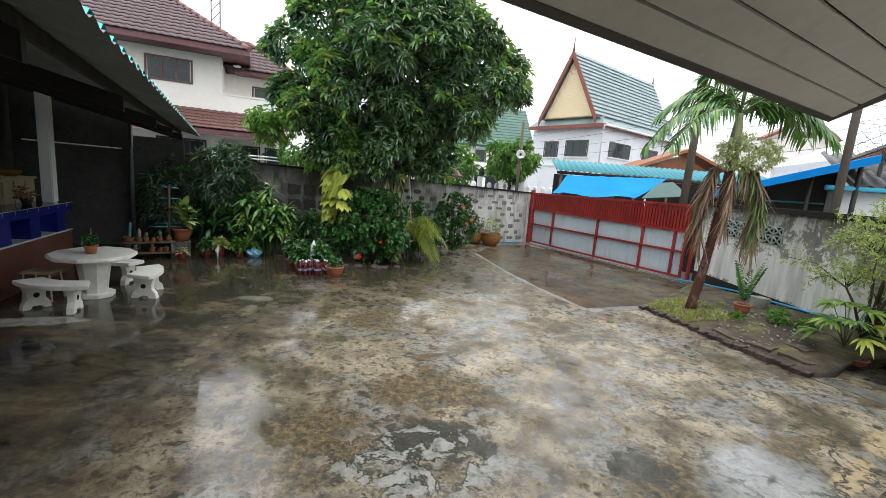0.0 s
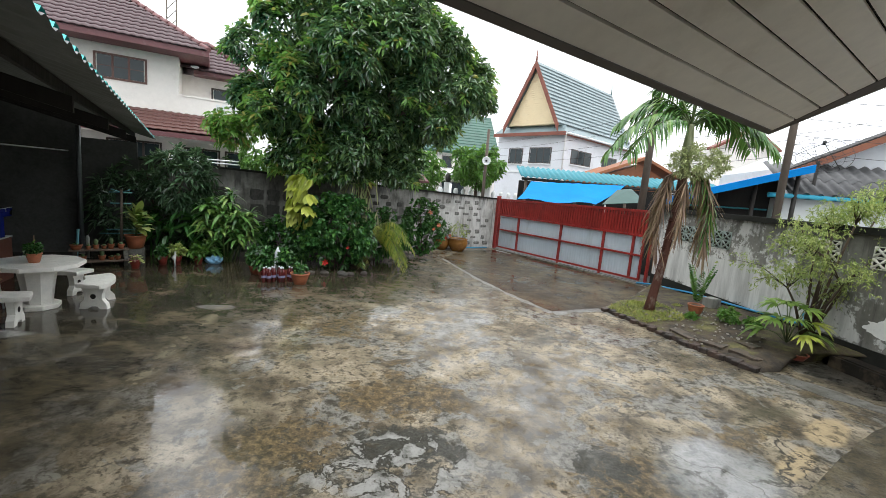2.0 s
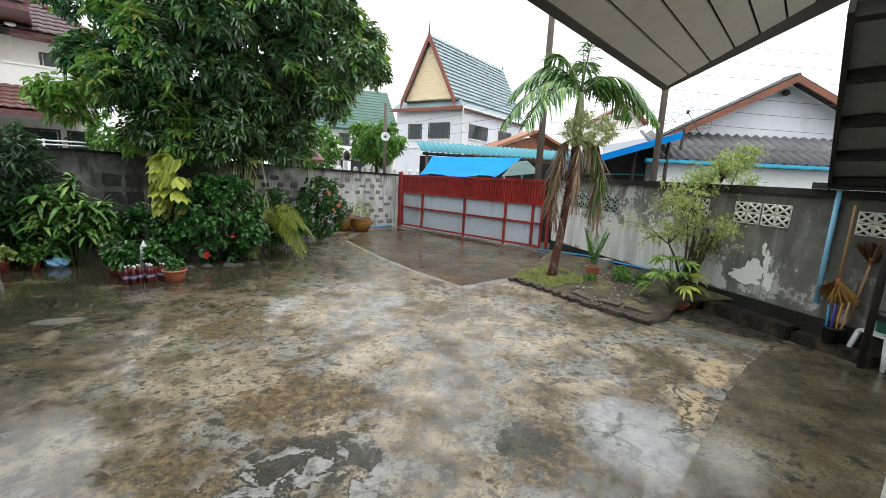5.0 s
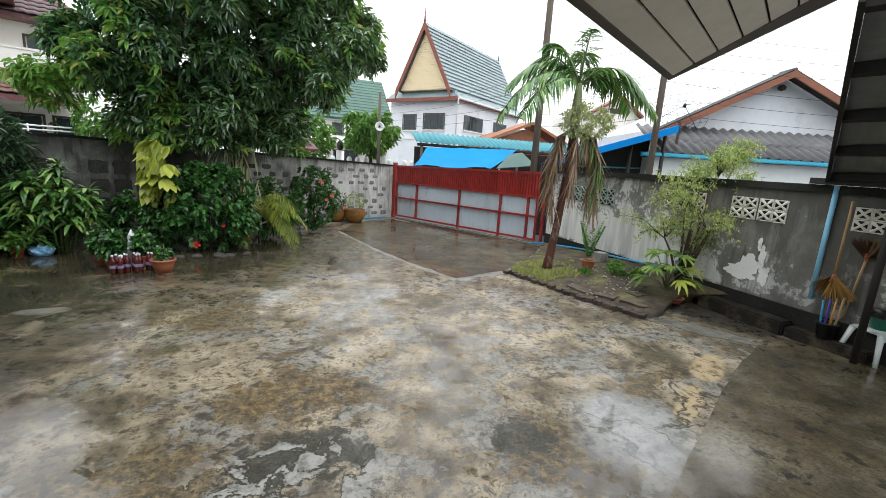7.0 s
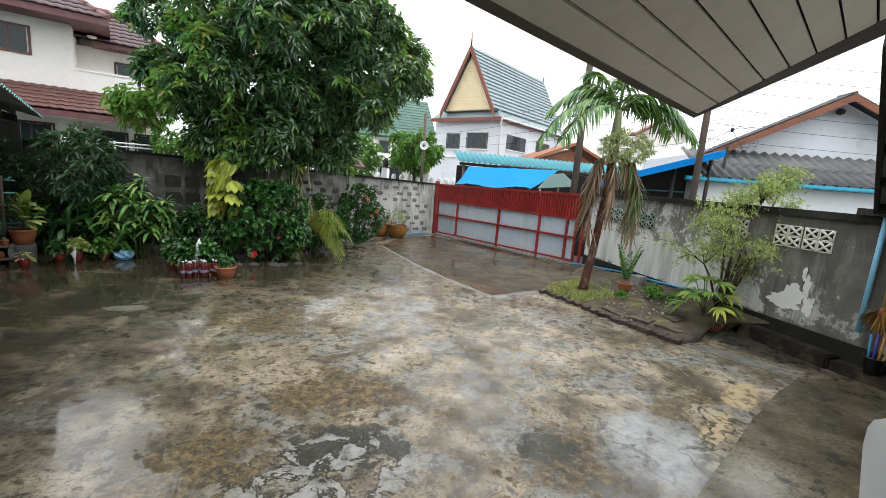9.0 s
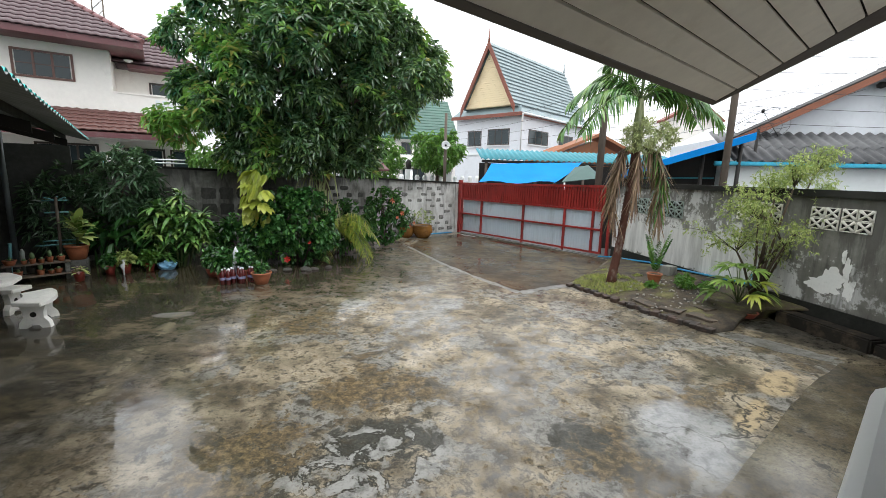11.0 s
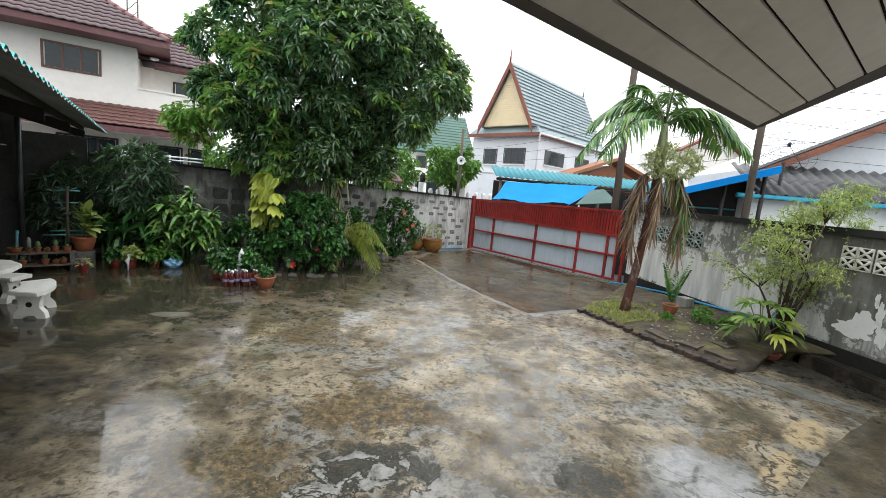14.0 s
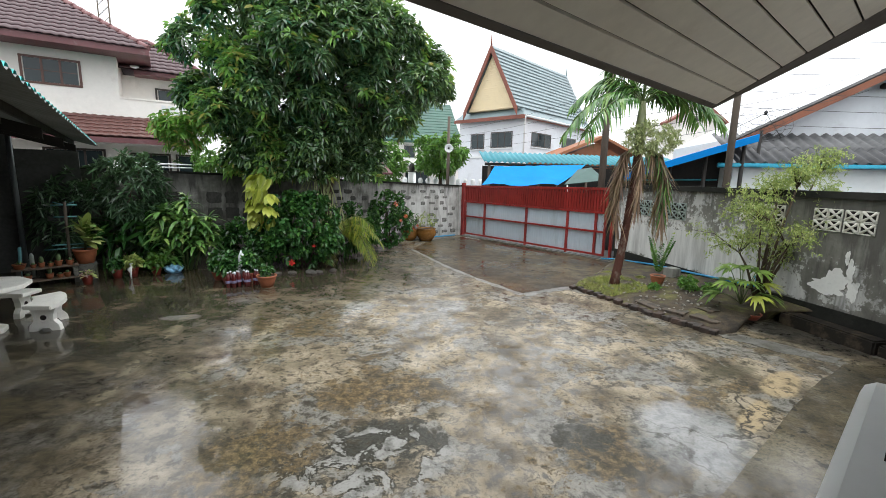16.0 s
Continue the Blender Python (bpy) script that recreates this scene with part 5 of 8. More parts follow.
def window(parent, m, x, z, w, h, material, panes=3, sill=None, y=0.0, grid=0):
    """A framed window set in a wall facing -y: frame with panes, pushed a little into the wall."""
    win = part("window", box(B(), x, y - 0.03, z, x + w, y - 0.004, z + 0.06, m), material, parent)
    for a in ((x, z + 0.06, x + 0.06, z + h), (x + w - 0.06, z + 0.06, x + w, z + h), (x + 0.06, z + h - 0.06, x + w - 0.06, z + h)):
        part("frame", box(B(), a[0], y - 0.03, a[1], a[2], y - 0.004, a[3], m), material, win)
    step = (w - 0.12) / panes
    for k in range(panes):
        xa = x + 0.06 + k * step
        part("pane", box(B(), xa + 0.03, y - 0.016, z + 0.065, xa + step - 0.03, y - 0.012, z + h - 0.065, m), GLASS_M, win)
        if k:
            part("mullion", box(B(), xa - 0.029, y - 0.028, z + 0.061, xa + 0.029, y - 0.004, z + h - 0.061, m), material, win)
        for g in range(grid):
            zz = z + 0.065 + (h - 0.13) * (g + 1) / (grid + 1)
            part("glazing_bar", box(B(), xa + 0.031, y - 0.024, zz - 0.01, xa + step - 0.031, y - 0.017, zz + 0.01, m), material, win)
    if sill:
        part("sill", box(B(), x - 0.06, y - 0.09, z - 0.07, x + w + 0.06, y - 0.004, z - 0.002, m), sill, win)
    return win


def tile_mesh(name, w, l, material):
    """One curved roof tile with thickness, lying along +y up the slope."""
    bm = B()
    n = 6
    rows = []
    for y, lift in ((0.0, 0.022), (l, 0.0)):
        rows.append([bm.verts.new((w * k / n, y, lift + 0.024 * (0.5 - 0.5 * math.cos(2 * math.pi * k / n)))) for k in range(n + 1)])
    low = [bm.verts.new((w * k / n, 0.0, -0.004 + 0.026 * (0.5 - 0.5 * math.cos(2 * math.pi * k / n)))) for k in range(n + 1)]
    for k in range(n):
        bm.faces.new((rows[0][k], rows[0][k + 1], rows[1][k + 1], rows[1][k])).smooth = True
        bm.faces.new((low[k], low[k + 1], rows[0][k + 1], rows[0][k]))
    me = bpy.data.meshes.new(name)
    bm.to_mesh(me)
    bm.free()
    me.materials.append(material)
    return me


def tiled(parent, corner, e, up, nx, ny, me, w, l, inside):
    """Tiles as objects on a slope: from corner along e (level) and up (along the slope)."""
    e, up = Vector(e).normalized(), Vector(up).normalized()
    nrm = e.cross(up).normalized()
    for j in range(ny):
        for i in range(nx):
            if inside((i + 0.5) * w, (j + 0.5) * l):
                ob = new("roof_tile", me)
                ob.parent = parent
                p = Vector(corner) + e * (i * w) + up * (j * l) + nrm * 0.012
                ob.matrix_basis = Matrix(((e.x, up.x, nrm.x, p.x), (e.y, up.y, nrm.y, p.y), (e.z, up.z, nrm.z, p.z), (0, 0, 0, 1)))


def ridge_caps(parent, a, b, r, material, step=0.36):
    a, b = Vector(a), Vector(b)
    n = int((b - a).length / step)
    for k in range(n):
        p, q = a.lerp(b, k / n), a.lerp(b, (k + 1.04) / n)
        part("ridge_cap", tube(B(), [p, q], [r * 1.12, r * 0.95], 8), material, parent)


# two-storey cream house with purple-brown roof
LH = along((-10.5, 13.4), (0.87, 0.49))
house = thing("house", "two-storey cream house with purple-brown tiled roof", "house", at=LH)
part("wall", box(B(), -5.0, 0.0, -0.05, 0.9, 8.0, 5.42), CREAM, house)
part("wing_wall", box(B(), 0.9005, 1.5, -0.05, 3.1, 8.0, 5.15), CREAM, house)
part("ground_floor", box(B(), 0.9005, 0.6, -0.05, 3.1, 1.4995, 3.45), CREAM, house)
window(house, I4, -1.36, 4.36, 1.38, 0.78, FRAME_BROWN, 3, None, 0.0, 1)
window(house, I4, -4.4, 4.36, 1.38, 0.78, FRAME_BROWN, 3, None, 0.0, 1)
# dark frame and pane stand in for an open, shaded recess
window(house, I4, 1.85, 4.10, 0.75, 0.72, FRAME_DARK, 1, None, 1.5)
window(house, I4, -1.1, 1.2, 1.5, 1.35, FRAME_DARK, 3, None, 0.0)
window(house, I4, 1.0, 1.0, 1.15, 1.5, FRAME_DARK, 2, None, 0.6)
window(house, I4, 2.3, 0.9, 0.6, 1.6, FRAME_DARK, 1, None, 0.6)
par = part("parapet", box(B(), 0.9005, 0.0, 3.50, 3.1, 0.12, 4.16), CREAM, house)
part("parapet_cap", box(B(), 0.9005, -0.03, 4.1605, 3.13, 0.15, 4.22), CREAM, par)
for k in range(6):
    part("balustrade_block", box(B(), 2.0 + k * 0.18, -0.02, 3.72, 2.12 + k * 0.18, -0.002, 4.06), WHITE, par)
part("balcony_floor", box(B(), 0.9005, 0.1205, 3.4505, 3.1, 1.4995, 3.499), CREAM, house)
part("ceiling_light", lathe(B(), [(0.13, 0), (0.12, -0.04), (0.05, -0.07)], 16, Matrix.Translation((1.35, 0.5, 5.30))), WHITE, house)
part("corner_post", box(B(), 2.92, 0.42, -0.05, 3.06, 0.58, 2.7), WHITE, house)
# eaves soffit and fascia
part("soffit", box(B(), -5.5, -0.9, 5.40, 1.75, 1.4, 5.45), FASCIA_P, house)
part("fascia", box(B(), -5.5, -0.96, 5.38, 1.80, -0.905, 5.56), FASCIA_P, house)
part("fascia", box(B(), 1.7505, -0.905, 5.38, 1.80, 1.4, 5.56), FASCIA_P, house)
part("fascia", box(B(), 1.3, 0.72, 5.10, 3.6, 0.77, 5.24), FASCIA_P, house)
part("soffit", box(B(), 1.3, 0.7705, 5.12, 3.6, 1.6, 5.15), FASCIA_P, house)
# main hipped roof
bm = B()
v = [bm.verts.new(p) for p in ((-5.6, -0.95, 5.54), (1.8, -0.95, 5.54), (-2.4, 3.3, 8.55), (-5.6, 3.3, 8.55), (1.8, 8.0, 5.54), (-5.6, 8, 5.54))]
for q in ((0, 1, 2, 3), (1, 4, 2), (3, 2, 4, 5), (0, 3, 5), (0, 5, 4, 1)):
    bm.faces.new([v[k] for k in q])
roof1 = part("roof", bm, ROOF_P, house)
tm = tile_mesh("roof_tile", 0.23, 0.27, ROOF_P)
up1 = Vector((0, 4.25, 3.01)).normalized()
tiled(roof1, (-3.55, -1.0, 5.55), (1, 0, 0), up1, 23, 19, tm, 0.23, 0.27, lambda a, b: -3.55 + a < 1.75 - b * 0.806)
ridge_caps(roof1, (1.78, -0.95, 5.60), (-2.4, 3.3, 8.6), 0.085, RIDGE)
ridge_caps(roof1, (-2.4, 3.3, 8.6), (-5.6, 3.3, 8.6), 0.085, RIDGE)
# smaller roof over the balcony
bm = B()
v = [bm.verts.new(p) for p in ((0.2, 0.70, 5.22), (3.62, 0.70, 5.22), (1.75, 2.6, 6.55), (0.2, 2.6, 6.55), (3.62, 7.0, 5.22))]
for q in ((0, 1, 2, 3), (1, 4, 2), (0, 3, 2, 4, 1)):
    bm.faces.new([v[k] for k in q])
roof2 = part("balcony_roof", bm, ROOF_P, house)
tiled(roof2, (0.9, 0.66, 5.23), (1, 0, 0), (0, 1.9, 1.33), 12, 9, tm, 0.23, 0.27, lambda a, b: 0.9 + a < 3.55 - b * 0.80)
ridge_caps(roof2, (3.6, 0.70, 5.27), (1.75, 2.6, 6.6), 0.08, RIDGE)
ridge_caps(roof2, (1.75, 2.6, 6.6), (0.3, 2.6, 6.6), 0.08, RIDGE)
# lean-to roof over the ground floor
bm = B()
slab(bm, [(-5.5, -1.30, 2.86), (2.75, -1.30, 2.86), (2.35, -0.005, 3.55), (-5.5, -0.005, 3.55)], 0.06)
roof3 = part("lower_roof", bm, ROOF_R, house)
tiled(roof3, (-2.2, -1.34, 2.88), (1, 0, 0), (0, 1.295, 0.69), 21, 6, tile_mesh("roof_tile", 0.23, 0.25, ROOF_R), 0.23, 0.25, lambda a, b: True)
part("fascia", box(B(), -5.5, -1.37, 2.70, 2.8, -1.325, 2.845), FASCIA_P, house)
part("soffit", box(B(), -5.5, -1.32, 2.70, 2.7, 0.55, 2.72), CREAM, house)
rail = thing("railing", "white and blue pipe railing behind the block wall", "railing", at=LH)
for z in (2.02, 2.12):
    part("rail", tube(B(), [(0.6, -1.6, z), (3.0, -1.6, z)], 0.022, 8), WHITE, rail)
for x in (0.6, 1.8, 3.0):
    part("post", tube(B(), [(x, -1.6, -0.05), (x, -1.6, 2.16)], 0.022, 8), plain("light_blue_pipe", (0.2, 0.45, 0.7), 0.4) if x == 0.6 else WHITE, rail)

# radio mast far behind
mast = thing("radio_mast", "thin grey lattice radio mast in the distance", "mast", at=(-30.5, 45.0, -0.06))
for dx, dy in ((-0.5, 0), (0.5, 0), (0, 0.8)):
    part("leg", tube(B(), [(dx, dy, 0), (dx, dy, 21.5)], 0.06, 5), POLE, mast)
for k in range(14):
    z = 8 + k * 0.95
    part("brace", tube(B(), [(-0.5, 0, z), (0.5, 0, z + 0.9)], 0.035, 4), POLE, mast)

# white two-storey house with a steep gable
THK, TF, TS = Vector((6.61, 26.85, 0)), Vector((-0.709, 0.705, 0)), Vector((0.737, 0.676, 0))
MF = Matrix(((-TF.x, TS.x, 0, THK.x), (-TF.y, TS.y, 0, THK.y), (0, 0, 1, 0), (0, 0, 0, 1)))  # x to the right along the gable front, y back
thai = thing("gabled_house", "white house with steep grey-green roof and yellow gable", "house", at=MF)
part("wall", box(B(), -5.45, 0, -0.05, 0, 9.6, 5.88), PALE_BLUE, thai)
window(thai, I4, -4.35, 3.9, 1.2, 1.05, FRAME_DARK, 2, WHITE)
window(thai, I4, -2.6, 3.95, 1.75, 1.05, FRAME_DARK, 3, WHITE)
sm = Matrix(((0, -1, 0, 0), (1, 0, 0, 0), (0, 0, 1, 0), (0, 0, 0, 1)))
window(thai, sm, 0.95, 4.05, 2.6, 0.95, FRAME_DARK, 3, WHITE)
window(thai, sm, 5.2, 4.05, 2.2, 0.95, FRAME_DARK, 3, WHITE)
part("skirt_band", box(B(), -5.76, -0.06, 3.3, -0.001, -0.004, 3.42), WHITE, thai)
# apron roof under the gable
bm = B()
slab(bm, [(-5.55, -0.42, 5.92), (0.22, -0.42, 5.92), (-0.1, 0.1, 6.42), (-5.2, 0.1, 6.42)], 0.08)
part("apron_roof", bm, ROOF_G, thai)
part("apron_fascia", box(B(), -5.55, -0.48, 5.70, 0.22, -0.425, 5.93), BRICK_RED, thai)
part("side_fascia", box(B(), 0.225, -0.48, 5.70, 0.28, 10.2, 5.92), BRICK_RED, thai)
part("gutter", tube(B(), [(0.36, -0.4, 5.84), (0.36, 10.2, 5.84)], 0.07, 8), WHITE, thai)
part("downpipe", tube(B(), [(0.34, -0.40, 5.8), (0.1, -0.1, 5.35), (0.1, -0.1, 0)], 0.05, 8), WHITE, thai)
bm = B()
slab(bm, [(0.22, -0.42, 5.92), (0.22, 10.2, 5.92), (-0.45, 10.2, 6.52), (-0.45, 0.1, 6.52)], 0.08)
part("side_apron", bm, ROOF_G, thai)
# gable board wall in strips
GA = (-2.42, 10.42)
gab = part("gable", prism(B(), [(GA[0] - 1.95, 6.42), (GA[0] + 1.95, 6.42), (GA[0], GA[1] - 0.35)], 0, 0.4, Matrix(((1, 0, 0, 0), (0, 0, 1, -0.30), (0, 1, 0, 0), (0, 0, 0, 1)))), YELLOW_BOARD, thai)
for k in range(26):
    z = 6.46 + k * 0.135
    half = 1.95 * (GA[1] - 0.45 - z) / (GA[1] - 0.45 - 6.38)
    if half > 0.1:
        part("gable_board", box(B(), GA[0] - half, -0.325, z, GA[0] + half, -0.302, z + 0.115), YELLOW_BOARD, gab)
# steep roof of stepped courses
for side in (-1, 1):
    foot = (GA[0] + side * 2.1, 6.45)
    bm = B()
    slab(bm, [(GA[0], -0.55, GA[1]), (GA[0], 9.9, GA[1]), (foot[0], 9.9, foot[1]), (foot[0], -0.35, foot[1])], 0.10)
    rf = part("roof", bm, ROOF_G, thai)
    for k in range(15):
        t0, t1 = k / 15, (k + 1) / 15
        xa, za = foot[0] + (GA[0] - foot[0]) * t0, foot[1] + (GA[1] - foot[1]) * t0
        xb, zb = foot[0] + (GA[0] - foot[0]) * t1, foot[1] + (GA[1] - foot[1]) * t1
        bm = B()
        q = [(xa + side * 0.07, -0.55, za + 0.05), (xa + side * 0.07, 9.9, za + 0.05), (xb + side * 0.012, 9.9, zb + 0.02), (xb + side * 0.012, -0.55, zb + 0.02)]
        slab(bm, q, 0.035)
        part("tile_course", bm, ROOF_G, rf)
    bm = B()
    slab(bm, [(GA[0], -0.62, GA[1] + 0.10), (GA[0], -0.54, GA[1] + 0.10), (foot[0] + side * 0.1, -0.54, foot[1] - 0.05), (foot[0] + side * 0.1, -0.62, foot[1] - 0.05)], 0.50)
    part("bargeboard", bm, BRICK_RED, thai)
part("finial", tube(B(), [(GA[0], -0.58, GA[1]), (GA[0], -0.58, GA[1] + 0.3), (GA[0], -0.58, GA[1] + 0.85)], [0.07, 0.05, 0.015], 6), BRICK_RED, thai)
part("finial", tube(B(), [(GA[0], 9.9, GA[1]), (GA[0], 9.9, GA[1] + 0.3), (GA[0], 9.9, GA[1] + 0.75)], [0.07, 0.05, 0.015], 6), ROOF_G, thai)

# green-roofed house farther back
green = thing("house", "cream house with green tiled gable roof", "house", at=along((-1.6, 38.3), (0.98, 0.2)))
part("wall", box(B(), -2.0, 0, -0.05, 5.4, 8, 5.2), CREAM, green)
bm = B()
slab(bm, [(-2.6, -0.8, 5.0), (5.4, -0.8, 5.0), (5.6, 4.2, 9.1), (2.6, 4.2, 9.1)], 0.12)
rf = part("roof", bm, ROOF_GREEN, green)
for k in range(14):
    t0 = k / 14
    bm = B()
    slab(bm, [(-2.6 + 5.2 * t0, -0.84 + 5 * t0, 5.06 + 4.1 * t0), (5.4 + 0.2 * t0, -0.84 + 5 * t0, 5.06 + 4.1 * t0), (5.41 + 0.2 * t0, -0.50 + 5 * t0, 5.31 + 4.1 * t0), (-2.3 + 5.2 * t0, -0.50 + 5 * t0, 5.31 + 4.1 * t0)], 0.05)
    part("tile_course", bm, ROOF_GREEN, rf)
part("gable", prism(B(), [(0, 5.2), (8, 5.2), (4.2, 9.0)], 5.3, 5.4, Matrix(((0, 0, 1, 0), (1, 0, 0, 0), (0, 1, 0, 0), (0, 0, 0, 1)))), CREAM, green)
window(green, I4, 0.2, 3.6, 1.0, 1.05, FRAME_DARK, 2, WHITE)
window(green, I4, 3.0, 3.6, 1.2, 1.05, FRAME_DARK, 2, WHITE)
part("porch_roof", box(B(), -2.4, -1.6, 2.9, 3.4, -0.005, 3.1), WHITE, green)
window(green, I4, 0.3, 1.0, 2.2, 1.4, FRAME_DARK, 3, WHITE)

# white balustrade and gate piers of the street front
bal = thing("balustrade", "white ornamental balustrade with lantern piers", "balustrade", at=along((-1.0, 24.0), (0.99, 0.1)))
part("plinth", box(B(), -1.0, 0, -0.05, 6.0, 0.25, 1.15), WHITE, bal)
for k in range(15):
    x = -0.8 + k * 0.45
    part("baluster", lathe(B(), [(0.10, 1.1505), (0.16, 1.3), (0.11, 1.5), (0.15, 1.7), (0.08, 1.85)], 10, Matrix.Translation((x, 0.12, 0))), WHITE, bal)
for x in (0.3, 2.6, 4.9):
    pr = part("pier", box(B(), x, -0.05, 1.1505, x + 0.4, 0.3, 2.15), WHITE, bal)
    part("lantern", lathe(B(), [(0.10, 2.1505), (0.17, 2.3), (0.17, 2.55), (0.05, 2.7)], 8, Matrix.Translation((x + 0.2, 0.12, 0))), TIMBER, pr)

# far cream house with pink roof edge
far = thing("house", "distant cream house with pink roof edge", "house", at=along((19.8, 32.2), (0.98, 0.05)))
part("wall", prism(B(), [(-0.6, 0), (6.2, 0), (6.2, 5.2), (2.0, 8.0), (-0.6, 6.6)], 0, 6, Matrix(((1, 0, 0, 0), (0, 0, 1, 0), (0, 1, 0, -0.05), (0, 0, 0, 1)))), CREAM, far)
for a, b in (((-1.0, 6.5), (2.0, 8.15)), ((2.0, 8.15), (6.6, 5.1))):
    bm = B()
    slab(bm, [(a[0], -0.5, a[1]), (b[0], -0.5, b[1]), (b[0], 0.3, b[1]), (a[0], 0.3, a[1])], 0.20)
    part("roof", bm, BRICK_RED, far)
window(far, I4, 2.5, 4.4, 1.6, 1.2, WHITE, 2, WHITE)
part("vent", box(B(), 1.2, -0.03, 6.7, 2.6, -0.004, 7.1), FRAME_DARK, far)


# ---- right-hand neighbours: grey-roofed house, blue shed, market roofs, poles ----
def waves(bm, p0, e, up, width, pitch, amp, length, thick=0.012, curl=0.0):
    """A wavy sheet: from p0 along e (width), rising along up (length)."""
    e, up = Vector(e).normalized(), Vector(up).normalized()
    nrm = e.cross(up).normalized()
    k = int(width / pitch) * 6
    prev = None
    for i in range(k + 1):
        h = amp * math.sin(2 * math.pi * i / 6)
        a = Vector(p0) + e * (i * pitch / 6) + nrm * h
        b = a + up * length
        q = [bm.verts.new(v) for v in (a, b, b - nrm * thick, a - nrm * thick)]
        if prev:
            for m, n in ((0, 1), (3, 2)):
                f = bm.faces.new((prev[m], q[m], q[n], prev[n]))
                f.smooth = True
            bm.faces.new((prev[0], prev[3], q[3], q[0]))
        prev = q
    return bm


RH = along((7.25, 8.82), (0.97, -0.24))
rh = thing("house", "low white house with dark corrugated roof and gable", "house", at=RH)
part("wall", box(B(), 0.05, 0.25, -0.05, 9.5, 1.6, 2.30), WHITE, rh)
part("gable_wall", prism(B(), [(0.7, 0), (8.2, 0), (8.2, 2.76), (3.72, 4.80), (3.60, 4.78), (0.7, 3.20)], 0, 5, Matrix(((1, 0, 0, 0), (0, 0, 1, 1.6005), (0, 1, 0, -0.05), (0, 0, 0, 1)))), PALE_BLUE, rh)
low = part("lean_to_roof", box(B(), 0.0, 0.2, 2.30, 9.5, 1.6, 2.33), ASBESTOS, rh)
slope_v = Vector((0, 0.85, 0.42))
for j in range(2):
    bm = waves(B(), Vector((0.0, -0.05, 2.40)) + slope_v * (0.88 * j) + Vector((0, 0, 0.015 * j)), (1, 0, 0), slope_v, 9.4, 0.26, 0.046, 0.95)
    part("roof_sheet", bm, ASBESTOS if j == 0 else OLD_SHEET, low, "" if j == 0 else "pale weathered sheets")
gut = part("gutter", box(B(), -0.2, -0.14, 2.30, 9.5, -0.02, 2.39, bevel=0.02), plain("turquoise_gutter", (0.03, 0.36, 0.52), 0.4, 0, 0.12), rh)
part("gutter_end", tube(B(), [(-0.42, -0.08, 2.34), (-0.2, -0.08, 2.34)], 0.055, 10), plain("turquoise_gutter_end", (0.03, 0.36, 0.52), 0.4), gut)
for a, b in (((0.35, 3.02), (3.68, 4.76)), ((3.68, 4.76), (8.6, 2.45))):
    bm = B()
    slab(bm, [(a[0], 1.05, a[1]), (b[0], 1.05, b[1]), (b[0], 1.58, b[1]), (a[0], 1.58, a[1])], 0.05)
    part("roof", bm, TIMBER, rh)
    bm = B()
    slab(bm, [(a[0], 1.02, a[1] - 0.04), (b[0], 1.02, b[1] - 0.04), (b[0], 1.07, b[1] - 0.04), (a[0], 1.07, a[1] - 0.04)], 0.17)
    part("bargeboard", bm, plain("brown_red_board", (0.24, 0.085, 0.045), 0.6), rh)
part("ridge_cap", tube(B(), [(3.68, 1.03, 4.74), (3.68, 1.58, 4.74)], 0.05, 10), ASBESTOS, rh)
part("gable_lamp", lathe(B(), [(0.05, 0), (0.10, -0.05), (0.09, -0.12), (0.02, -0.15)], 12, Matrix.Translation((3.68, 1.4, 4.42))), TIMBER, rh)

# blue mono-pitch shed with a dark open front
bs = thing("shed", "open dark shed with bright blue metal roof edge", "shed")
a, b = Vector((4.85, 9.55, 2.05)), Vector((7.30, 8.352, 2.976))
back = Vector((0.9, 1.9, 0))
bm = B()
slab(bm, [a, b, b + back, a + back], 0.05)
part("roof", bm, plain("dark_roof_underside", (0.02, 0.022, 0.025), 0.9), bs)
bm = B()
slab(bm, [a + Vector((0, -0.06, 0.03)), b + Vector((0, -0.06, 0.03)), b + Vector((0, 0.0, 0.03)), a + Vector((0, 0.0, 0.03))], 0.16)
part("fascia", bm, BLUE, bs)
# dark sheet added close behind the front to paint the interior's shade
bm = B()
slab(bm, [a + Vector((0.35, 1.3, -0.06)), b + Vector((0.35, 1.3, -0.06)), b + Vector((0.36, 1.38, -0.06)), a + Vector((0.36, 1.38, -0.06))], 3.3)
part("back_wall", bm, TIMBER, bs)
for k in range(4):
    q = a.lerp(b, 0.15 + k * 0.27) + Vector((0.1, 0.3, 0))
    part("post", tube(B(), [(q.x, q.y, -0.05), (q.x, q.y, q.z - 0.05)], 0.045, 8), TIMBER, bs)
for z in (1.75, 1.95):
    part("rail", tube(B(), [(5.3, 10.4, z), (7.3, 9.45, z + 0.05)], 0.02, 6), TEAL, bs)

# street stall with teal roof and blue tarpaulin awning
st = thing("market_stall", "stall with teal corrugated roof beyond the gate", "stall")
bm = waves(B(), (2.55, 16.85, 2.60), (0.995, 0.11, 0), (0.02, 0.96, 0.25), 9.6, 0.24, 0.035, 2.0, 0.02)
part("roof", bm, TEAL, st)
part("eave_beam", tube(B(), [(2.6, 16.95, 2.50), (12.0, 17.95, 2.50)], 0.06, 6), TIMBER, st)
part("back_wall", box(B(), 0, 0, -0.05, 9.0, 0.1, 2.5, along((2.9, 19.5), (0.995, 0.11))), TIMBER, st)
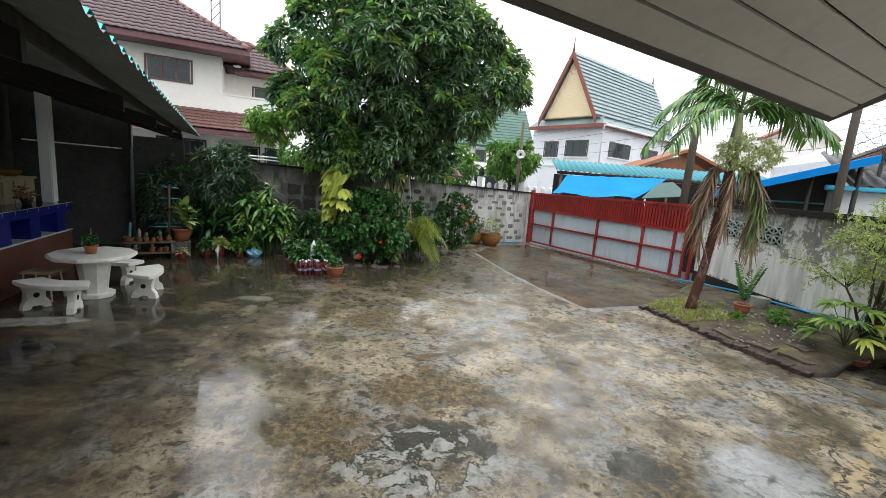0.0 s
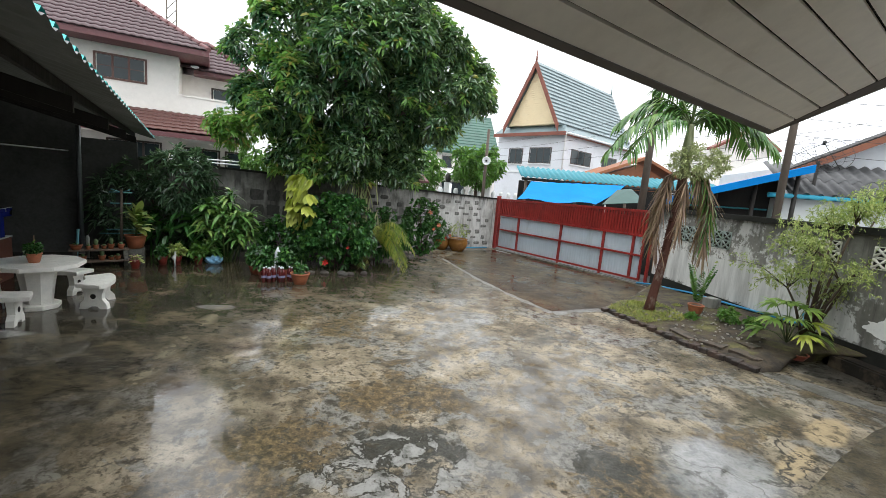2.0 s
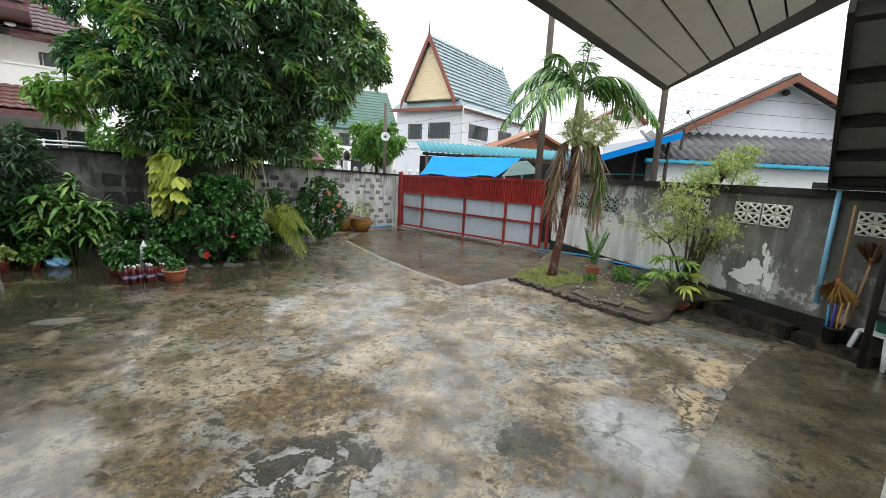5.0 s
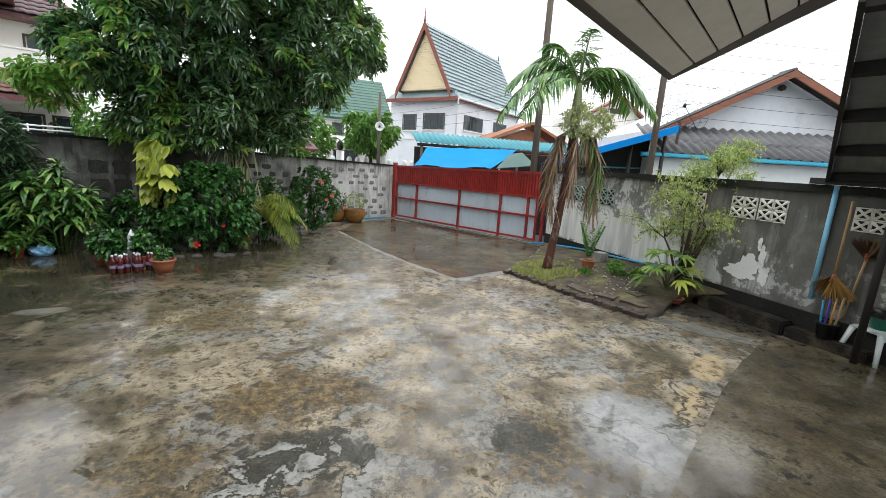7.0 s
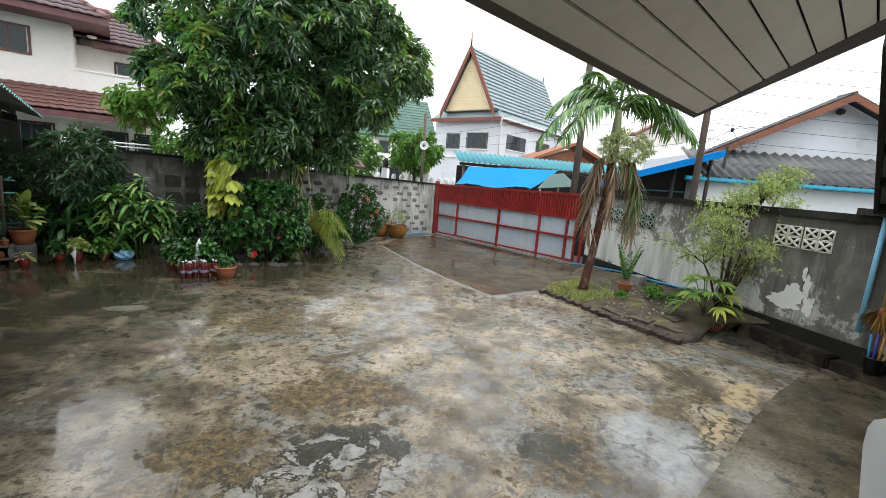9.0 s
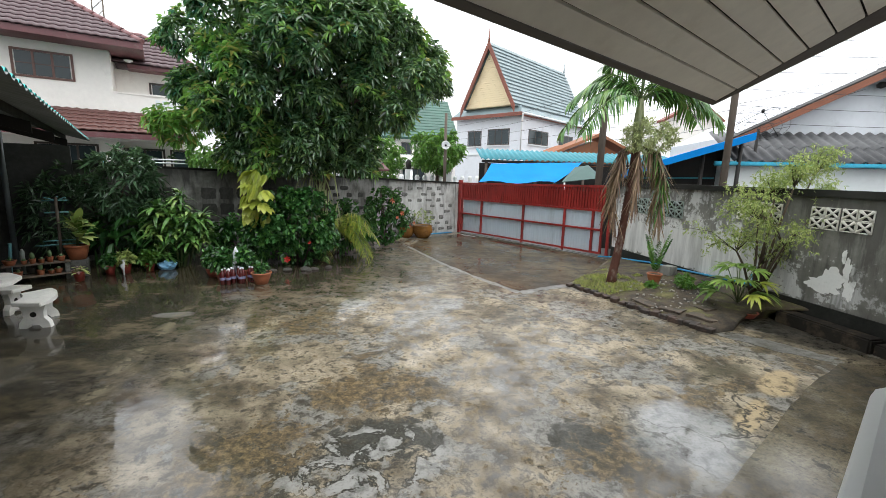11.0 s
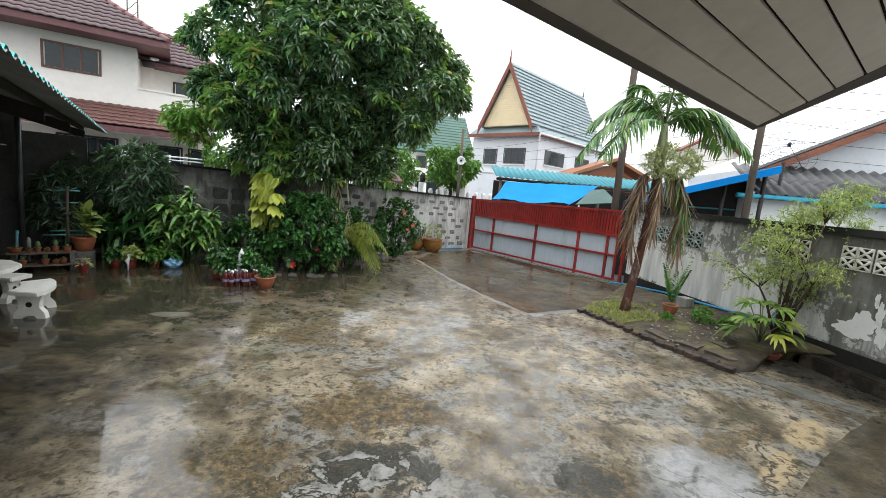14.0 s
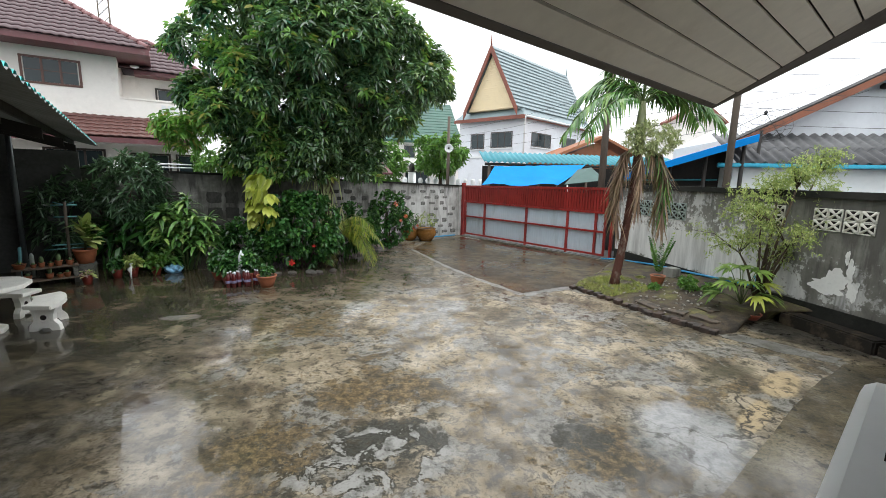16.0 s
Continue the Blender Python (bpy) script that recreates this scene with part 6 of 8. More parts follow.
for k in range(5):
    part("post", tube(B(), [(2.8 + k * 2.2, 17.05 + k * 0.24, -0.05), (2.8 + k * 2.2, 17.05 + k * 0.24, 2.5)], 0.06, 8), POLE, st)
tp = thing("tarpaulin_awning", "bright blue tarpaulin awning stretched over poles", "awning")
bm = B()
n = 14
grid = []
for i in range(n + 1):
    row = []
    for j in range(7):
        u, v = i / n, j / 6
        top = Vector((2.95, 16.7, 2.40)).lerp(Vector((6.9, 17.0, 2.56)), u)
        bot = Vector((2.2, 15.0, 1.66)).lerp(Vector((5.2, 15.3, 1.72)), u)
        p = top.lerp(bot, v)
        p.z += 0.05 * math.sin(u * 9.4) * v - 0.06 * math.sin(v * math.pi) + 0.012 * math.sin(u * 40 + v * 9)
        row.append(bm.verts.new(p))
    grid.append(row)
for i in range(n):
    for j in range(6):
        bm.faces.new((grid[i][j], grid[i + 1][j], grid[i + 1][j + 1], grid[i][j + 1])).smooth = True
part("sheet", bm, BLUE, tp)
for p in ((2.3, 15.05, 1.64), (3.8, 15.2, 1.66), (5.15, 15.3, 1.70)):
    part("pole", tube(B(), [(p[0], p[1], -0.05), p], 0.03, 6), POLE, tp)
tn = thing("canopy", "small faded green canopy beside the awning", "canopy")
bm = B()
slab(bm, [(5.35, 15.0, 1.75), (7.2, 15.6, 1.95), (7.0, 16.6, 2.45), (6.4, 16.5, 2.35)], 0.015)
part("sheet", bm, plain("faded_green_canvas", (0.045, 0.095, 0.085), 0.7, 0, 0.15), tn)
part("pole", tube(B(), [(7.1, 15.7, -0.05), (7.1, 15.7, 2.0)], 0.03, 6), WHITE, tn)
part("pole", tube(B(), [(5.5, 15.1, -0.05), (5.5, 15.1, 1.74)], 0.03, 6), WHITE, tn)
oh = thing("house", "small house with orange roof edge", "house", at=along((6.4, 20.4), (0.99, 0.16)))
part("wall", prism(B(), [(0.6, 0), (4.4, 0), (4.4, 3.1), (2.6, 3.85), (0.6, 3.1)], 0, 4, Matrix(((1, 0, 0, 0), (0, 0, 1, 0), (0, 1, 0, -0.05), (0, 0, 0, 1)))), ORANGE, oh)
for p, q in (((0.0, 3.10), (2.6, 4.15)), ((2.6, 4.15), (4.9, 3.2))):
    bm = B()
    slab(bm, [(p[0], -0.5, p[1]), (q[0], -0.5, q[1]), (q[0], 0.8, q[1]), (p[0], 0.8, p[1])], 0.14)
    part("roof", bm, ORANGE, oh)


def utility_pole(x, y, h, r, arms):
    up = thing("utility_pole", "weathered grey-brown utility pole with cables", "pole", "utility poles", at=(x, y, -0.05))
    part("shaft", tube(B(), [(0, 0, 0), (0, 0, h * 0.5), (0, 0, h)], [r, r * 0.88, r * 0.75], 10), POLE, up)
    for z in arms:
        arm = part("crossarm", box(B(), -0.45, -0.04, z, 0.45, 0.04, z + 0.07), POLE, up)
        for k in (-0.38, -0.13, 0.13, 0.38):
            part("insulator", lathe(B(), [(0.025, 0.0715), (0.035, 0.10), (0.02, 0.14)], 8, Matrix.Translation((k, 0, z))), BRICK_RED, arm)
    return up


utility_pole(4.66, 10.2, 8.2, 0.095, (7.2,))
utility_pole(6.38, 7.9, 8.4, 0.075, (7.6,))
utility_pole(17.5, 7.5, 8.4, 0.12, (7.6,))
CABLE = plain("black_cable", (0.02, 0.02, 0.022), 0.6, 0, 0.1, relief=0)


def cable(a, b, sag, r=0.0045):
    c = thing("cable", "thin black overhead cable", "cable", "overhead cables")
    a, b = Vector(a), Vector(b)
    part("wire", tube(B(), [a.lerp(b, k / 14) - Vector((0, 0, sag * 4 * (k / 14) * (1 - k / 14))) for k in range(15)], r, 5), CABLE, c)


for k in range(6):
    cable((6.4, 7.85, 3.15 + 0.33 * k), (17.5, 7.4, 3.4 + 0.42 * k), 0.12 + 0.05 * (k % 3))
    cable((4.68, 10.15, 2.9 + 0.3 * k), (6.38, 7.95, 3.1 + 0.3 * k), 0.06)
for k in range(4):
    cable((4.66, 10.25, 3.2 + 0.33 * k), (-3.0, 30.0, 3.9 + 0.4 * k), 0.35 + 0.08 * k)
cable((6.4, 7.85, 3.3), (15.0, 11.0, 5.6), 0.25)
cable((6.4, 7.85, 3.5), (15.0, 11.4, 6.3), 0.25)
for k in range(2):
    cable((6.38, 7.9, 7.4 + 0.3 * k), (-12.0, 30.0, 12.5 + 0.8 * k), 0.3, 0.005)

# mesh satellite dish
sdish = thing("satellite_dish", "large black mesh satellite dish on a stand", "satellite dish", at=Matrix.Translation((7.95, 9.05, 3.18)) @ pose(0, 0, 0, 38, -32, 0))
for k in range(4):
    r = 0.15 + 0.14 * k
    bm = tube(B(), [(r * math.cos(2 * math.pi * j / 24), r * math.sin(2 * math.pi * j / 24), 0.55 * r * r) for j in range(25)], 0.0045, 4)
    part("ring", bm, CABLE, sdish)
for k in range(12):
    an = 2 * math.pi * k / 12
    part("rib", tube(B(), [(r * math.cos(an), r * math.sin(an), 0.55 * r * r) for r in (0.02, 0.2, 0.4, 0.57)], 0.004, 4), CABLE, sdish)
for k in range(3):
    an = 2 * math.pi * k / 3 + 0.4
    part("feed_arm", tube(B(), [(0.55 * math.cos(an), 0.55 * math.sin(an), 0.16), (0, 0, 0.52)], 0.007, 4), CABLE, sdish)
part("feed_horn", lathe(B(), [(0.03, 0.48), (0.04, 0.55), (0.02, 0.58)], 8), CABLE, sdish)
dstand = thing("dish_stand", "dark steel stand carrying the dish", "stand")
part("mast", tube(B(), [(7.95, 9.05, -0.05), (7.95, 9.05, 3.18)], 0.035, 8), TIMBER, dstand)

# loudspeaker on a pole beyond the back wall
ls = thing("loudspeaker_pole", "grey pole carrying a horn loudspeaker", "pole", at=(1.32, 20.6, -0.05))
part("shaft", tube(B(), [(0, 0, 0), (0, 0, 4.9)], [0.09, 0.07], 10), POLE, ls)
hs = part("horn", lathe(B(), [(0.05, -0.3), (0.07, -0.15), (0.20, 0.0), (0.21, 0.02), (0.18, 0.02), (0.05, -0.12)], 18, Matrix.Translation((-0.0, -0.22, 3.37)) @ pose(0, 0, 0, 90)), WHITE, ls)
part("driver", lathe(B(), [(0.04, -0.10), (0.05, 0.0), (0.02, 0.02)], 12, Matrix.Translation((-0.0, -0.22, 3.37)) @ pose(0, 0, 0, 90)), TIMBER, hs)


# trees beyond the back wall
def street_tree(x, y, zc, r, h, material, count, L, lab):
    ob = thing("street_tree", lab, "tree", "trees beyond the wall", at=(0, 0, 0))
    part("trunk", tube(B(), [(x, y, -0.05), (x + 0.05, y, zc * 0.6), (x, y, zc + h * 0.2)], [0.12, 0.09, 0.05], 8), BARK, ob)
    C, d = ball(count, (x, y, zc), (r, r, h), 0.35)
    lob = np.array([noise.noise(Vector(c) * 1.3) for c in C])
    C, d = C[lob > -0.22], d[lob > -0.22]
    leaf_part("crown", [clumps(C, d, 16, L, L * 0.36, 0.9, 0.3, 0.35)], material, ob)


BRIGHT = leafy("bright_green_leaf", (0.05, 0.15, 0.025), (0.13, 0.30, 0.05), (0.2, 0.36, 0.07), 0.15, 0.4, 0.3)
street_tree(1.05, 23.2, 3.20, 1.5, 1.15, BRIGHT, 260, 0.28, "rounded bright green tree in the street")
street_tree(-2.1, 19.5, 2.5, 1.5, 1.25, BRIGHT, 230, 0.26, "low bright green tree behind the wall")
street_tree(-6.4, 13.6, 2.35, 1.0, 0.8, BRIGHT, 170, 0.17, "light green tree behind the block wall")
street_tree(-9.5, 15.9, 2.3, 1.2, 1.2, MANGO, 150, 0.22, "dark green tree beside the cream house")
street_tree(-4.5, 13.6, 2.2, 1.3, 0.9, HIBISCUS, 200, 0.18, "dark green shrubby tree behind the wall")
pk = thing("small_roof", "little maroon tiled roof behind the wall", "roof", at=along((-2.9, 17.0), (0.97, 0.24)))
bm = B()
slab(bm, [(-0.1, 0, 2.05), (1.7, 0, 2.05), (1.3, 1.2, 2.65), (0.2, 1.2, 2.65)], 0.08)
part("tiles", bm, plain("maroon_tile", (0.10, 0.035, 0.035), 0.5), pk)
part("post", tube(B(), [(0.8, 0.2, -0.05), (0.8, 0.2, 2.04)], 0.06, 8), WHITE, pk)
part("post", tube(B(), [(2.7, 0.2, -0.05), (2.7, 0.2, 2.04)], 0.06, 8), WHITE, pk)


# ---- the bed and the right-hand wall ----
bm = B()
kerb = [(4.50, 8.78), (3.96, 8.0), (3.44, 7.36), (2.95, 6.85), (2.54, 6.36), (2.83, 5.77), (3.04, 5.16), (3.2, 4.77), (3.36, 4.46), (3.62, 4.06), (3.95, 4.14), (4.35, 4.50), (4.95, 4.70)]
nu, nv = 72, 26


def lerp_line(pts, t):
    k = min(int(t * (len(pts) - 1)), len(pts) - 2)
    w = t * (len(pts) - 1) - k
    return pts[k][0] * (1 - w) + pts[k + 1][0] * w, pts[k][1] * (1 - w) + pts[k + 1][1] * w


rows = []
for i in range(nu + 1):
    t = i / nu
    ex, ey = lerp_line(kerb, t)
    wy = 8.80 - 4.60 * t
    wx = 4.60 + 0.126 * (9.0 - wy) - 0.004
    row = []
    for j in range(nv + 1):
        v = j / nv
        x, y = ex + (wx - ex) * v, ey + (wy - ey) * v
        rise = 0.025 + 0.05 * min(1, v * 6) + (0.02 + 0.18 * min(1, t * 1.6)) * v
        z = rise + 0.03 * noise.noise(Vector((x * 2.6, y * 2.6, 0))) * min(1, v * 8) + 0.014 * noise.noise(Vector((x * 9, y * 9, 3)))
        row.append(bm.verts.new((x, y, -0.01 if j == 0 else z)))
    rows.append(row)
for i in range(nu):
    for j in range(nv):
        bm.faces.new((rows[i][j], rows[i + 1][j], rows[i + 1][j + 1], rows[i][j + 1])).smooth = True


def bed_z(x, y):
    wx = 4.60 + 0.126 * (9.0 - y)
    t = max(0.0, min(1.0, (8.8 - y) / 4.6))
    ex = np.interp(y, [p[1] for p in kerb[9::-1]], [p[0] for p in kerb[9::-1]])
    v = max(0.0, min(1.0, (x - ex) / max(0.1, wx - ex)))
    return 0.025 + 0.05 * min(1, v * 6) + (0.02 + 0.18 * min(1, t * 1.6)) * v


SOIL, st_, sp_ = shader("mossy_soil")
v_ = coords(st_)
c_ = ramp(st_, noisy(st_, v_, 3.0, 8, 0.7), [(0.38, (0.024, 0.019, 0.013)), (0.5, (0.085, 0.060, 0.035)), (0.57, (0.11, 0.105, 0.032)), (0.66, (0.22, 0.20, 0.07))])
st_.links.new(blend(st_, calc(st_, "MULTIPLY", noisy(st_, v_, 40, 5), 0.6), c_, (0.03, 0.025, 0.018)), sp_.inputs["Base Color"])
sp_.inputs["Roughness"].default_value = 0.8
bump(st_, sp_, noisy(st_, v_, 25, 8, 0.7), 0.7, 0.02)
tagged(part("garden_bed", bm, SOIL), "raised bed of damp mossy soil along the wall", "garden bed", kind="structure")

# grass tufts on the bed
m = 6500
gx, gy = rng.uniform(2.55, 4.7, m * 4), rng.uniform(4.6, 7.3, m * 4)
dens = np.array([noise.noise(Vector((a * 1.4, b * 1.4, 5.0))) for a, b in zip(gx, gy)])
left_edge = np.interp(gy, [p[1] for p in kerb[9::-1]], [p[0] for p in kerb[9::-1]]) + 0.06
want = (gx > left_edge) & (gx < 4.60 + 0.126 * (9 - gy) - 0.1) & (dens > -0.08 + 0.5 * (gx > 3.7) + 0.3 * (gy < 5.2)) & ~((gy > 6.36) & (gx < 2.54 + (gy - 6.36) * 0.9 + 0.05))
gx, gy = gx[want][:m], gy[want][:m]
P = np.stack([gx, gy, [bed_z(a, b) - 0.01 for a, b in zip(gx, gy)]], 1)
D = unit(rng.normal(0, 0.5, (len(gx), 3)) + (0, 0, 1.0))
GRASS = leafy("short_grass", (0.14, 0.19, 0.03), (0.38, 0.42, 0.09), (0.50, 0.42, 0.15), 0.2, 0.5, 0.25)
ob = leaf_part("grass", [strap_arrays(P, D, rng.uniform(0.04, 0.10, len(gx)), np.full(len(gx), 0.008), rng.uniform(0.2, 0.8, len(gx)), 2)], GRASS)
tagged(ob, "short yellow-green grass on the damp bed", "grass", kind="stuff")

# broken edging bricks
EDGE = plain("dark_wet_brick", (0.055, 0.033, 0.024), 0.6, 0, 0.5, 7, 0.8, dirt=(0.016, 0.013, 0.010), dirt_at=(0.45, 0.58))
edge = thing("bed_edging", "broken row of dark wet bricks edging the bed", "edging")
line = kerb[4:10]
for k in range(26):
    x, y = lerp_line(line, (k + 0.5) / 26)
    x2, y2 = lerp_line(line, min(1, (k + 1) / 26))
    dx, dy = x2 - x, y2 - y
    w = 0.055 + 0.02 * rng.random()
    mm = along((x, y, 0), (dx, dy)) @ pose(0.01 * rng.normal(), 0.02 * rng.normal(), 0, 3 * rng.normal(), 3 * rng.normal(), 6 * rng.normal())
    bm = box(B(), -0.052, -0.02, -0.02, 0.052, w + 0.03, 0.045 + 0.025 * rng.random(), mm)
    for vtx in bm.verts:
        vtx.co += Vector((rng.normal(0, 0.006), rng.normal(0, 0.006), rng.normal(0, 0.004)))
    bmesh.ops.bevel(bm, geom=bm.edges[:], offset=0.008, segments=1, affect="EDGES")
    part("brick", bm, EDGE, edge)
SLAB_M = plain("worn_brown_slab", (0.095, 0.070, 0.048), 0.6, 0, 0.5, 7, 0.8, dirt=(0.028, 0.024, 0.018), dirt_at=(0.46, 0.56))
for k, (x, y, w, l, rz) in enumerate(((3.30, 5.15, 0.20, 0.40, 18), (3.50, 4.76, 0.24, 0.34, 31), (3.72, 4.40, 0.20, 0.36, 38), (3.92, 4.70, 0.2, 0.34, 12))):
    ob = thing("paving_slab", "broken worn brown slab lying in the bed", "slab", "slabs in the bed", at=Matrix.Translation((x, y, bed_z(x, y) - 0.006)) @ pose(0, 0, 0, 3 * (-1) ** k, -2, rz))
    out = [(w * 0.5 * math.copysign(abs(math.cos(q)) ** 0.25, math.cos(q)) * rng.uniform(0.75, 1.1), l * 0.5 * math.copysign(abs(math.sin(q)) ** 0.25, math.sin(q)) * rng.uniform(0.8, 1.15)) for q in np.linspace(0.2, 6.2, 13)]
    bm = prism(B(), out, -0.03, 0.008)
    bmesh.ops.bevel(bm, geom=[e for e in bm.edges if e.calc_length() > 0.02], offset=0.005, segments=1, affect="EDGES")
    part("slab", bm, SLAB_M, ob)
PEBBLE = plain("grey_pebble", (0.28, 0.26, 0.23), 0.6, 0, 0.4, 20, 0.3)
bm = B()
for k in range(150):
    x, y = rng.uniform(3.0, 4.3), rng.uniform(4.7, 6.2)
    if x > np.interp(y, [p[1] for p in kerb[9::-1]], [p[0] for p in kerb[9::-1]]) + 0.1:
        r = rng.uniform(0.008, 0.024)
        bmesh.ops.create_icosphere(bm, subdivisions=1, radius=r, matrix=Matrix.Translation((x, y, bed_z(x, y) + r * 0.2)) @ Matrix.Diagonal((1, 0.8, 0.6, 1)))
tagged(part("gravel", bm, PEBBLE), "scattered small grey stones on the soil", "stones", kind="stuff")

# coping, plinth and drips of the right wall
bm = B()
box(bm, 0.0, -0.05, 1.755, 13, 0.16, 1.845, RW)
tagged(part("coping_right", bm, COPING), "black weathered concrete coping on the wall", "coping", kind="structure")
bm = B()
box(bm, 0.0, -0.018, -0.05, 13, -0.001, 0.30, RW)
box(bm, 4.1, -0.05, -0.05, 13, -0.0185, 0.33, RW)
tagged(part("plinth_right", bm, COPING), "black damp plinth at the foot of the wall", "plinth", kind="structure")
bm = B()
box(bm, 4.45, -0.28, -0.05, 5.60, -0.0505, 0.17, RW, bevel=0.02)
box(bm, 5.602, -0.24, -0.05, 6.4, -0.0505, 0.13, RW, bevel=0.02)
tagged(part("ledge_right", bm, plain("mossy_brown_ledge", (0.060, 0.046, 0.031), 0.8, 0, 0.5, 4, 0.7, dirt=(0.010, 0.009, 0.008), dirt_at=(0.40, 0.52))), "low stained brick ledge along the wall", "ledge", kind="structure")

VENTB = plain("pale_vent_block", (0.66, 0.64, 0.57), 0.75, 0, 0.2, 6, 0.3, dirt=(0.12, 0.12, 0.10))
VENTG = plain("green_painted_block", (0.30, 0.36, 0.33), 0.75, 0, 0.2, 6, 0.3, dirt=(0.10, 0.11, 0.10))


def vent_block(x, z, w, h, material, lit):
    """A pierced block: a square frame, a cross of two bars and a ring, over a flat plate whose colour paints the
    hollow's shade or brightness.
    """
    vb = thing("vent_block", "pierced concrete ventilation block with petal pattern", "vent block", "ventilation blocks", at=RW @ Matrix.Translation((x, -0.003, z)))
    t = 0.013
    for a in ((0, 0, w, t), (0, h - t, w, h), (0, t, t, h - t), (w - t, t, w, h - t)):
        part("rim", box(B(), a[0], -0.014, a[1], a[2], 0.0, a[3]), material, vb)
    # flat plate on the wall, its dark colour standing for the shaded opening
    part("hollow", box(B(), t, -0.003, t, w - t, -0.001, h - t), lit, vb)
    for sx in (0, 1):
        a, b = ((t, t), (w - t, h - t)) if sx else ((t, h - t), (w - t, t))
        part("bar", tube(B(), [(a[0], -0.007, a[1]), ((a[0] + b[0]) / 2, -0.007, (a[1] + b[1]) / 2), (b[0], -0.007, b[1])], [0.022, 0.010, 0.022], 6), material, vb)
    part("hub", lathe(B(), [(0.020, 0.0), (0.022, 0.010), (0.010, 0.013)], 10, Matrix.Translation((w / 2, -0.004, h / 2)) @ pose(0, 0, 0, 90)), material, vb)


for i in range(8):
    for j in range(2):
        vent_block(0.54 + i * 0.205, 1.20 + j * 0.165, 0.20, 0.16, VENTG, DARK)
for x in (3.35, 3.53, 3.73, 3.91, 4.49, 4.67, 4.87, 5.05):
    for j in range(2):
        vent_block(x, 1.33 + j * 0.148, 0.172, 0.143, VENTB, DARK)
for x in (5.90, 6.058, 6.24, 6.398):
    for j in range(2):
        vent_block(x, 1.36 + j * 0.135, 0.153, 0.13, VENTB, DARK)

# patches of white paint left on the plaster
FLAKE = plain("old_white_paint", (0.74, 0.74, 0.71), 0.7, 0, 0.08, 6, 0.3, dirt=(0.45, 0.45, 0.42), dirt_at=(0.55, 0.7))


def flake(cx, cz, rx, rz, seed, n=40):
    """A ragged patch of paint a hair proud of the wall, with drips below."""
    bm = B()
    pts = []
    for k in range(n):
        a = 2 * math.pi * k / n
        r = 1 + 0.55 * noise.noise(Vector((math.cos(a) * 1.6 + seed, math.sin(a) * 1.6, seed))) + 0.25 * noise.noise(Vector((math.cos(a) * 6 + seed, math.sin(a) * 6, seed)))
        pts.append((cx + rx * r * math.cos(a), cz + rz * r * math.sin(a)))
    f = [bm.verts.new(RW @ Vector((x, -0.0022, z))) for x, z in pts]
    c = bm.verts.new(RW @ Vector((cx, -0.0024, cz)))
    for k in range(n):
        bm.faces.new((c, f[k], f[(k + 1) % n]))
    return part("paint_flake", bm, FLAKE, right_wall)


for cx, cz, rx, rz, sd in ((4.78, 0.60, 0.20, 0.10, 1.0), (4.88, 0.72, 0.13, 0.16, 2.0), (5.04, 0.84, 0.045, 0.16, 2.7), (5.10, 0.62, 0.07, 0.12, 3.4), (4.98, 1.02, 0.03, 0.08, 4.1)):
    flake(cx, cz, rx, rz, sd)

# blue water pipe along the wall foot
PIPE = plain("sky_blue_pipe", (0.03, 0.30, 0.58), 0.35, 0, 0.1, relief=0.03)
wp = thing("water_pipe", "sky-blue plastic water pipe along the wall foot", "pipe")
pts = [(4.30, 9.05, 0.03), (4.55, 8.95, 0.05), (4.74, 7.6, 0.20), (4.86, 6.5, 0.27), (4.97, 5.6, 0.33), (5.03, 5.0, 0.37)]
part("run", tube(B(), pts, 0.018, 8), PIPE, wp)
part("riser", tube(B(), [(5.0, 5.15, 0.35), (5.0, 5.15, 0.50)], 0.018, 8), PIPE, wp)
part("elbow", tube(B(), [(5.0, 5.15, 0.49), (5.0, 5.15, 0.52), (4.94, 5.12, 0.52)], 0.022, 8), PIPE, wp)
wp2 = thing("water_pipe", "short blue plastic pipe at the foot of the back wall", "pipe")
part("run", tube(B(), [(1.05, 12.95, 0.04), (0.5, 12.55, 0.04), (0.0, 12.25, 0.04)], 0.02, 8), PIPE, wp2)
dp = thing("downpipe", "pale blue plastic downpipe on the wall", "pipe")
part("tube", tube(B(), [RW @ Vector((5.70, -0.05, 0.50)), RW @ Vector((5.70, -0.05, 1.84))], 0.027, 10), plain("pale_blue_pipe", (0.22, 0.50, 0.70), 0.35, 0, 0.08, relief=0.02), dp)

# lean-to over the alley
al = [Vector((2.77, 1.71, 3.02)), Vector((5.30, 3.46, 1.95)), Vector((5.90, -1.2, 1.98)), Vector((4.9, -1.4, 3.02))]
bm = B()
slab(bm, al, 0.03)
tagged(part("roof_alley", bm, ROOF_UNDER), "dark corrugated lean-to roof over the alley", "roof", kind="structure")
for k in range(5):
    t0 = 0.02 + 0.23 * k
    a, b = al[0].lerp(al[1], t0), al[3].lerp(al[2], t0)
    pu = thing("purlin", "dark timber purlin under the lean-to roof", "purlin", "alley purlins")
    bm = B()
    dn = (al[1] - al[0]).normalized() * 0.06
    slab(bm, [a - Vector((0, 0, 0.032)), b - Vector((0, 0, 0.032)), b + dn - Vector((0, 0, 0.032)), a + dn - Vector((0, 0, 0.032))], 0.08)
    part("beam", bm, TIMBER, pu)
vg = thing("verge_board", "dark board along the lean-to roof edge", "board")
bm = B()
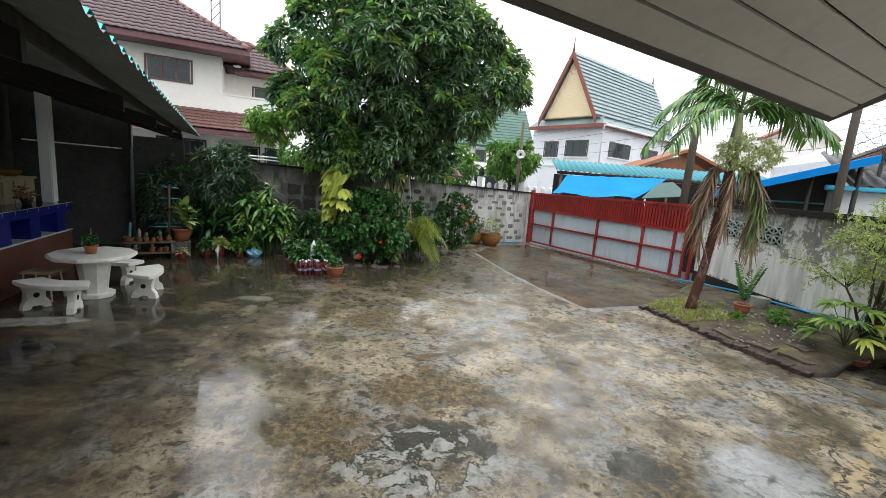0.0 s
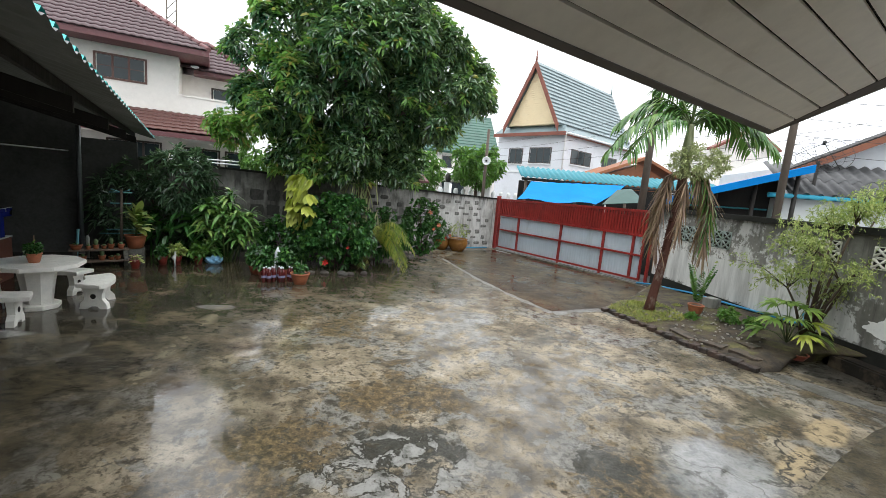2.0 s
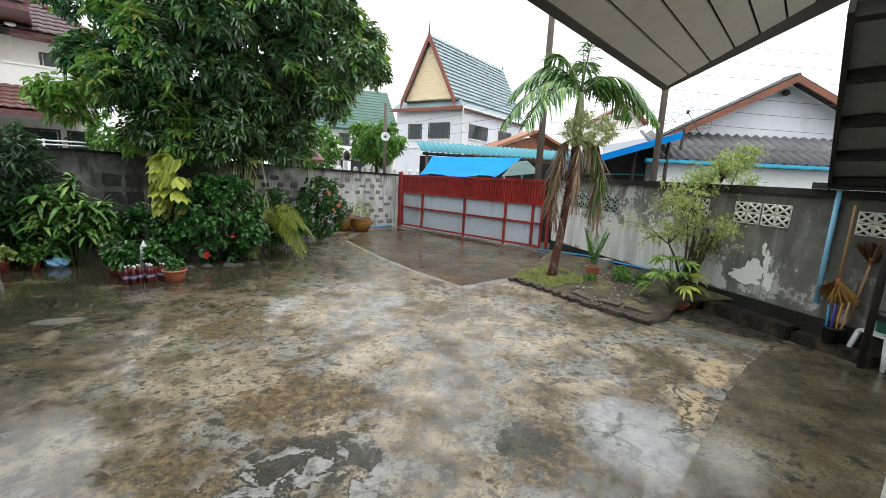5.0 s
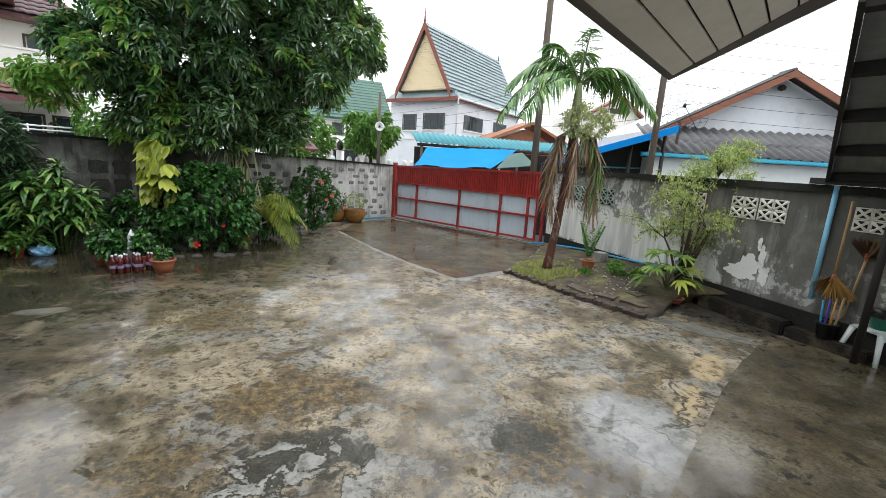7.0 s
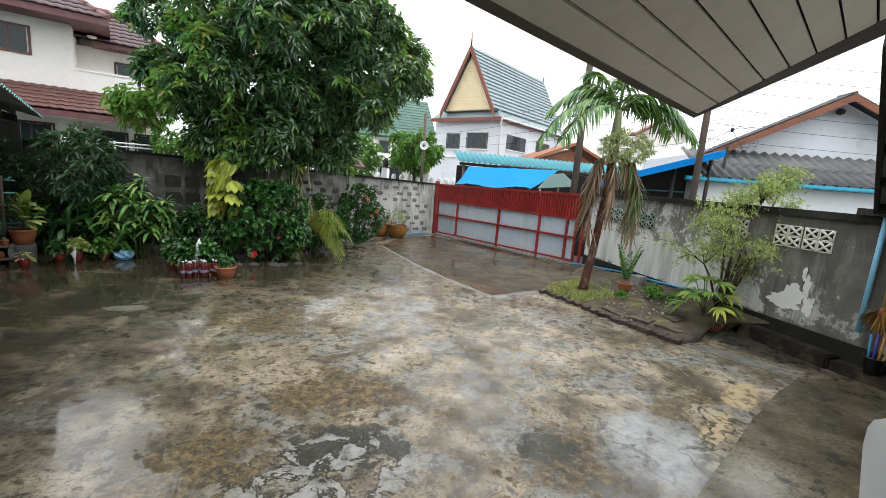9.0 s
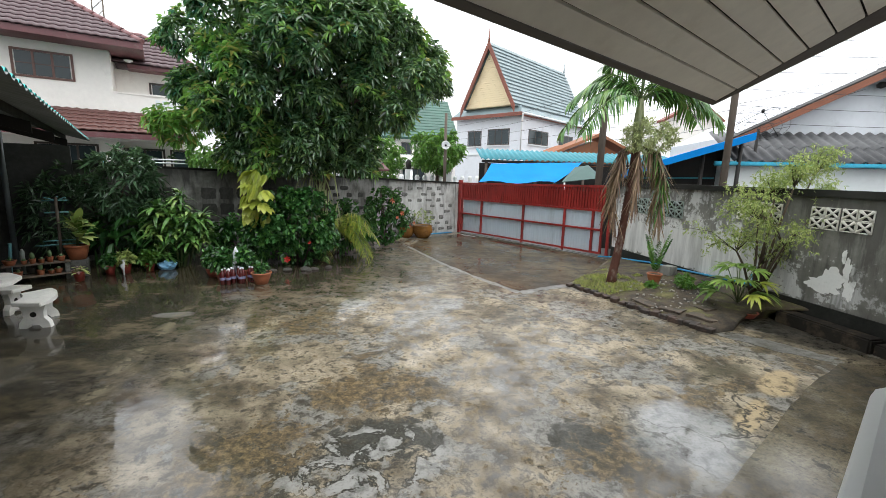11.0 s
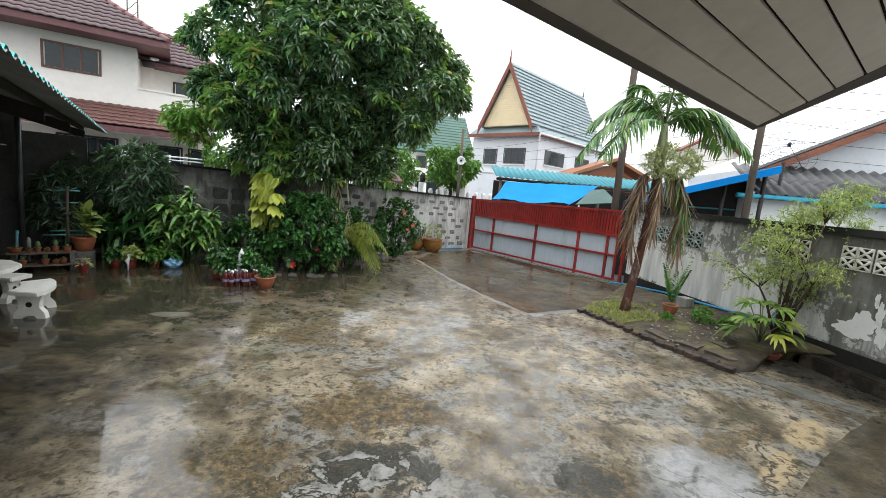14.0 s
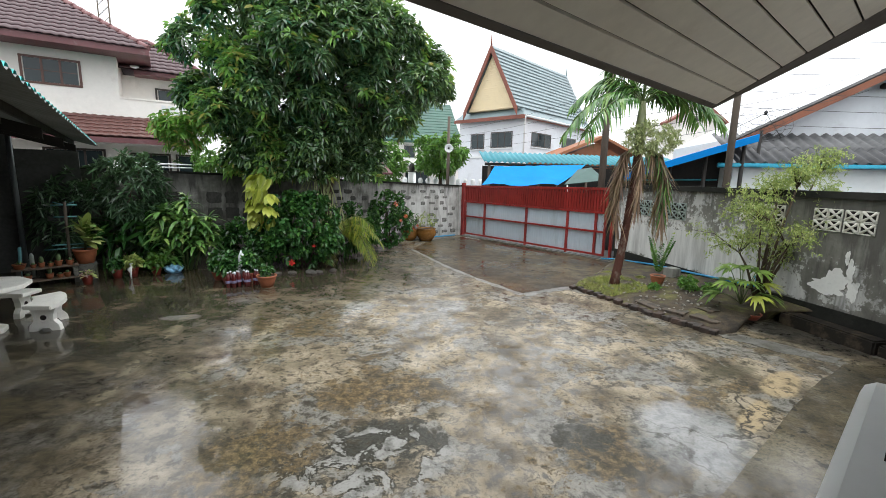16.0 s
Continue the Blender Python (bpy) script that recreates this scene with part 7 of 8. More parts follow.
slab(bm, [al[0] + Vector((-0.02, 0.03, 0.02)), al[1] + Vector((-0.02, 0.03, 0.02)), al[1] + Vector((0.0, 0.002, 0.02)), al[0] + Vector((0.0, 0.002, 0.02))], 0.14)
part("board", bm, TIMBER, vg)
wb = thing("eave_beam", "dark beam on top of the wall under the roof", "beam")
part("beam", box(B(), 5.45, -0.12, 1.847, 10, -0.005, 1.92, RW), TIMBER, wb)
ap = thing("roof_post", "black steel post of the lean-to roof", "post", at=(5.08, 2.66, 0))
part("tube", tube(B(), [(0, 0, 0), (0, 0, 1.99)], 0.035, 12), TIMBER, ap)
part("base_plate", box(B(), -0.06, -0.06, 0, 0.06, 0.06, 0.008), TIMBER, ap)

# brooms, bucket, chair and bin in the alley
BAMBOO = plain("bamboo_handle", (0.38, 0.24, 0.11), 0.6, 0, 0.2, 8, 0.1)


def grass_broom(m, lab, head):
    br = thing("broom", lab, "broom", "brooms in the alley", at=m)
    part("handle", tube(B(), [(0, 0, 0.0), (0, 0, 0.75)], 0.012, 8), BAMBOO, br)
    k = 190
    a = rng.uniform(-1, 1, k)
    D = unit(np.stack([a * 1.0, rng.normal(0, 0.07, k), np.full(k, -0.8)], 1))
    P = np.stack([a * 0.02, rng.normal(0, 0.01, k), np.full(k, 0.03)], 1)
    leaf_part("bristle_head", [strap_arrays(P, D, rng.uniform(0.20, 0.26, k), np.full(k, 0.016), np.zeros(k), 2)], head, br)
    part("binding", tube(B(), [(0, 0, -0.02), (0, 0, 0.06)], [0.03, 0.016], 8), TERRACOTTA, br)


grass_broom(RW @ Matrix.Translation((5.93, -0.16, 0.80)) @ pose(0, 0, 0, 8, 4, 0) @ Matrix.Scale(1.2, 4) , "yellow grass broom with wide flat head", leafy("straw_yellow", (0.30, 0.15, 0.03), (0.46, 0.26, 0.07), None, 0, 0.8, 0.1))
grass_broom(RW @ Matrix.Translation((6.12, -0.05, 1.12)) @ pose(0, 0, 0, 0, 186, 0), "brown grass broom hanging head up on the wall", leafy("straw_brown", (0.12, 0.06, 0.035), (0.22, 0.12, 0.07), None, 0, 0.8, 0.1))
bk = thing("bucket", "black plastic bucket holding broom handles", "bucket", at=RW @ Matrix.Translation((5.98, -0.17, 0.13)))
part("body", lathe(B(), [(0.075, 0), (0.10, 0.17), (0.104, 0.17), (0.104, 0.185), (0.094, 0.185), (0.07, 0.01)], 18), plain("black_plastic", (0.012, 0.012, 0.014), 0.4), bk)
for k, (col, dx) in enumerate((((0.03, 0.25, 0.45), -0.06), ((0.05, 0.04, 0.30), -0.02), ((0.45, 0.22, 0.05), 0.02), ((0.38, 0.24, 0.11), 0.06))):
    hd = thing("mop_stick", "coloured wooden stick standing in the bucket", "stick", "handles in the bucket", at=RW @ Matrix.Translation((5.98 + dx, -0.17, 0.145)))
    part("rod", tube(B(), [(0, 0, 0), (dx * 0.5, 0.01, 0.40 + 0.03 * k)], 0.012, 8), plain("handle_%s" % ("teal", "navy", "orange", "tan")[k], col, 0.4), hd)
CH_W = plain("white_plastic", (0.68, 0.72, 0.72), 0.35, 0, 0.05, 4, 0.02)
pc = thing("plastic_stool", "white plastic stool with splayed legs", "stool", at=Matrix.Translation((5.42, 2.72, 0)) @ pose(0, 0, 0, 0, 0, -6))
part("seat", box(B(), -0.16, -0.16, 0.33, 0.16, 0.16, 0.36, bevel=0.012), CH_W, pc)
for sx in (-1, 1):
    for sy in (-1, 1):
        part("leg", tube(B(), [(sx * 0.20, sy * 0.20, 0), (sx * 0.14, sy * 0.14, 0.335)], [0.022, 0.032], 6), CH_W, pc)
    part("apron", box(B(), -0.145, sx * 0.145 - 0.006, 0.27, 0.145, sx * 0.145 + 0.006, 0.3295), CH_W, pc)
bn = thing("waste_bin", "green plastic bin with black liner on the stool", "bin", at=(5.44, 2.72, 0.3615))
part("body", lathe(B(), [(0.085, 0), (0.115, 0.20), (0.122, 0.20), (0.122, 0.22), (0.108, 0.22), (0.08, 0.012)], 20), plain("green_plastic", (0.012, 0.16, 0.10), 0.35), bn)
part("liner", lathe(B(), [(0.124, 0.13), (0.129, 0.18), (0.127, 0.228), (0.105, 0.228)], 20), plain("black_bin_bag", (0.01, 0.01, 0.01), 0.3), bn)

# own house: window and ledge beside the camera
wd = thing("window_1", "open dark aluminium window with thick white sill", "window", kind="structure", at=HW)
bm = B()
prof = [(-0.0505, 1.36), (-0.125, 1.36), (-0.140, 1.375), (-0.146, 1.40), (-0.146, 1.44), (-0.140, 1.46), (-0.122, 1.473), (-0.0505, 1.478)]
ends = [[bm.verts.new((x, y, z)) for y, z in prof] for x in (1.74, 4.6)]
for k in range(len(prof)):
    n_ = (k + 1) % len(prof)
    bm.faces.new((ends[0][k], ends[0][n_], ends[1][n_], ends[1][k])).smooth = 1 < k < 6
bm.faces.new(ends[0][::-1])
bm.faces.new(ends[1])
bmesh.ops.recalc_face_normals(bm, faces=bm.faces)
part("window_sill", bm, WHITE, wd, "thick rounded white sill")
part("sill_inside", box(B(), 2.151, -0.0495, 1.361, 4.349, 0.10, 1.40), WHITE, wd)
sash = part("sash", box(B(), 1.76, -0.086, 1.480, 2.145, -0.0515, 1.53), DARK, wd, "dark aluminium sash slid aside")
part("stile", box(B(), 1.76, -0.086, 1.5305, 1.80, -0.0515, 2.58), DARK, sash)
part("stile", box(B(), 2.105, -0.086, 1.5305, 2.145, -0.0515, 2.58), DARK, sash)
part("top_rail", box(B(), 1.76, -0.086, 2.5805, 2.145, -0.0515, 2.62), DARK, sash)
part("pane", box(B(), 1.8005, -0.072, 1.5305, 2.1045, -0.066, 2.58), GLASS_M, sash)
part("window_frame", box(B(), 2.152, -0.04, 1.4005, 2.19, 0.06, 2.619), DARK, wd)
part("window_frame", box(B(), 4.31, -0.04, 1.4005, 4.348, 0.06, 2.619), DARK, wd)
part("window_frame", box(B(), 2.1905, -0.04, 2.58, 4.3095, 0.06, 2.619), DARK, wd)


# ---- floor details ----

def patch(name, pts, z, thick, material, lab, wobble=0.05, n=8, parent=None):
    """A thin irregular layer on the floor from a rough outline."""
    out = []
    for k, (x, y) in enumerate(pts):
        x2, y2 = pts[(k + 1) % len(pts)]
        for j in range(n):
            t = j / n
            px, py = x + (x2 - x) * t, y + (y2 - y) * t
            out.append((px + wobble * noise.noise(Vector((px * 4.1, py * 4.1, 1.0))) + wobble * 0.5 * noise.noise(Vector((px * 13, py * 13, 2.0))),
                        py + wobble * noise.noise(Vector((px * 4.1, py * 4.1, 7.0))) + wobble * 0.5 * noise.noise(Vector((px * 13, py * 13, 9.0)))))
    bm = prism(B(), out, z - thick, z)
    bmesh.ops.triangulate(bm, faces=[f for f in bm.faces if len(f.verts) > 4])
    ob = part(name, bm, material, parent)
    return tagged(ob, lab, "floor", kind="structure") if parent is None else ob


patch("porch_slab", [(4.40, 3.16), (5.38, 3.0), (5.9, -3), (-3, -3), (-3.2, -2.05), (1.86, 1.48), (3.50, 2.64)], 0.012, 0.03, PORCH, "smooth dark grey wet concrete apron of the house", 0.02)
patch("cement_patch", [(3.62, 4.0), (3.95, 4.05), (4.30, 3.62), (4.55, 3.25), (4.35, 3.2), (3.95, 3.55)], 0.006, 0.01, PALE_CEMENT, "pale washed-out cement beside the bed", 0.07)
patch("drive_slab", [(-0.33, 10.25), (0.43, 8.13), (0.99, 6.93), (1.57, 5.92), (2.50, 6.42), (3.44, 7.40), (4.42, 8.78), (1.45, 12.95), (0.2, 12.0)], 0.004, 0.008, DRIVE, "smoother darker concrete of the drive by the gate", 0.02, 4)
for k, pts in enumerate(([(-0.33, 10.25), (0.43, 8.13), (0.99, 6.93), (1.57, 5.88)], [(1.57, 5.88), (2.0, 6.14), (2.54, 6.38)])):
    bm = B()
    n = 40
    prev = None
    for j in range(n + 1):
        x, y = lerp_line(pts, j / n)
        x2, y2 = lerp_line(pts, min(1, j / n + 0.01))
        w = 0.055 + 0.05 * noise.noise(Vector((x * 5, y * 5, k))) + (0.03 if k else 0)
        dx, dy = (x2 - x, y2 - y) if j < n else (pts[-1][0] - pts[-2][0], pts[-1][1] - pts[-2][1])
        l = math.hypot(dx, dy)
        nx, ny = -dy / l * w, dx / l * w
        q = [bm.verts.new((x + nx, y + ny, 0.001)), bm.verts.new((x, y, 0.012)), bm.verts.new((x - nx, y - ny, 0.001))]
        if prev:
            bm.faces.new((prev[0], q[0], q[1], prev[1])).smooth = True
            bm.faces.new((prev[1], q[1], q[2], prev[2])).smooth = True
        prev = q
    part("mortar_joint", bm, PALE_CEMENT, yard)
# ---- stone table set ----
def octo(r, z, n=12, rot=0.13):
    return [(r * math.cos(2 * math.pi * k / n + rot), r * math.sin(2 * math.pi * k / n + rot)) for k in range(n)]


TCX, TCY = -5.23, 4.12
tb = thing("stone_table", "worn white terrazzo garden table on a pedestal", "table", at=(TCX, TCY, 0))
bm = prism(B(), octo(0.47, 0, 10), 0.53, 0.58)
bmesh.ops.bevel(bm, geom=bm.edges[:], offset=0.008, segments=2, affect="EDGES")
part("tabletop", bm, STONE, tb)
bm = B()
rings = []
for r, z in ((0.135, 0.06), (0.165, 0.30), (0.20, 0.529)):
    rings.append([bm.verts.new((x, y, z)) for x, y in octo(r, z, 8)])
for a, b in zip(rings, rings[1:]):
    for k in range(8):
        bm.faces.new((a[k], a[(k + 1) % 8], b[(k + 1) % 8], b[k]))
bm.faces.new(rings[0][::-1])
bm.faces.new(rings[-1])
part("pedestal", bm, STONE, tb)
bm = prism(B(), octo(0.215, 0, 8), 0, 0.06)
bmesh.ops.bevel(bm, geom=bm.edges[:], offset=0.008, segments=1, affect="EDGES")
part("base", bm, STONE, tb)


def stone_bench(angle, half, r0, r1, lab):
    bn = thing("stone_bench", lab, "bench", "benches round the table", at=Matrix.Translation((TCX, TCY, 0)) @ pose(0, 0, 0, 0, 0, angle))
    n = 7
    an = [radians(-half + 2 * half * k / n) for k in range(n + 1)]
    out = [(r1 * math.cos(a), r1 * math.sin(a)) for a in an] + [(r0 * math.cos(a), r0 * math.sin(a)) for a in an[::-1]]
    bm = prism(B(), out, 0.285, 0.335)
    bmesh.ops.bevel(bm, geom=[e for e in bm.edges if e.calc_length() > 0.03], offset=0.007, segments=2, affect="EDGES")
    part("seat", bm, STONE, bn)
    for s in (-1, 1):
        a = radians(s * half * 0.62)
        rm = (r0 + r1) / 2
        m = along((rm * math.cos(a), rm * math.sin(a), 0), (math.cos(a), math.sin(a)))
        w = (r1 - r0) * 0.5
        prof = [(-w, 0), (-w * 0.45, 0), (-w * 0.30, 0.035), (w * 0.30, 0.035), (w * 0.45, 0), (w, 0), (w * 0.92, 0.07), (w * 0.62, 0.13), (w * 0.66, 0.20), (w * 0.85, 0.2845), (-w * 0.85, 0.2845), (-w * 0.66, 0.20), (-w * 0.62, 0.13), (-w * 0.92, 0.07)]
        bm = prism(B(), prof, -0.035, 0.035, m @ Matrix(((1, 0, 0, 0), (0, 0, 1, 0), (0, 1, 0, 0), (0, 0, 0, 1))))
        leg = part("leg", bm, STONE, bn)
        # solid dark plug painting the shade of a round hole through the leg
        bm = lathe(B(), [(0.032, -0.037), (0.032, 0.037)], 12, m @ Matrix.Translation((0, 0, 0.165)) @ pose(0, 0, 0, 90))
        part("hole", bm, DARK, leg)
    return bn


stone_bench(-84, 34, 0.50, 0.78, "curved white terrazzo bench beside the stone table")
stone_bench(31, 30, 0.45, 0.76, "curved white terrazzo bench with a chipped edge")
stone_bench(118, 30, 0.52, 0.80, "curved white terrazzo bench behind the table")
so = thing("stool", "small stool with pale wooden seat and metal legs", "stool", at=Matrix.Translation((-5.62, 3.80, 0)) @ pose(0, 0, 0, 0, 0, 20))
part("seat", box(B(), -0.16, -0.14, 0.35, 0.16, 0.14, 0.375, bevel=0.01), OLD_WOOD, so)
for sx in (-1, 1):
    for sy in (-1, 1):
        part("leg", tube(B(), [(sx * 0.15, sy * 0.13, 0), (sx * 0.13, sy * 0.11, 0.35)], 0.010, 8), CH_W, so)
    part("stretcher", tube(B(), [(sx * 0.14, -0.12, 0.14), (sx * 0.14, 0.12, 0.14)], 0.007, 6), CH_W, so)

# ---- pots and potted plants ----
GLAZED = plain("brown_glazed_pot", (0.26, 0.12, 0.03), 0.22, 0, 0.35, 5, 0.1, dirt=(0.08, 0.04, 0.015))
RED_POT = plain("dark_red_plastic_pot", (0.20, 0.03, 0.02), 0.4, 0, 0.2)


def pot(name, label, x, y, z, r, h, material, category="plant pot", rim=True, base=0.68):
    ob = thing(name, label, category, at=(x, y, z))
    pr = [(r * base, 0), (r * (base + 0.72 * (1 - base)), h * 0.62), (r * 0.96, h * 0.84), (r, h * 0.86), (r * 1.05, h * 0.90), (r * 1.05, h), (r * 0.92, h), (r * 0.90, h * 0.9)] if rim else [(r * base, 0), (r * 0.98, h * 0.45), (r * 1.03, h * 0.7), (r * 0.93, h * 0.9), (r * 1.0, h), (r * 0.90, h), (r * 0.86, h * 0.9)]
    part("pot", lathe(B(), pr, 24), material, ob)
    part("soil", lathe(B(), [(r * 0.89, h * 0.86), (r * 0.889, h * 0.90), (r * 0.3, h * 0.92)], 20), EARTH, ob)
    return ob


def rosette(ob, z, n, L, W, el, droop, material, name="foliage", centre=(0, 0), segs=4):
    a = rng.uniform(0, 6.283, n)
    e = rng.uniform(el[0], el[1], n)
    D = np.stack([np.cos(a) * np.cos(e), np.sin(a) * np.cos(e), np.sin(e)], 1)
    P = np.tile((centre[0], centre[1], z), (n, 1)) + rng.normal(0, 0.012, (n, 3))
    return leaf_part(name, [strap_arrays(P, D, rng.uniform(0.75, 1.15, n) * L, rng.uniform(0.8, 1.2, n) * W, rng.uniform(0.3, 1.0, n) * droop, segs)], material, ob)


def bushy(ob, z, r, n, L, W, material, per=6, name="foliage", h=None):
    C, d = ball(n, (0, 0, z), (r, r, h or r * 0.8), 0.25)
    return leaf_part(name, [clumps(C, d, per, L, W, 0.8, 0.25, 0.1)], material, ob)


p = pot("potted_plant", "terracotta pot with leafy herb on the table", TCX + 0.03, TCY - 0.06, 0.5805, 0.075, 0.115, TERRACOTTA, "potted plant")
bushy(p, 0.17, 0.075, 60, 0.05, 0.022, HIBISCUS, 6)
part("stake", tube(B(), [(0.01, 0, 0.1), (0.012, 0, 0.33)], 0.004, 5), BAMBOO, p)

blk = thing("concrete_block", "dark concrete block carrying a plant pot", "block", at=Matrix.Translation((-6.03, 6.82, 0)) @ pose(0, 0, 0, 0, 0, 30))
part("body", box(B(), -0.13, -0.13, 0, 0.13, 0.13, 0.285, bevel=0.008), BLOCK, blk)
p = pot("potted_plant", "pale variegated dumb cane in a terracotta pot", -6.03, 6.82, 0.2855, 0.17, 0.25, TERRACOTTA, "potted plant")
part("stem", tube(B(), [(0, 0, 0.16), (0.05, 0, 0.64)], [0.02, 0.014], 7), STEM, p)
m = 34
a, e = rng.uniform(0, 6.283, m), rng.uniform(0.2, 1.4, m)
P = np.stack([np.full(m, 0.05), np.zeros(m), rng.uniform(0.34, 0.66, m)], 1)
D = np.stack([np.cos(a) * np.cos(e), np.sin(a) * np.cos(e), np.sin(e)], 1)
leaf_part("foliage", [strap_arrays(P, D, rng.uniform(0.26, 0.38, m), rng.uniform(0.11, 0.15, m), rng.uniform(0.15, 0.6, m), 6)], PALE, p)
p = pot("potted_plant", "pale-leaved plant in a red pot", -5.73, 6.40, 0, 0.085, 0.165, RED_POT, "potted plant")
rosette(p, 0.16, 22, 0.17, 0.06, (0.0, 1.2), 0.6, PALE)
bushy(p, 0.18, 0.08, 12, 0.04, 0.03, leafy("pink_bract", (0.35, 0.2, 0.2), (0.5, 0.35, 0.33), None, 0, 0.5, 0.2), 4)

# plank shelf with small cactus pots
sh = thing("plank_shelf", "low two-tier plank shelf crowded with small pots", "shelf", at=along((-6.62, 6.10, 0), (0.74, 0.67)))
for z in (0.085, 0.285):
    part("plank", box(B(), -0.02, -0.10, z, 0.80, 0.12, z + 0.022, bevel=0.004), plain("grey_plank", (0.16, 0.12, 0.09), 0.75, 0, 0.3, 6, 0.4, (0.2, 1, 1)) if z < 0.1 else bpy.data.materials["grey_plank"], sh)
for x in (0.03, 0.72):
    for z0, z1 in ((0, 0.0845), (0.1075, 0.2845)):
        part("support", box(B(), x, -0.07, z0, x + 0.06, 0.09, z1), BLOCK, sh)
SHM = along((-6.62, 6.10, 0), (0.74, 0.67))
CACTUS = plain("cactus_green", (0.10, 0.17, 0.07), 0.6, 0, 0.3, 20, 0.4)
for i, (u, z, r, h, kind) in enumerate(((0.08, 0.3075, 0.085, 0.085, 0), (0.24, 0.3075, 0.04, 0.06, 1), (0.34, 0.3075, 0.045, 0.08, 2), (0.45, 0.3075, 0.04, 0.06, 1), (0.55, 0.3075, 0.05, 0.09, 2), (0.69, 0.3075, 0.055, 0.085, 1), (0.16, 0.1075, 0.055, 0.085, 1), (0.42, 0.1075, 0.055, 0.09, 2), (0.55, 0.1075, 0.045, 0.06, 1), (0.64, 0.1075, 0.05, 0.08, 1))):
    w = SHM @ Vector((u, -0.02, z))
    p = pot("cactus_pot", "small terracotta pot with cactus on the shelf" if kind != 1 else "small terracotta pot on the plank shelf", w.x, w.y, w.z, r, h, TERRACOTTA, "potted plant")
    if kind == 0:
        rosette(p, h, 16, 0.08, 0.015, (0.3, 1.3), 0.3, DRACAENA)
    elif kind == 2:
        part("cactus", lathe(B(), [(0.02, h * 0.85), (0.032, h * 1.2), (0.034, h * 1.7), (0.022, h * 2.1), (0.006, h * 2.25)], 10), CACTUS, p)
    else:
        part("cactus", lathe(B(), [(0.015, h * 0.85), (0.028, h * 1.05), (0.026, h * 1.3), (0.008, h * 1.45)], 10), CACTUS, p)

# turquoise pipe rack with a grey post
RACK = plain("faded_turquoise_pipe", (0.10, 0.28, 0.30), 0.5, 0, 0.2)
rk = thing("drying_rack", "faded turquoise pipe rack behind the pots", "rack")
for q in (((-6.25, 6.75, 0), (-6.2, 6.72, 1.36)), ((-6.75, 6.35, 0), (-6.72, 6.38, 0.62))):
    part("upright", tube(B(), q, 0.022, 8), RACK if q[1][2] < 1 else POLE, rk)
for z, u in ((0.55, 1.0), (1.30, 0.55), (1.10, 0.5), (0.62, 0.7)):
    part("bar", tube(B(), [(-6.22 - 0.25 * u, 6.74 - 0.2 * u, z), (-6.22 + 0.22 * u, 6.74 + 0.2 * u, z)], 0.012, 6), RACK, rk)
for k in range(3):
    part("arm", tube(B(), [(-6.21, 6.73, 1.3), (-6.21 + 0.16 * math.cos(k * 2.1), 6.73 + 0.16 * math.sin(k * 2.1), 1.36)], 0.010, 6), RACK, rk)
for k, (x, y, h) in enumerate(((-6.60, 6.42, 0.52), (-6.12, 6.86, 0.50))):
    p = pot("cactus_pot", "tall grey cactus in a small dark pot", x, y, 0, 0.07, 0.12, TIMBER, "potted plant")
    part("cactus", tube(B(), [(0, 0, 0.1), (0.01, 0, h - 0.05), (0.01, 0, h)], [0.03, 0.032, 0.012], 9), plain("grey_cactus_%s" % "ab"[k], (0.25, 0.28, 0.25), 0.7, 0, 0.3, 20, 0.4), p)

# low pots along the bed under the corn plant
for x, y, r, mt, lab in ((-5.06, 7.16, 0.15, BRIGHT, "round-leaved green plant in a dark red pot"), (-5.36, 6.98, 0.12, PALE, "green plant in a small dark red pot"), (-5.55, 6.85, 0.09, HIBISCUS, "dark small plant in a red pot")):
    p = pot("potted_plant", lab, x, y, 0, 0.085, 0.17, RED_POT, "potted plant")
    bushy(p, 0.28, r * 1.1, 70, 0.085, 0.065, mt, 3)
hb = thing("heron_ornament", "small white heron garden ornament", "ornament", at=(-5.30, 6.82, 0))
part("figure", tube(B(), [(0, 0, 0), (0.0, 0, 0.10), (-0.02, 0, 0.17), (0.015, 0, 0.22), (0.0, 0, 0.27), (0.05, 0, 0.275)], [0.012, 0.014, 0.04, 0.018, 0.016, 0.004], 8), WHITE, hb)
bag = thing("plastic_bag", "crumpled light blue plastic bag on the floor", "bag", at=(-4.83, 7.32, 0))
bm = B()
bmesh.ops.create_icosphere(bm, subdivisions=3, radius=0.13)
for vtx in bm.verts:
    vtx.co = Vector((vtx.co.x * 1.25, vtx.co.y, max(0.0, vtx.co.z * 0.75 + 0.075))) * (1 + 0.35 * noise.noise(vtx.co * 14))
part("film", bm, plain("light_blue_film", (0.20, 0.42, 0.62), 0.25, 0, 0.15), bag)

# group with the bottles and the orange pot
p = pot("potted_plant", "wide orange clay pot with small leafy shoot", -2.77, 6.34, 0, 0.16, 0.20, TERRACOTTA, "potted plant", base=0.62)
bushy(p, 0.27, 0.10, 60, 0.06, 0.045, HIBISCUS, 4, h=0.10)
part("stem", tube(B(), [(0, 0, 0.17), (0.01, 0.02, 0.42)], 0.006, 5), STEM, p)
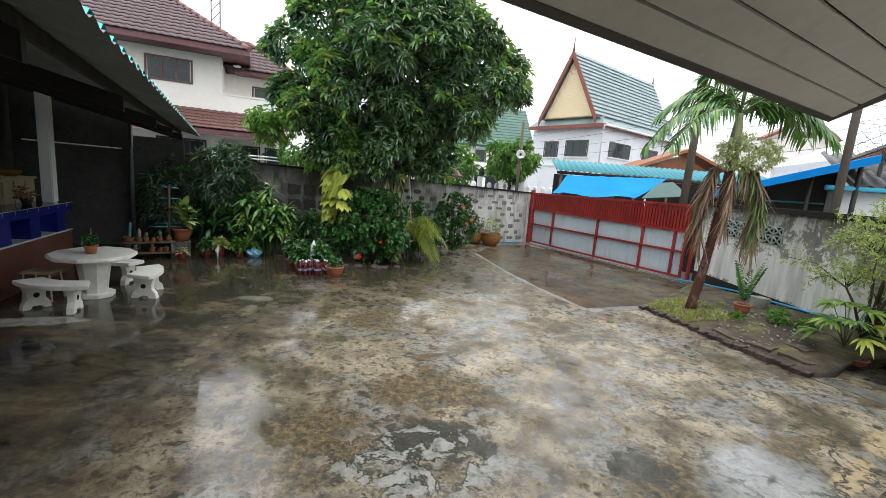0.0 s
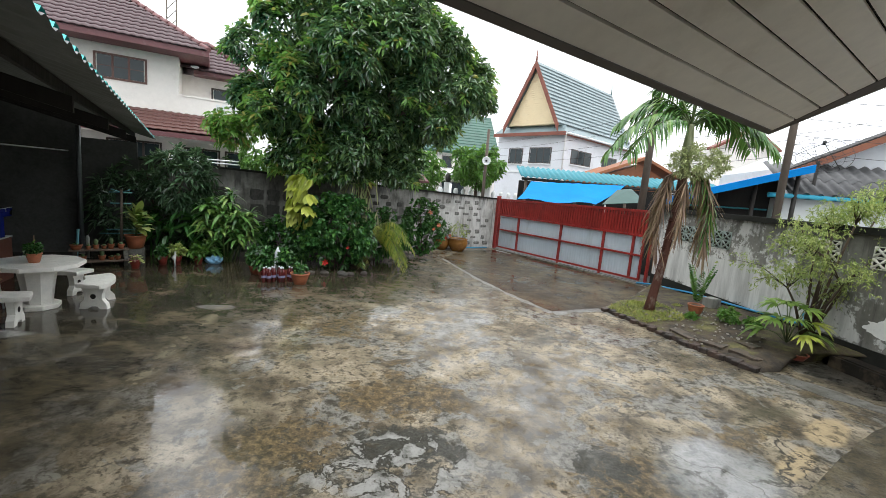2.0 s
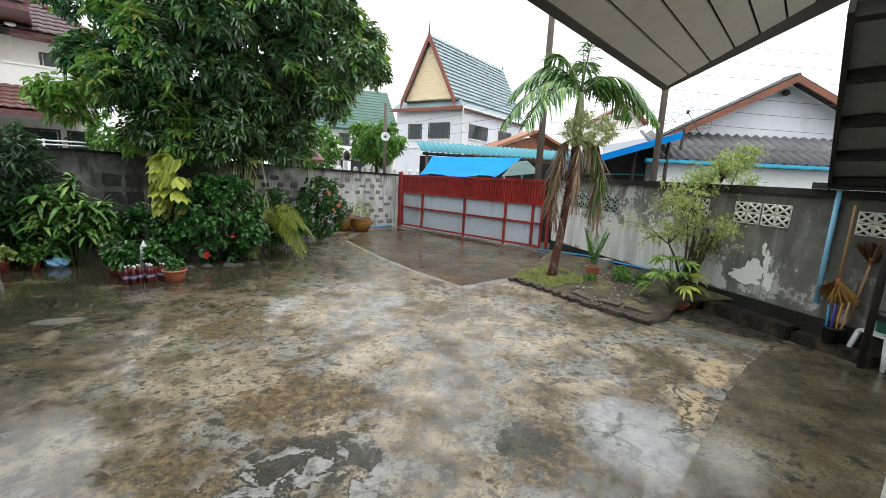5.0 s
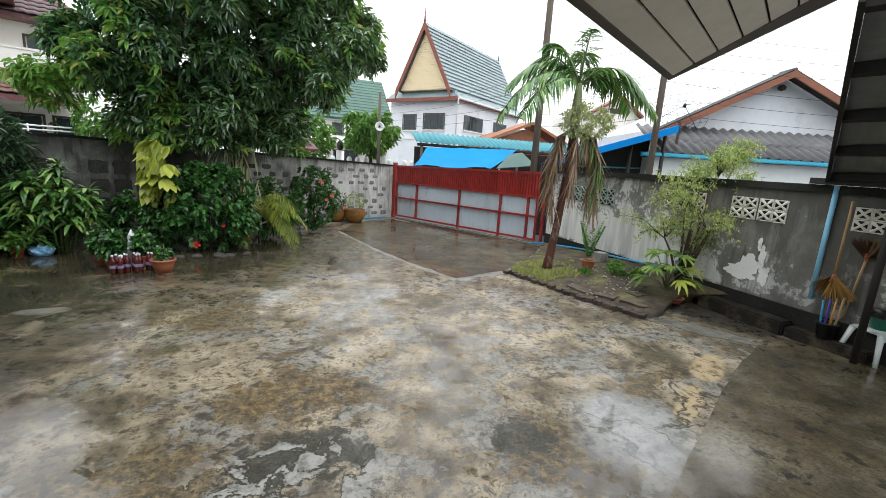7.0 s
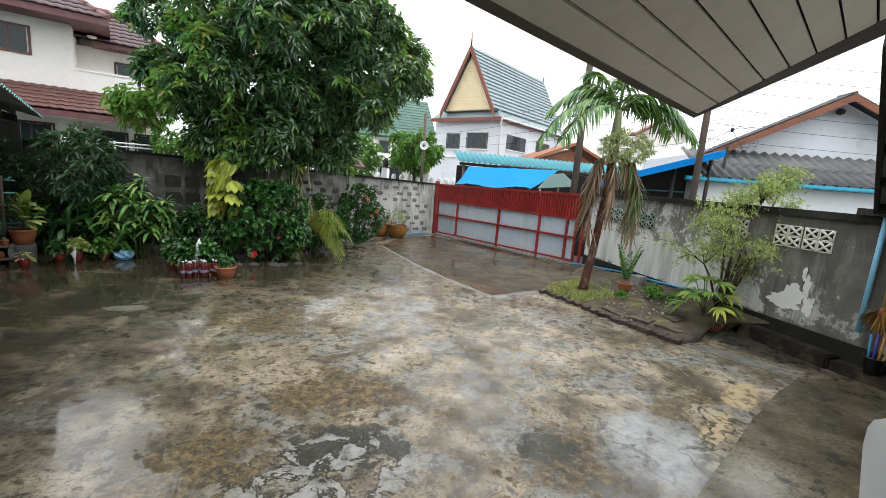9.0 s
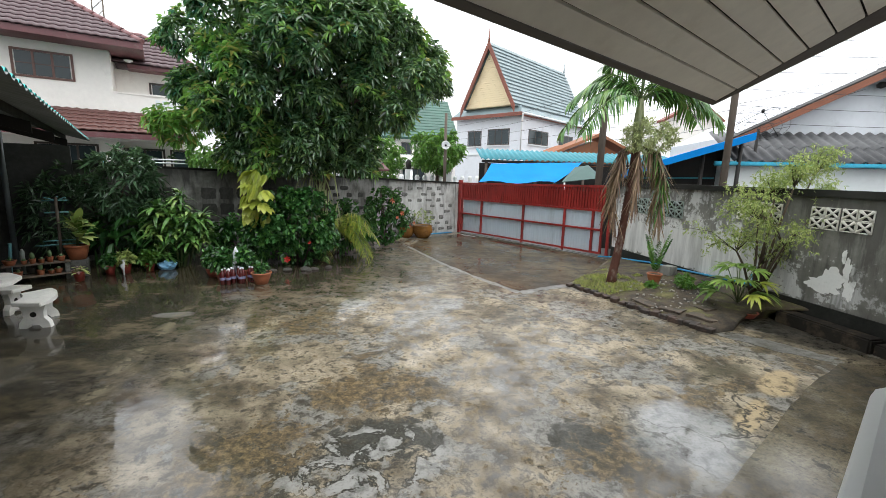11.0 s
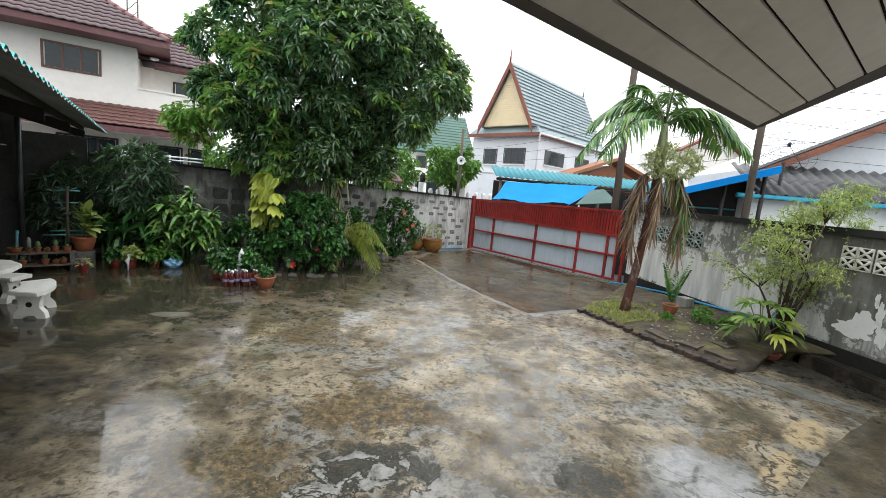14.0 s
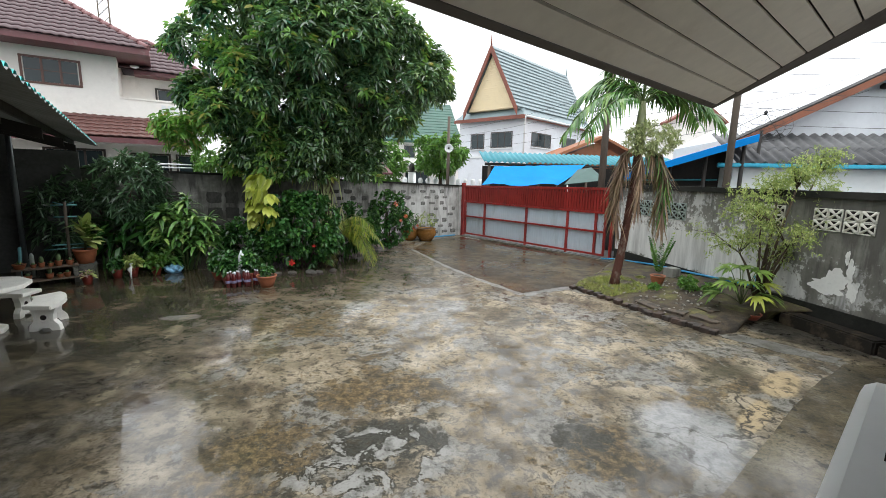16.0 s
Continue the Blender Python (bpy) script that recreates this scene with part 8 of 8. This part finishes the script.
for x, y, r in ((-3.76, 6.78, 0.115), (-3.48, 6.50, 0.11), (-3.20, 6.75, 0.10)):
    p = pot("potted_plant", "leafy plant in a red clay bowl", x, y, 0, r, 0.155, plain("red_clay", (0.28, 0.07, 0.04), 0.5, 0, 0.2) if x < -3.7 else bpy.data.materials["red_clay"], "potted plant", base=0.6)
    bushy(p, 0.34, 0.13, 80, 0.09, 0.06, HIBISCUS, 4, h=0.2)
JUICE, jt, jp = shader("dark_red_bottle")
jp.inputs["Base Color"].default_value = (0.085, 0.010, 0.010, 1)
jp.inputs["Roughness"].default_value = 0.12
jp.inputs["Coat Weight"].default_value = 0.6
LABEL = plain("bottle_label", (0.24, 0.24, 0.38), 0.4, 0, 0.2)
CAPW = plain("white_cap", (0.7, 0.72, 0.75), 0.4, 0, 0.1)
first = None
for k in range(11):
    x, y = -3.36 + 0.078 * (k % 6) + 0.02 * (k // 6) + 0.025 * math.sin(k * 2.7), 6.22 + 0.035 * (k % 6) + 0.10 * (k // 6) + 0.03 * math.sin(k * 4.1)
    if first is None:
        first = thing("plastic_bottle", "plastic bottle of dark red liquid with label", "bottle", "bottles on the floor", at=(x, y, 0))
        part("body", lathe(B(), [(0.032, 0), (0.040, 0.012), (0.040, 0.17), (0.034, 0.195), (0.015, 0.24), (0.013, 0.25)], 14), JUICE, first)
        part("label", lathe(B(), [(0.0405, 0.085), (0.0408, 0.087), (0.0408, 0.125), (0.0405, 0.127)], 14), LABEL, first)
        part("cap", lathe(B(), [(0.014, 0.2505), (0.015, 0.255), (0.015, 0.268), (0.012, 0.272)], 12), CAPW, first)
    else:
        copy_thing(first, Matrix.Translation((x, y, 0)) @ pose(0, 0, 0, 0, 0, 40 * k))
wf = thing("plastic_bag", "crumpled white plastic bag among the bottles", "bag", at=(-3.30, 6.38, 0.0))
bm = B()
bmesh.ops.create_icosphere(bm, subdivisions=3, radius=0.075)
for vtx in bm.verts:
    vtx.co = Vector((vtx.co.x, vtx.co.y, max(0.0, vtx.co.z * 1.6 + 0.11))) * (1 + 0.4 * noise.noise(vtx.co * 20))
part("film", bm, CAPW, wf)
gn = thing("garden_ornament", "small white pointed garden ornament", "ornament", at=(-3.42, 6.95, 0))
part("figure", lathe(B(), [(0.06, 0), (0.07, 0.20), (0.05, 0.34), (0.055, 0.40), (0.004, 0.52)], 14), CAPW, gn)
for k, (x, y, r) in enumerate(((-2.30, 7.36, 0.085), (-2.12, 7.42, 0.07), (-2.22, 7.30, 0.055), (-2.62, 7.30, 0.07), (-2.86, 7.26, 0.06), (-1.9, 7.55, 0.06), (-3.05, 7.30, 0.05))):
    rk_ = thing("stone", "rough grey stone at the edge of the planting", "stone", "edging stones", at=(x, y, 0))
    bm = B()
    bmesh.ops.create_icosphere(bm, subdivisions=2, radius=r)
    for vtx in bm.verts:
        vtx.co = Vector((vtx.co.x * 1.2, vtx.co.y, max(-0.01, vtx.co.z * 0.6 + r * 0.3))) * (1 + 0.4 * noise.noise(vtx.co * 9 + Vector((k, 0, 0))))
    part("rock", bm, plain("broken_cement", (0.055, 0.052, 0.044), 0.6, 0, 0.4, 14, 0.5) if k == 0 else bpy.data.materials["broken_cement"], rk_)

# glazed pots by the gate
p = pot("potted_plant", "large brown glazed pot with sparse plant", 0.07, 11.90, 0, 0.30, 0.38, GLAZED, "potted plant", rim=False, base=0.6)
bushy(p, 0.62, 0.30, 40, 0.08, 0.03, FINE, 5, h=0.25)
p = pot("potted_plant", "brown glazed pot with reddish flowering plant", -0.42, 11.95, 0, 0.24, 0.33, GLAZED, "potted plant", rim=False, base=0.6)
bushy(p, 0.62, 0.28, 45, 0.07, 0.03, HIBISCUS, 5, h=0.3)
leaf_part("flower", [bloom(None, (0.1, -0.25, 0.40), 0.06, 6)], PETAL, p)

# bed: potted cycad-like plant, concrete cube, terracotta pot
p = pot("potted_plant", "upright green plant in a brown clay pot", 3.93, 5.99, bed_z(3.93, 5.99) - 0.01, 0.12, 0.165, TERRACOTTA, "potted plant")
for k in range(8):
    a = k * 2.4
    rib, (P, D, L, W) = frond((0, 0, 0.14), (math.cos(a), math.sin(a), 0), 0.20, rng.uniform(2.4, 4.4), 0.6, 15, 0.095, 0.040, 0.3)
    leaf_part("foliage", [strap_arrays(P, D, L, W, np.full(len(P), 0.2), 3)], HIBISCUS if k % 2 else BRIGHT, p)
cb = thing("concrete_block", "pale concrete cube lying in the bed", "block", at=Matrix.Translation((4.50, 6.50, bed_z(4.5, 6.5) - 0.02)) @ pose(0, 0, 0, 0, 0, 20))
part("body", box(B(), -0.11, -0.10, 0, 0.11, 0.10, 0.17, bevel=0.01), MORTAR, cb)
p = pot("potted_plant", "broken red clay pot under the fan palm", 4.44, 4.52, 0.06, 0.13, 0.08, bpy.data.materials["red_clay"], "potted plant")
for x, y, r in ((4.35, 5.85, 0.13), (4.2, 5.55, 0.14), (3.75, 5.75, 0.06), (4.45, 5.35, 0.10)):
    w = thing("weed", "low leafy green weed in the bed", "plant", "weeds in the bed", at=(x, y, bed_z(x, y)))
    bushy(w, r * 0.6, r, 45, 0.07, 0.028, BRIGHT, 5, "foliage", r * 0.6)
# dried flowers on the veranda bench
C, d = ball(40, (0, 0, 0.17), (0.12, 0.12, 0.09), 0.2)
leaf_part("dry_flower_head", [clumps(C, d, 5, 0.05, 0.02, 0.9, 0.2, 0.0)], DEAD, fig)


# ---- blocks of the back wall and its coping ----
bm = B()
for a in range(14):
    b0, b1 = a * 1.0, a * 1.0 + 0.995
    vs = [bm.verts.new(BW @ Vector((x, y, z))) for y in (-0.18, 0.04) for x, z in ((b0, wall_top(b0)), (b1, wall_top(b1)), (b1, wall_top(b1) + 0.05), (b0, wall_top(b0) + 0.05))]
    for q in ((0, 1, 2, 3), (7, 6, 5, 4), (0, 4, 5, 1), (1, 5, 6, 2), (2, 6, 7, 3), (3, 7, 4, 0)):
        bm.faces.new([vs[i] for i in q])
tagged(part("coping_back", bm, COPING), "black weathered coping on the block wall", "coping", kind="structure")
for x in (0.02, 3.05, 6.1, 7.73, 9.15, 12.2):
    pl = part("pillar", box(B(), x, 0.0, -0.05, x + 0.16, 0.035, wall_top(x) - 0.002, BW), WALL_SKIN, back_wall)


def block_mesh(seed):
    r = random.Random(seed)
    w, h = 0.25, 0.135
    bm = B()
    pts = []
    for k in range(16):
        a = 2 * math.pi * k / 16
        c, s = math.cos(a), math.sin(a)
        q = 1 / max(abs(c), abs(s))
        q = min(q, 1.30)
        pts.append((w / 2 * c * q * r.uniform(0.84, 1.06), h / 2 * s * q * r.uniform(0.84, 1.04)))
    lo = [bm.verts.new((x * 1.08, 0.0, z * 1.08)) for x, z in pts]
    hi = [bm.verts.new((x, 0.006, z)) for x, z in pts]
    bm.faces.new(hi)
    for k in range(16):
        bm.faces.new((lo[k], lo[(k + 1) % 16], hi[(k + 1) % 16], hi[k]))
    bmesh.ops.recalc_face_normals(bm, faces=bm.faces)
    me = bpy.data.meshes.new("block_face")
    bm.to_mesh(me)
    bm.free()
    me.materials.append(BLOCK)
    return me


faces = [block_mesh(k) for k in range(6)]
pick = random.Random(5)


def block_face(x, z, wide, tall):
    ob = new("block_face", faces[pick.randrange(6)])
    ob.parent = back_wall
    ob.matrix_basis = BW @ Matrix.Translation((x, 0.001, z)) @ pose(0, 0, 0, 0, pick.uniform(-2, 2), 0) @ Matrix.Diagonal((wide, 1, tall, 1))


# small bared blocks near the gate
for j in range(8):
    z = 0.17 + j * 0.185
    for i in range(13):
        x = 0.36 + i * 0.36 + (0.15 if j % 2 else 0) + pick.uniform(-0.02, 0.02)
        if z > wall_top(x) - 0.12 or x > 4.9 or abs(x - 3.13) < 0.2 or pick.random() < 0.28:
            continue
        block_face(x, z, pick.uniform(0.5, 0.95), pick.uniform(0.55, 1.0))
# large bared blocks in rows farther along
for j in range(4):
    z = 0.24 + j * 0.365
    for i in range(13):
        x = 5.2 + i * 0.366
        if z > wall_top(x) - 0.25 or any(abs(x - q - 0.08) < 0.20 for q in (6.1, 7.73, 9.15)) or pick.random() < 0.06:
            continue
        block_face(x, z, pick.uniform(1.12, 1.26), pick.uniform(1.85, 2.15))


# ---- the plan's units to metres ----
for ob in [o for o in scene.objects if o.parent is None and o.type in {"MESH", "EMPTY"}]:
    ob.matrix_basis = Matrix.Scale(SIZE, 4) @ ob.matrix_basis
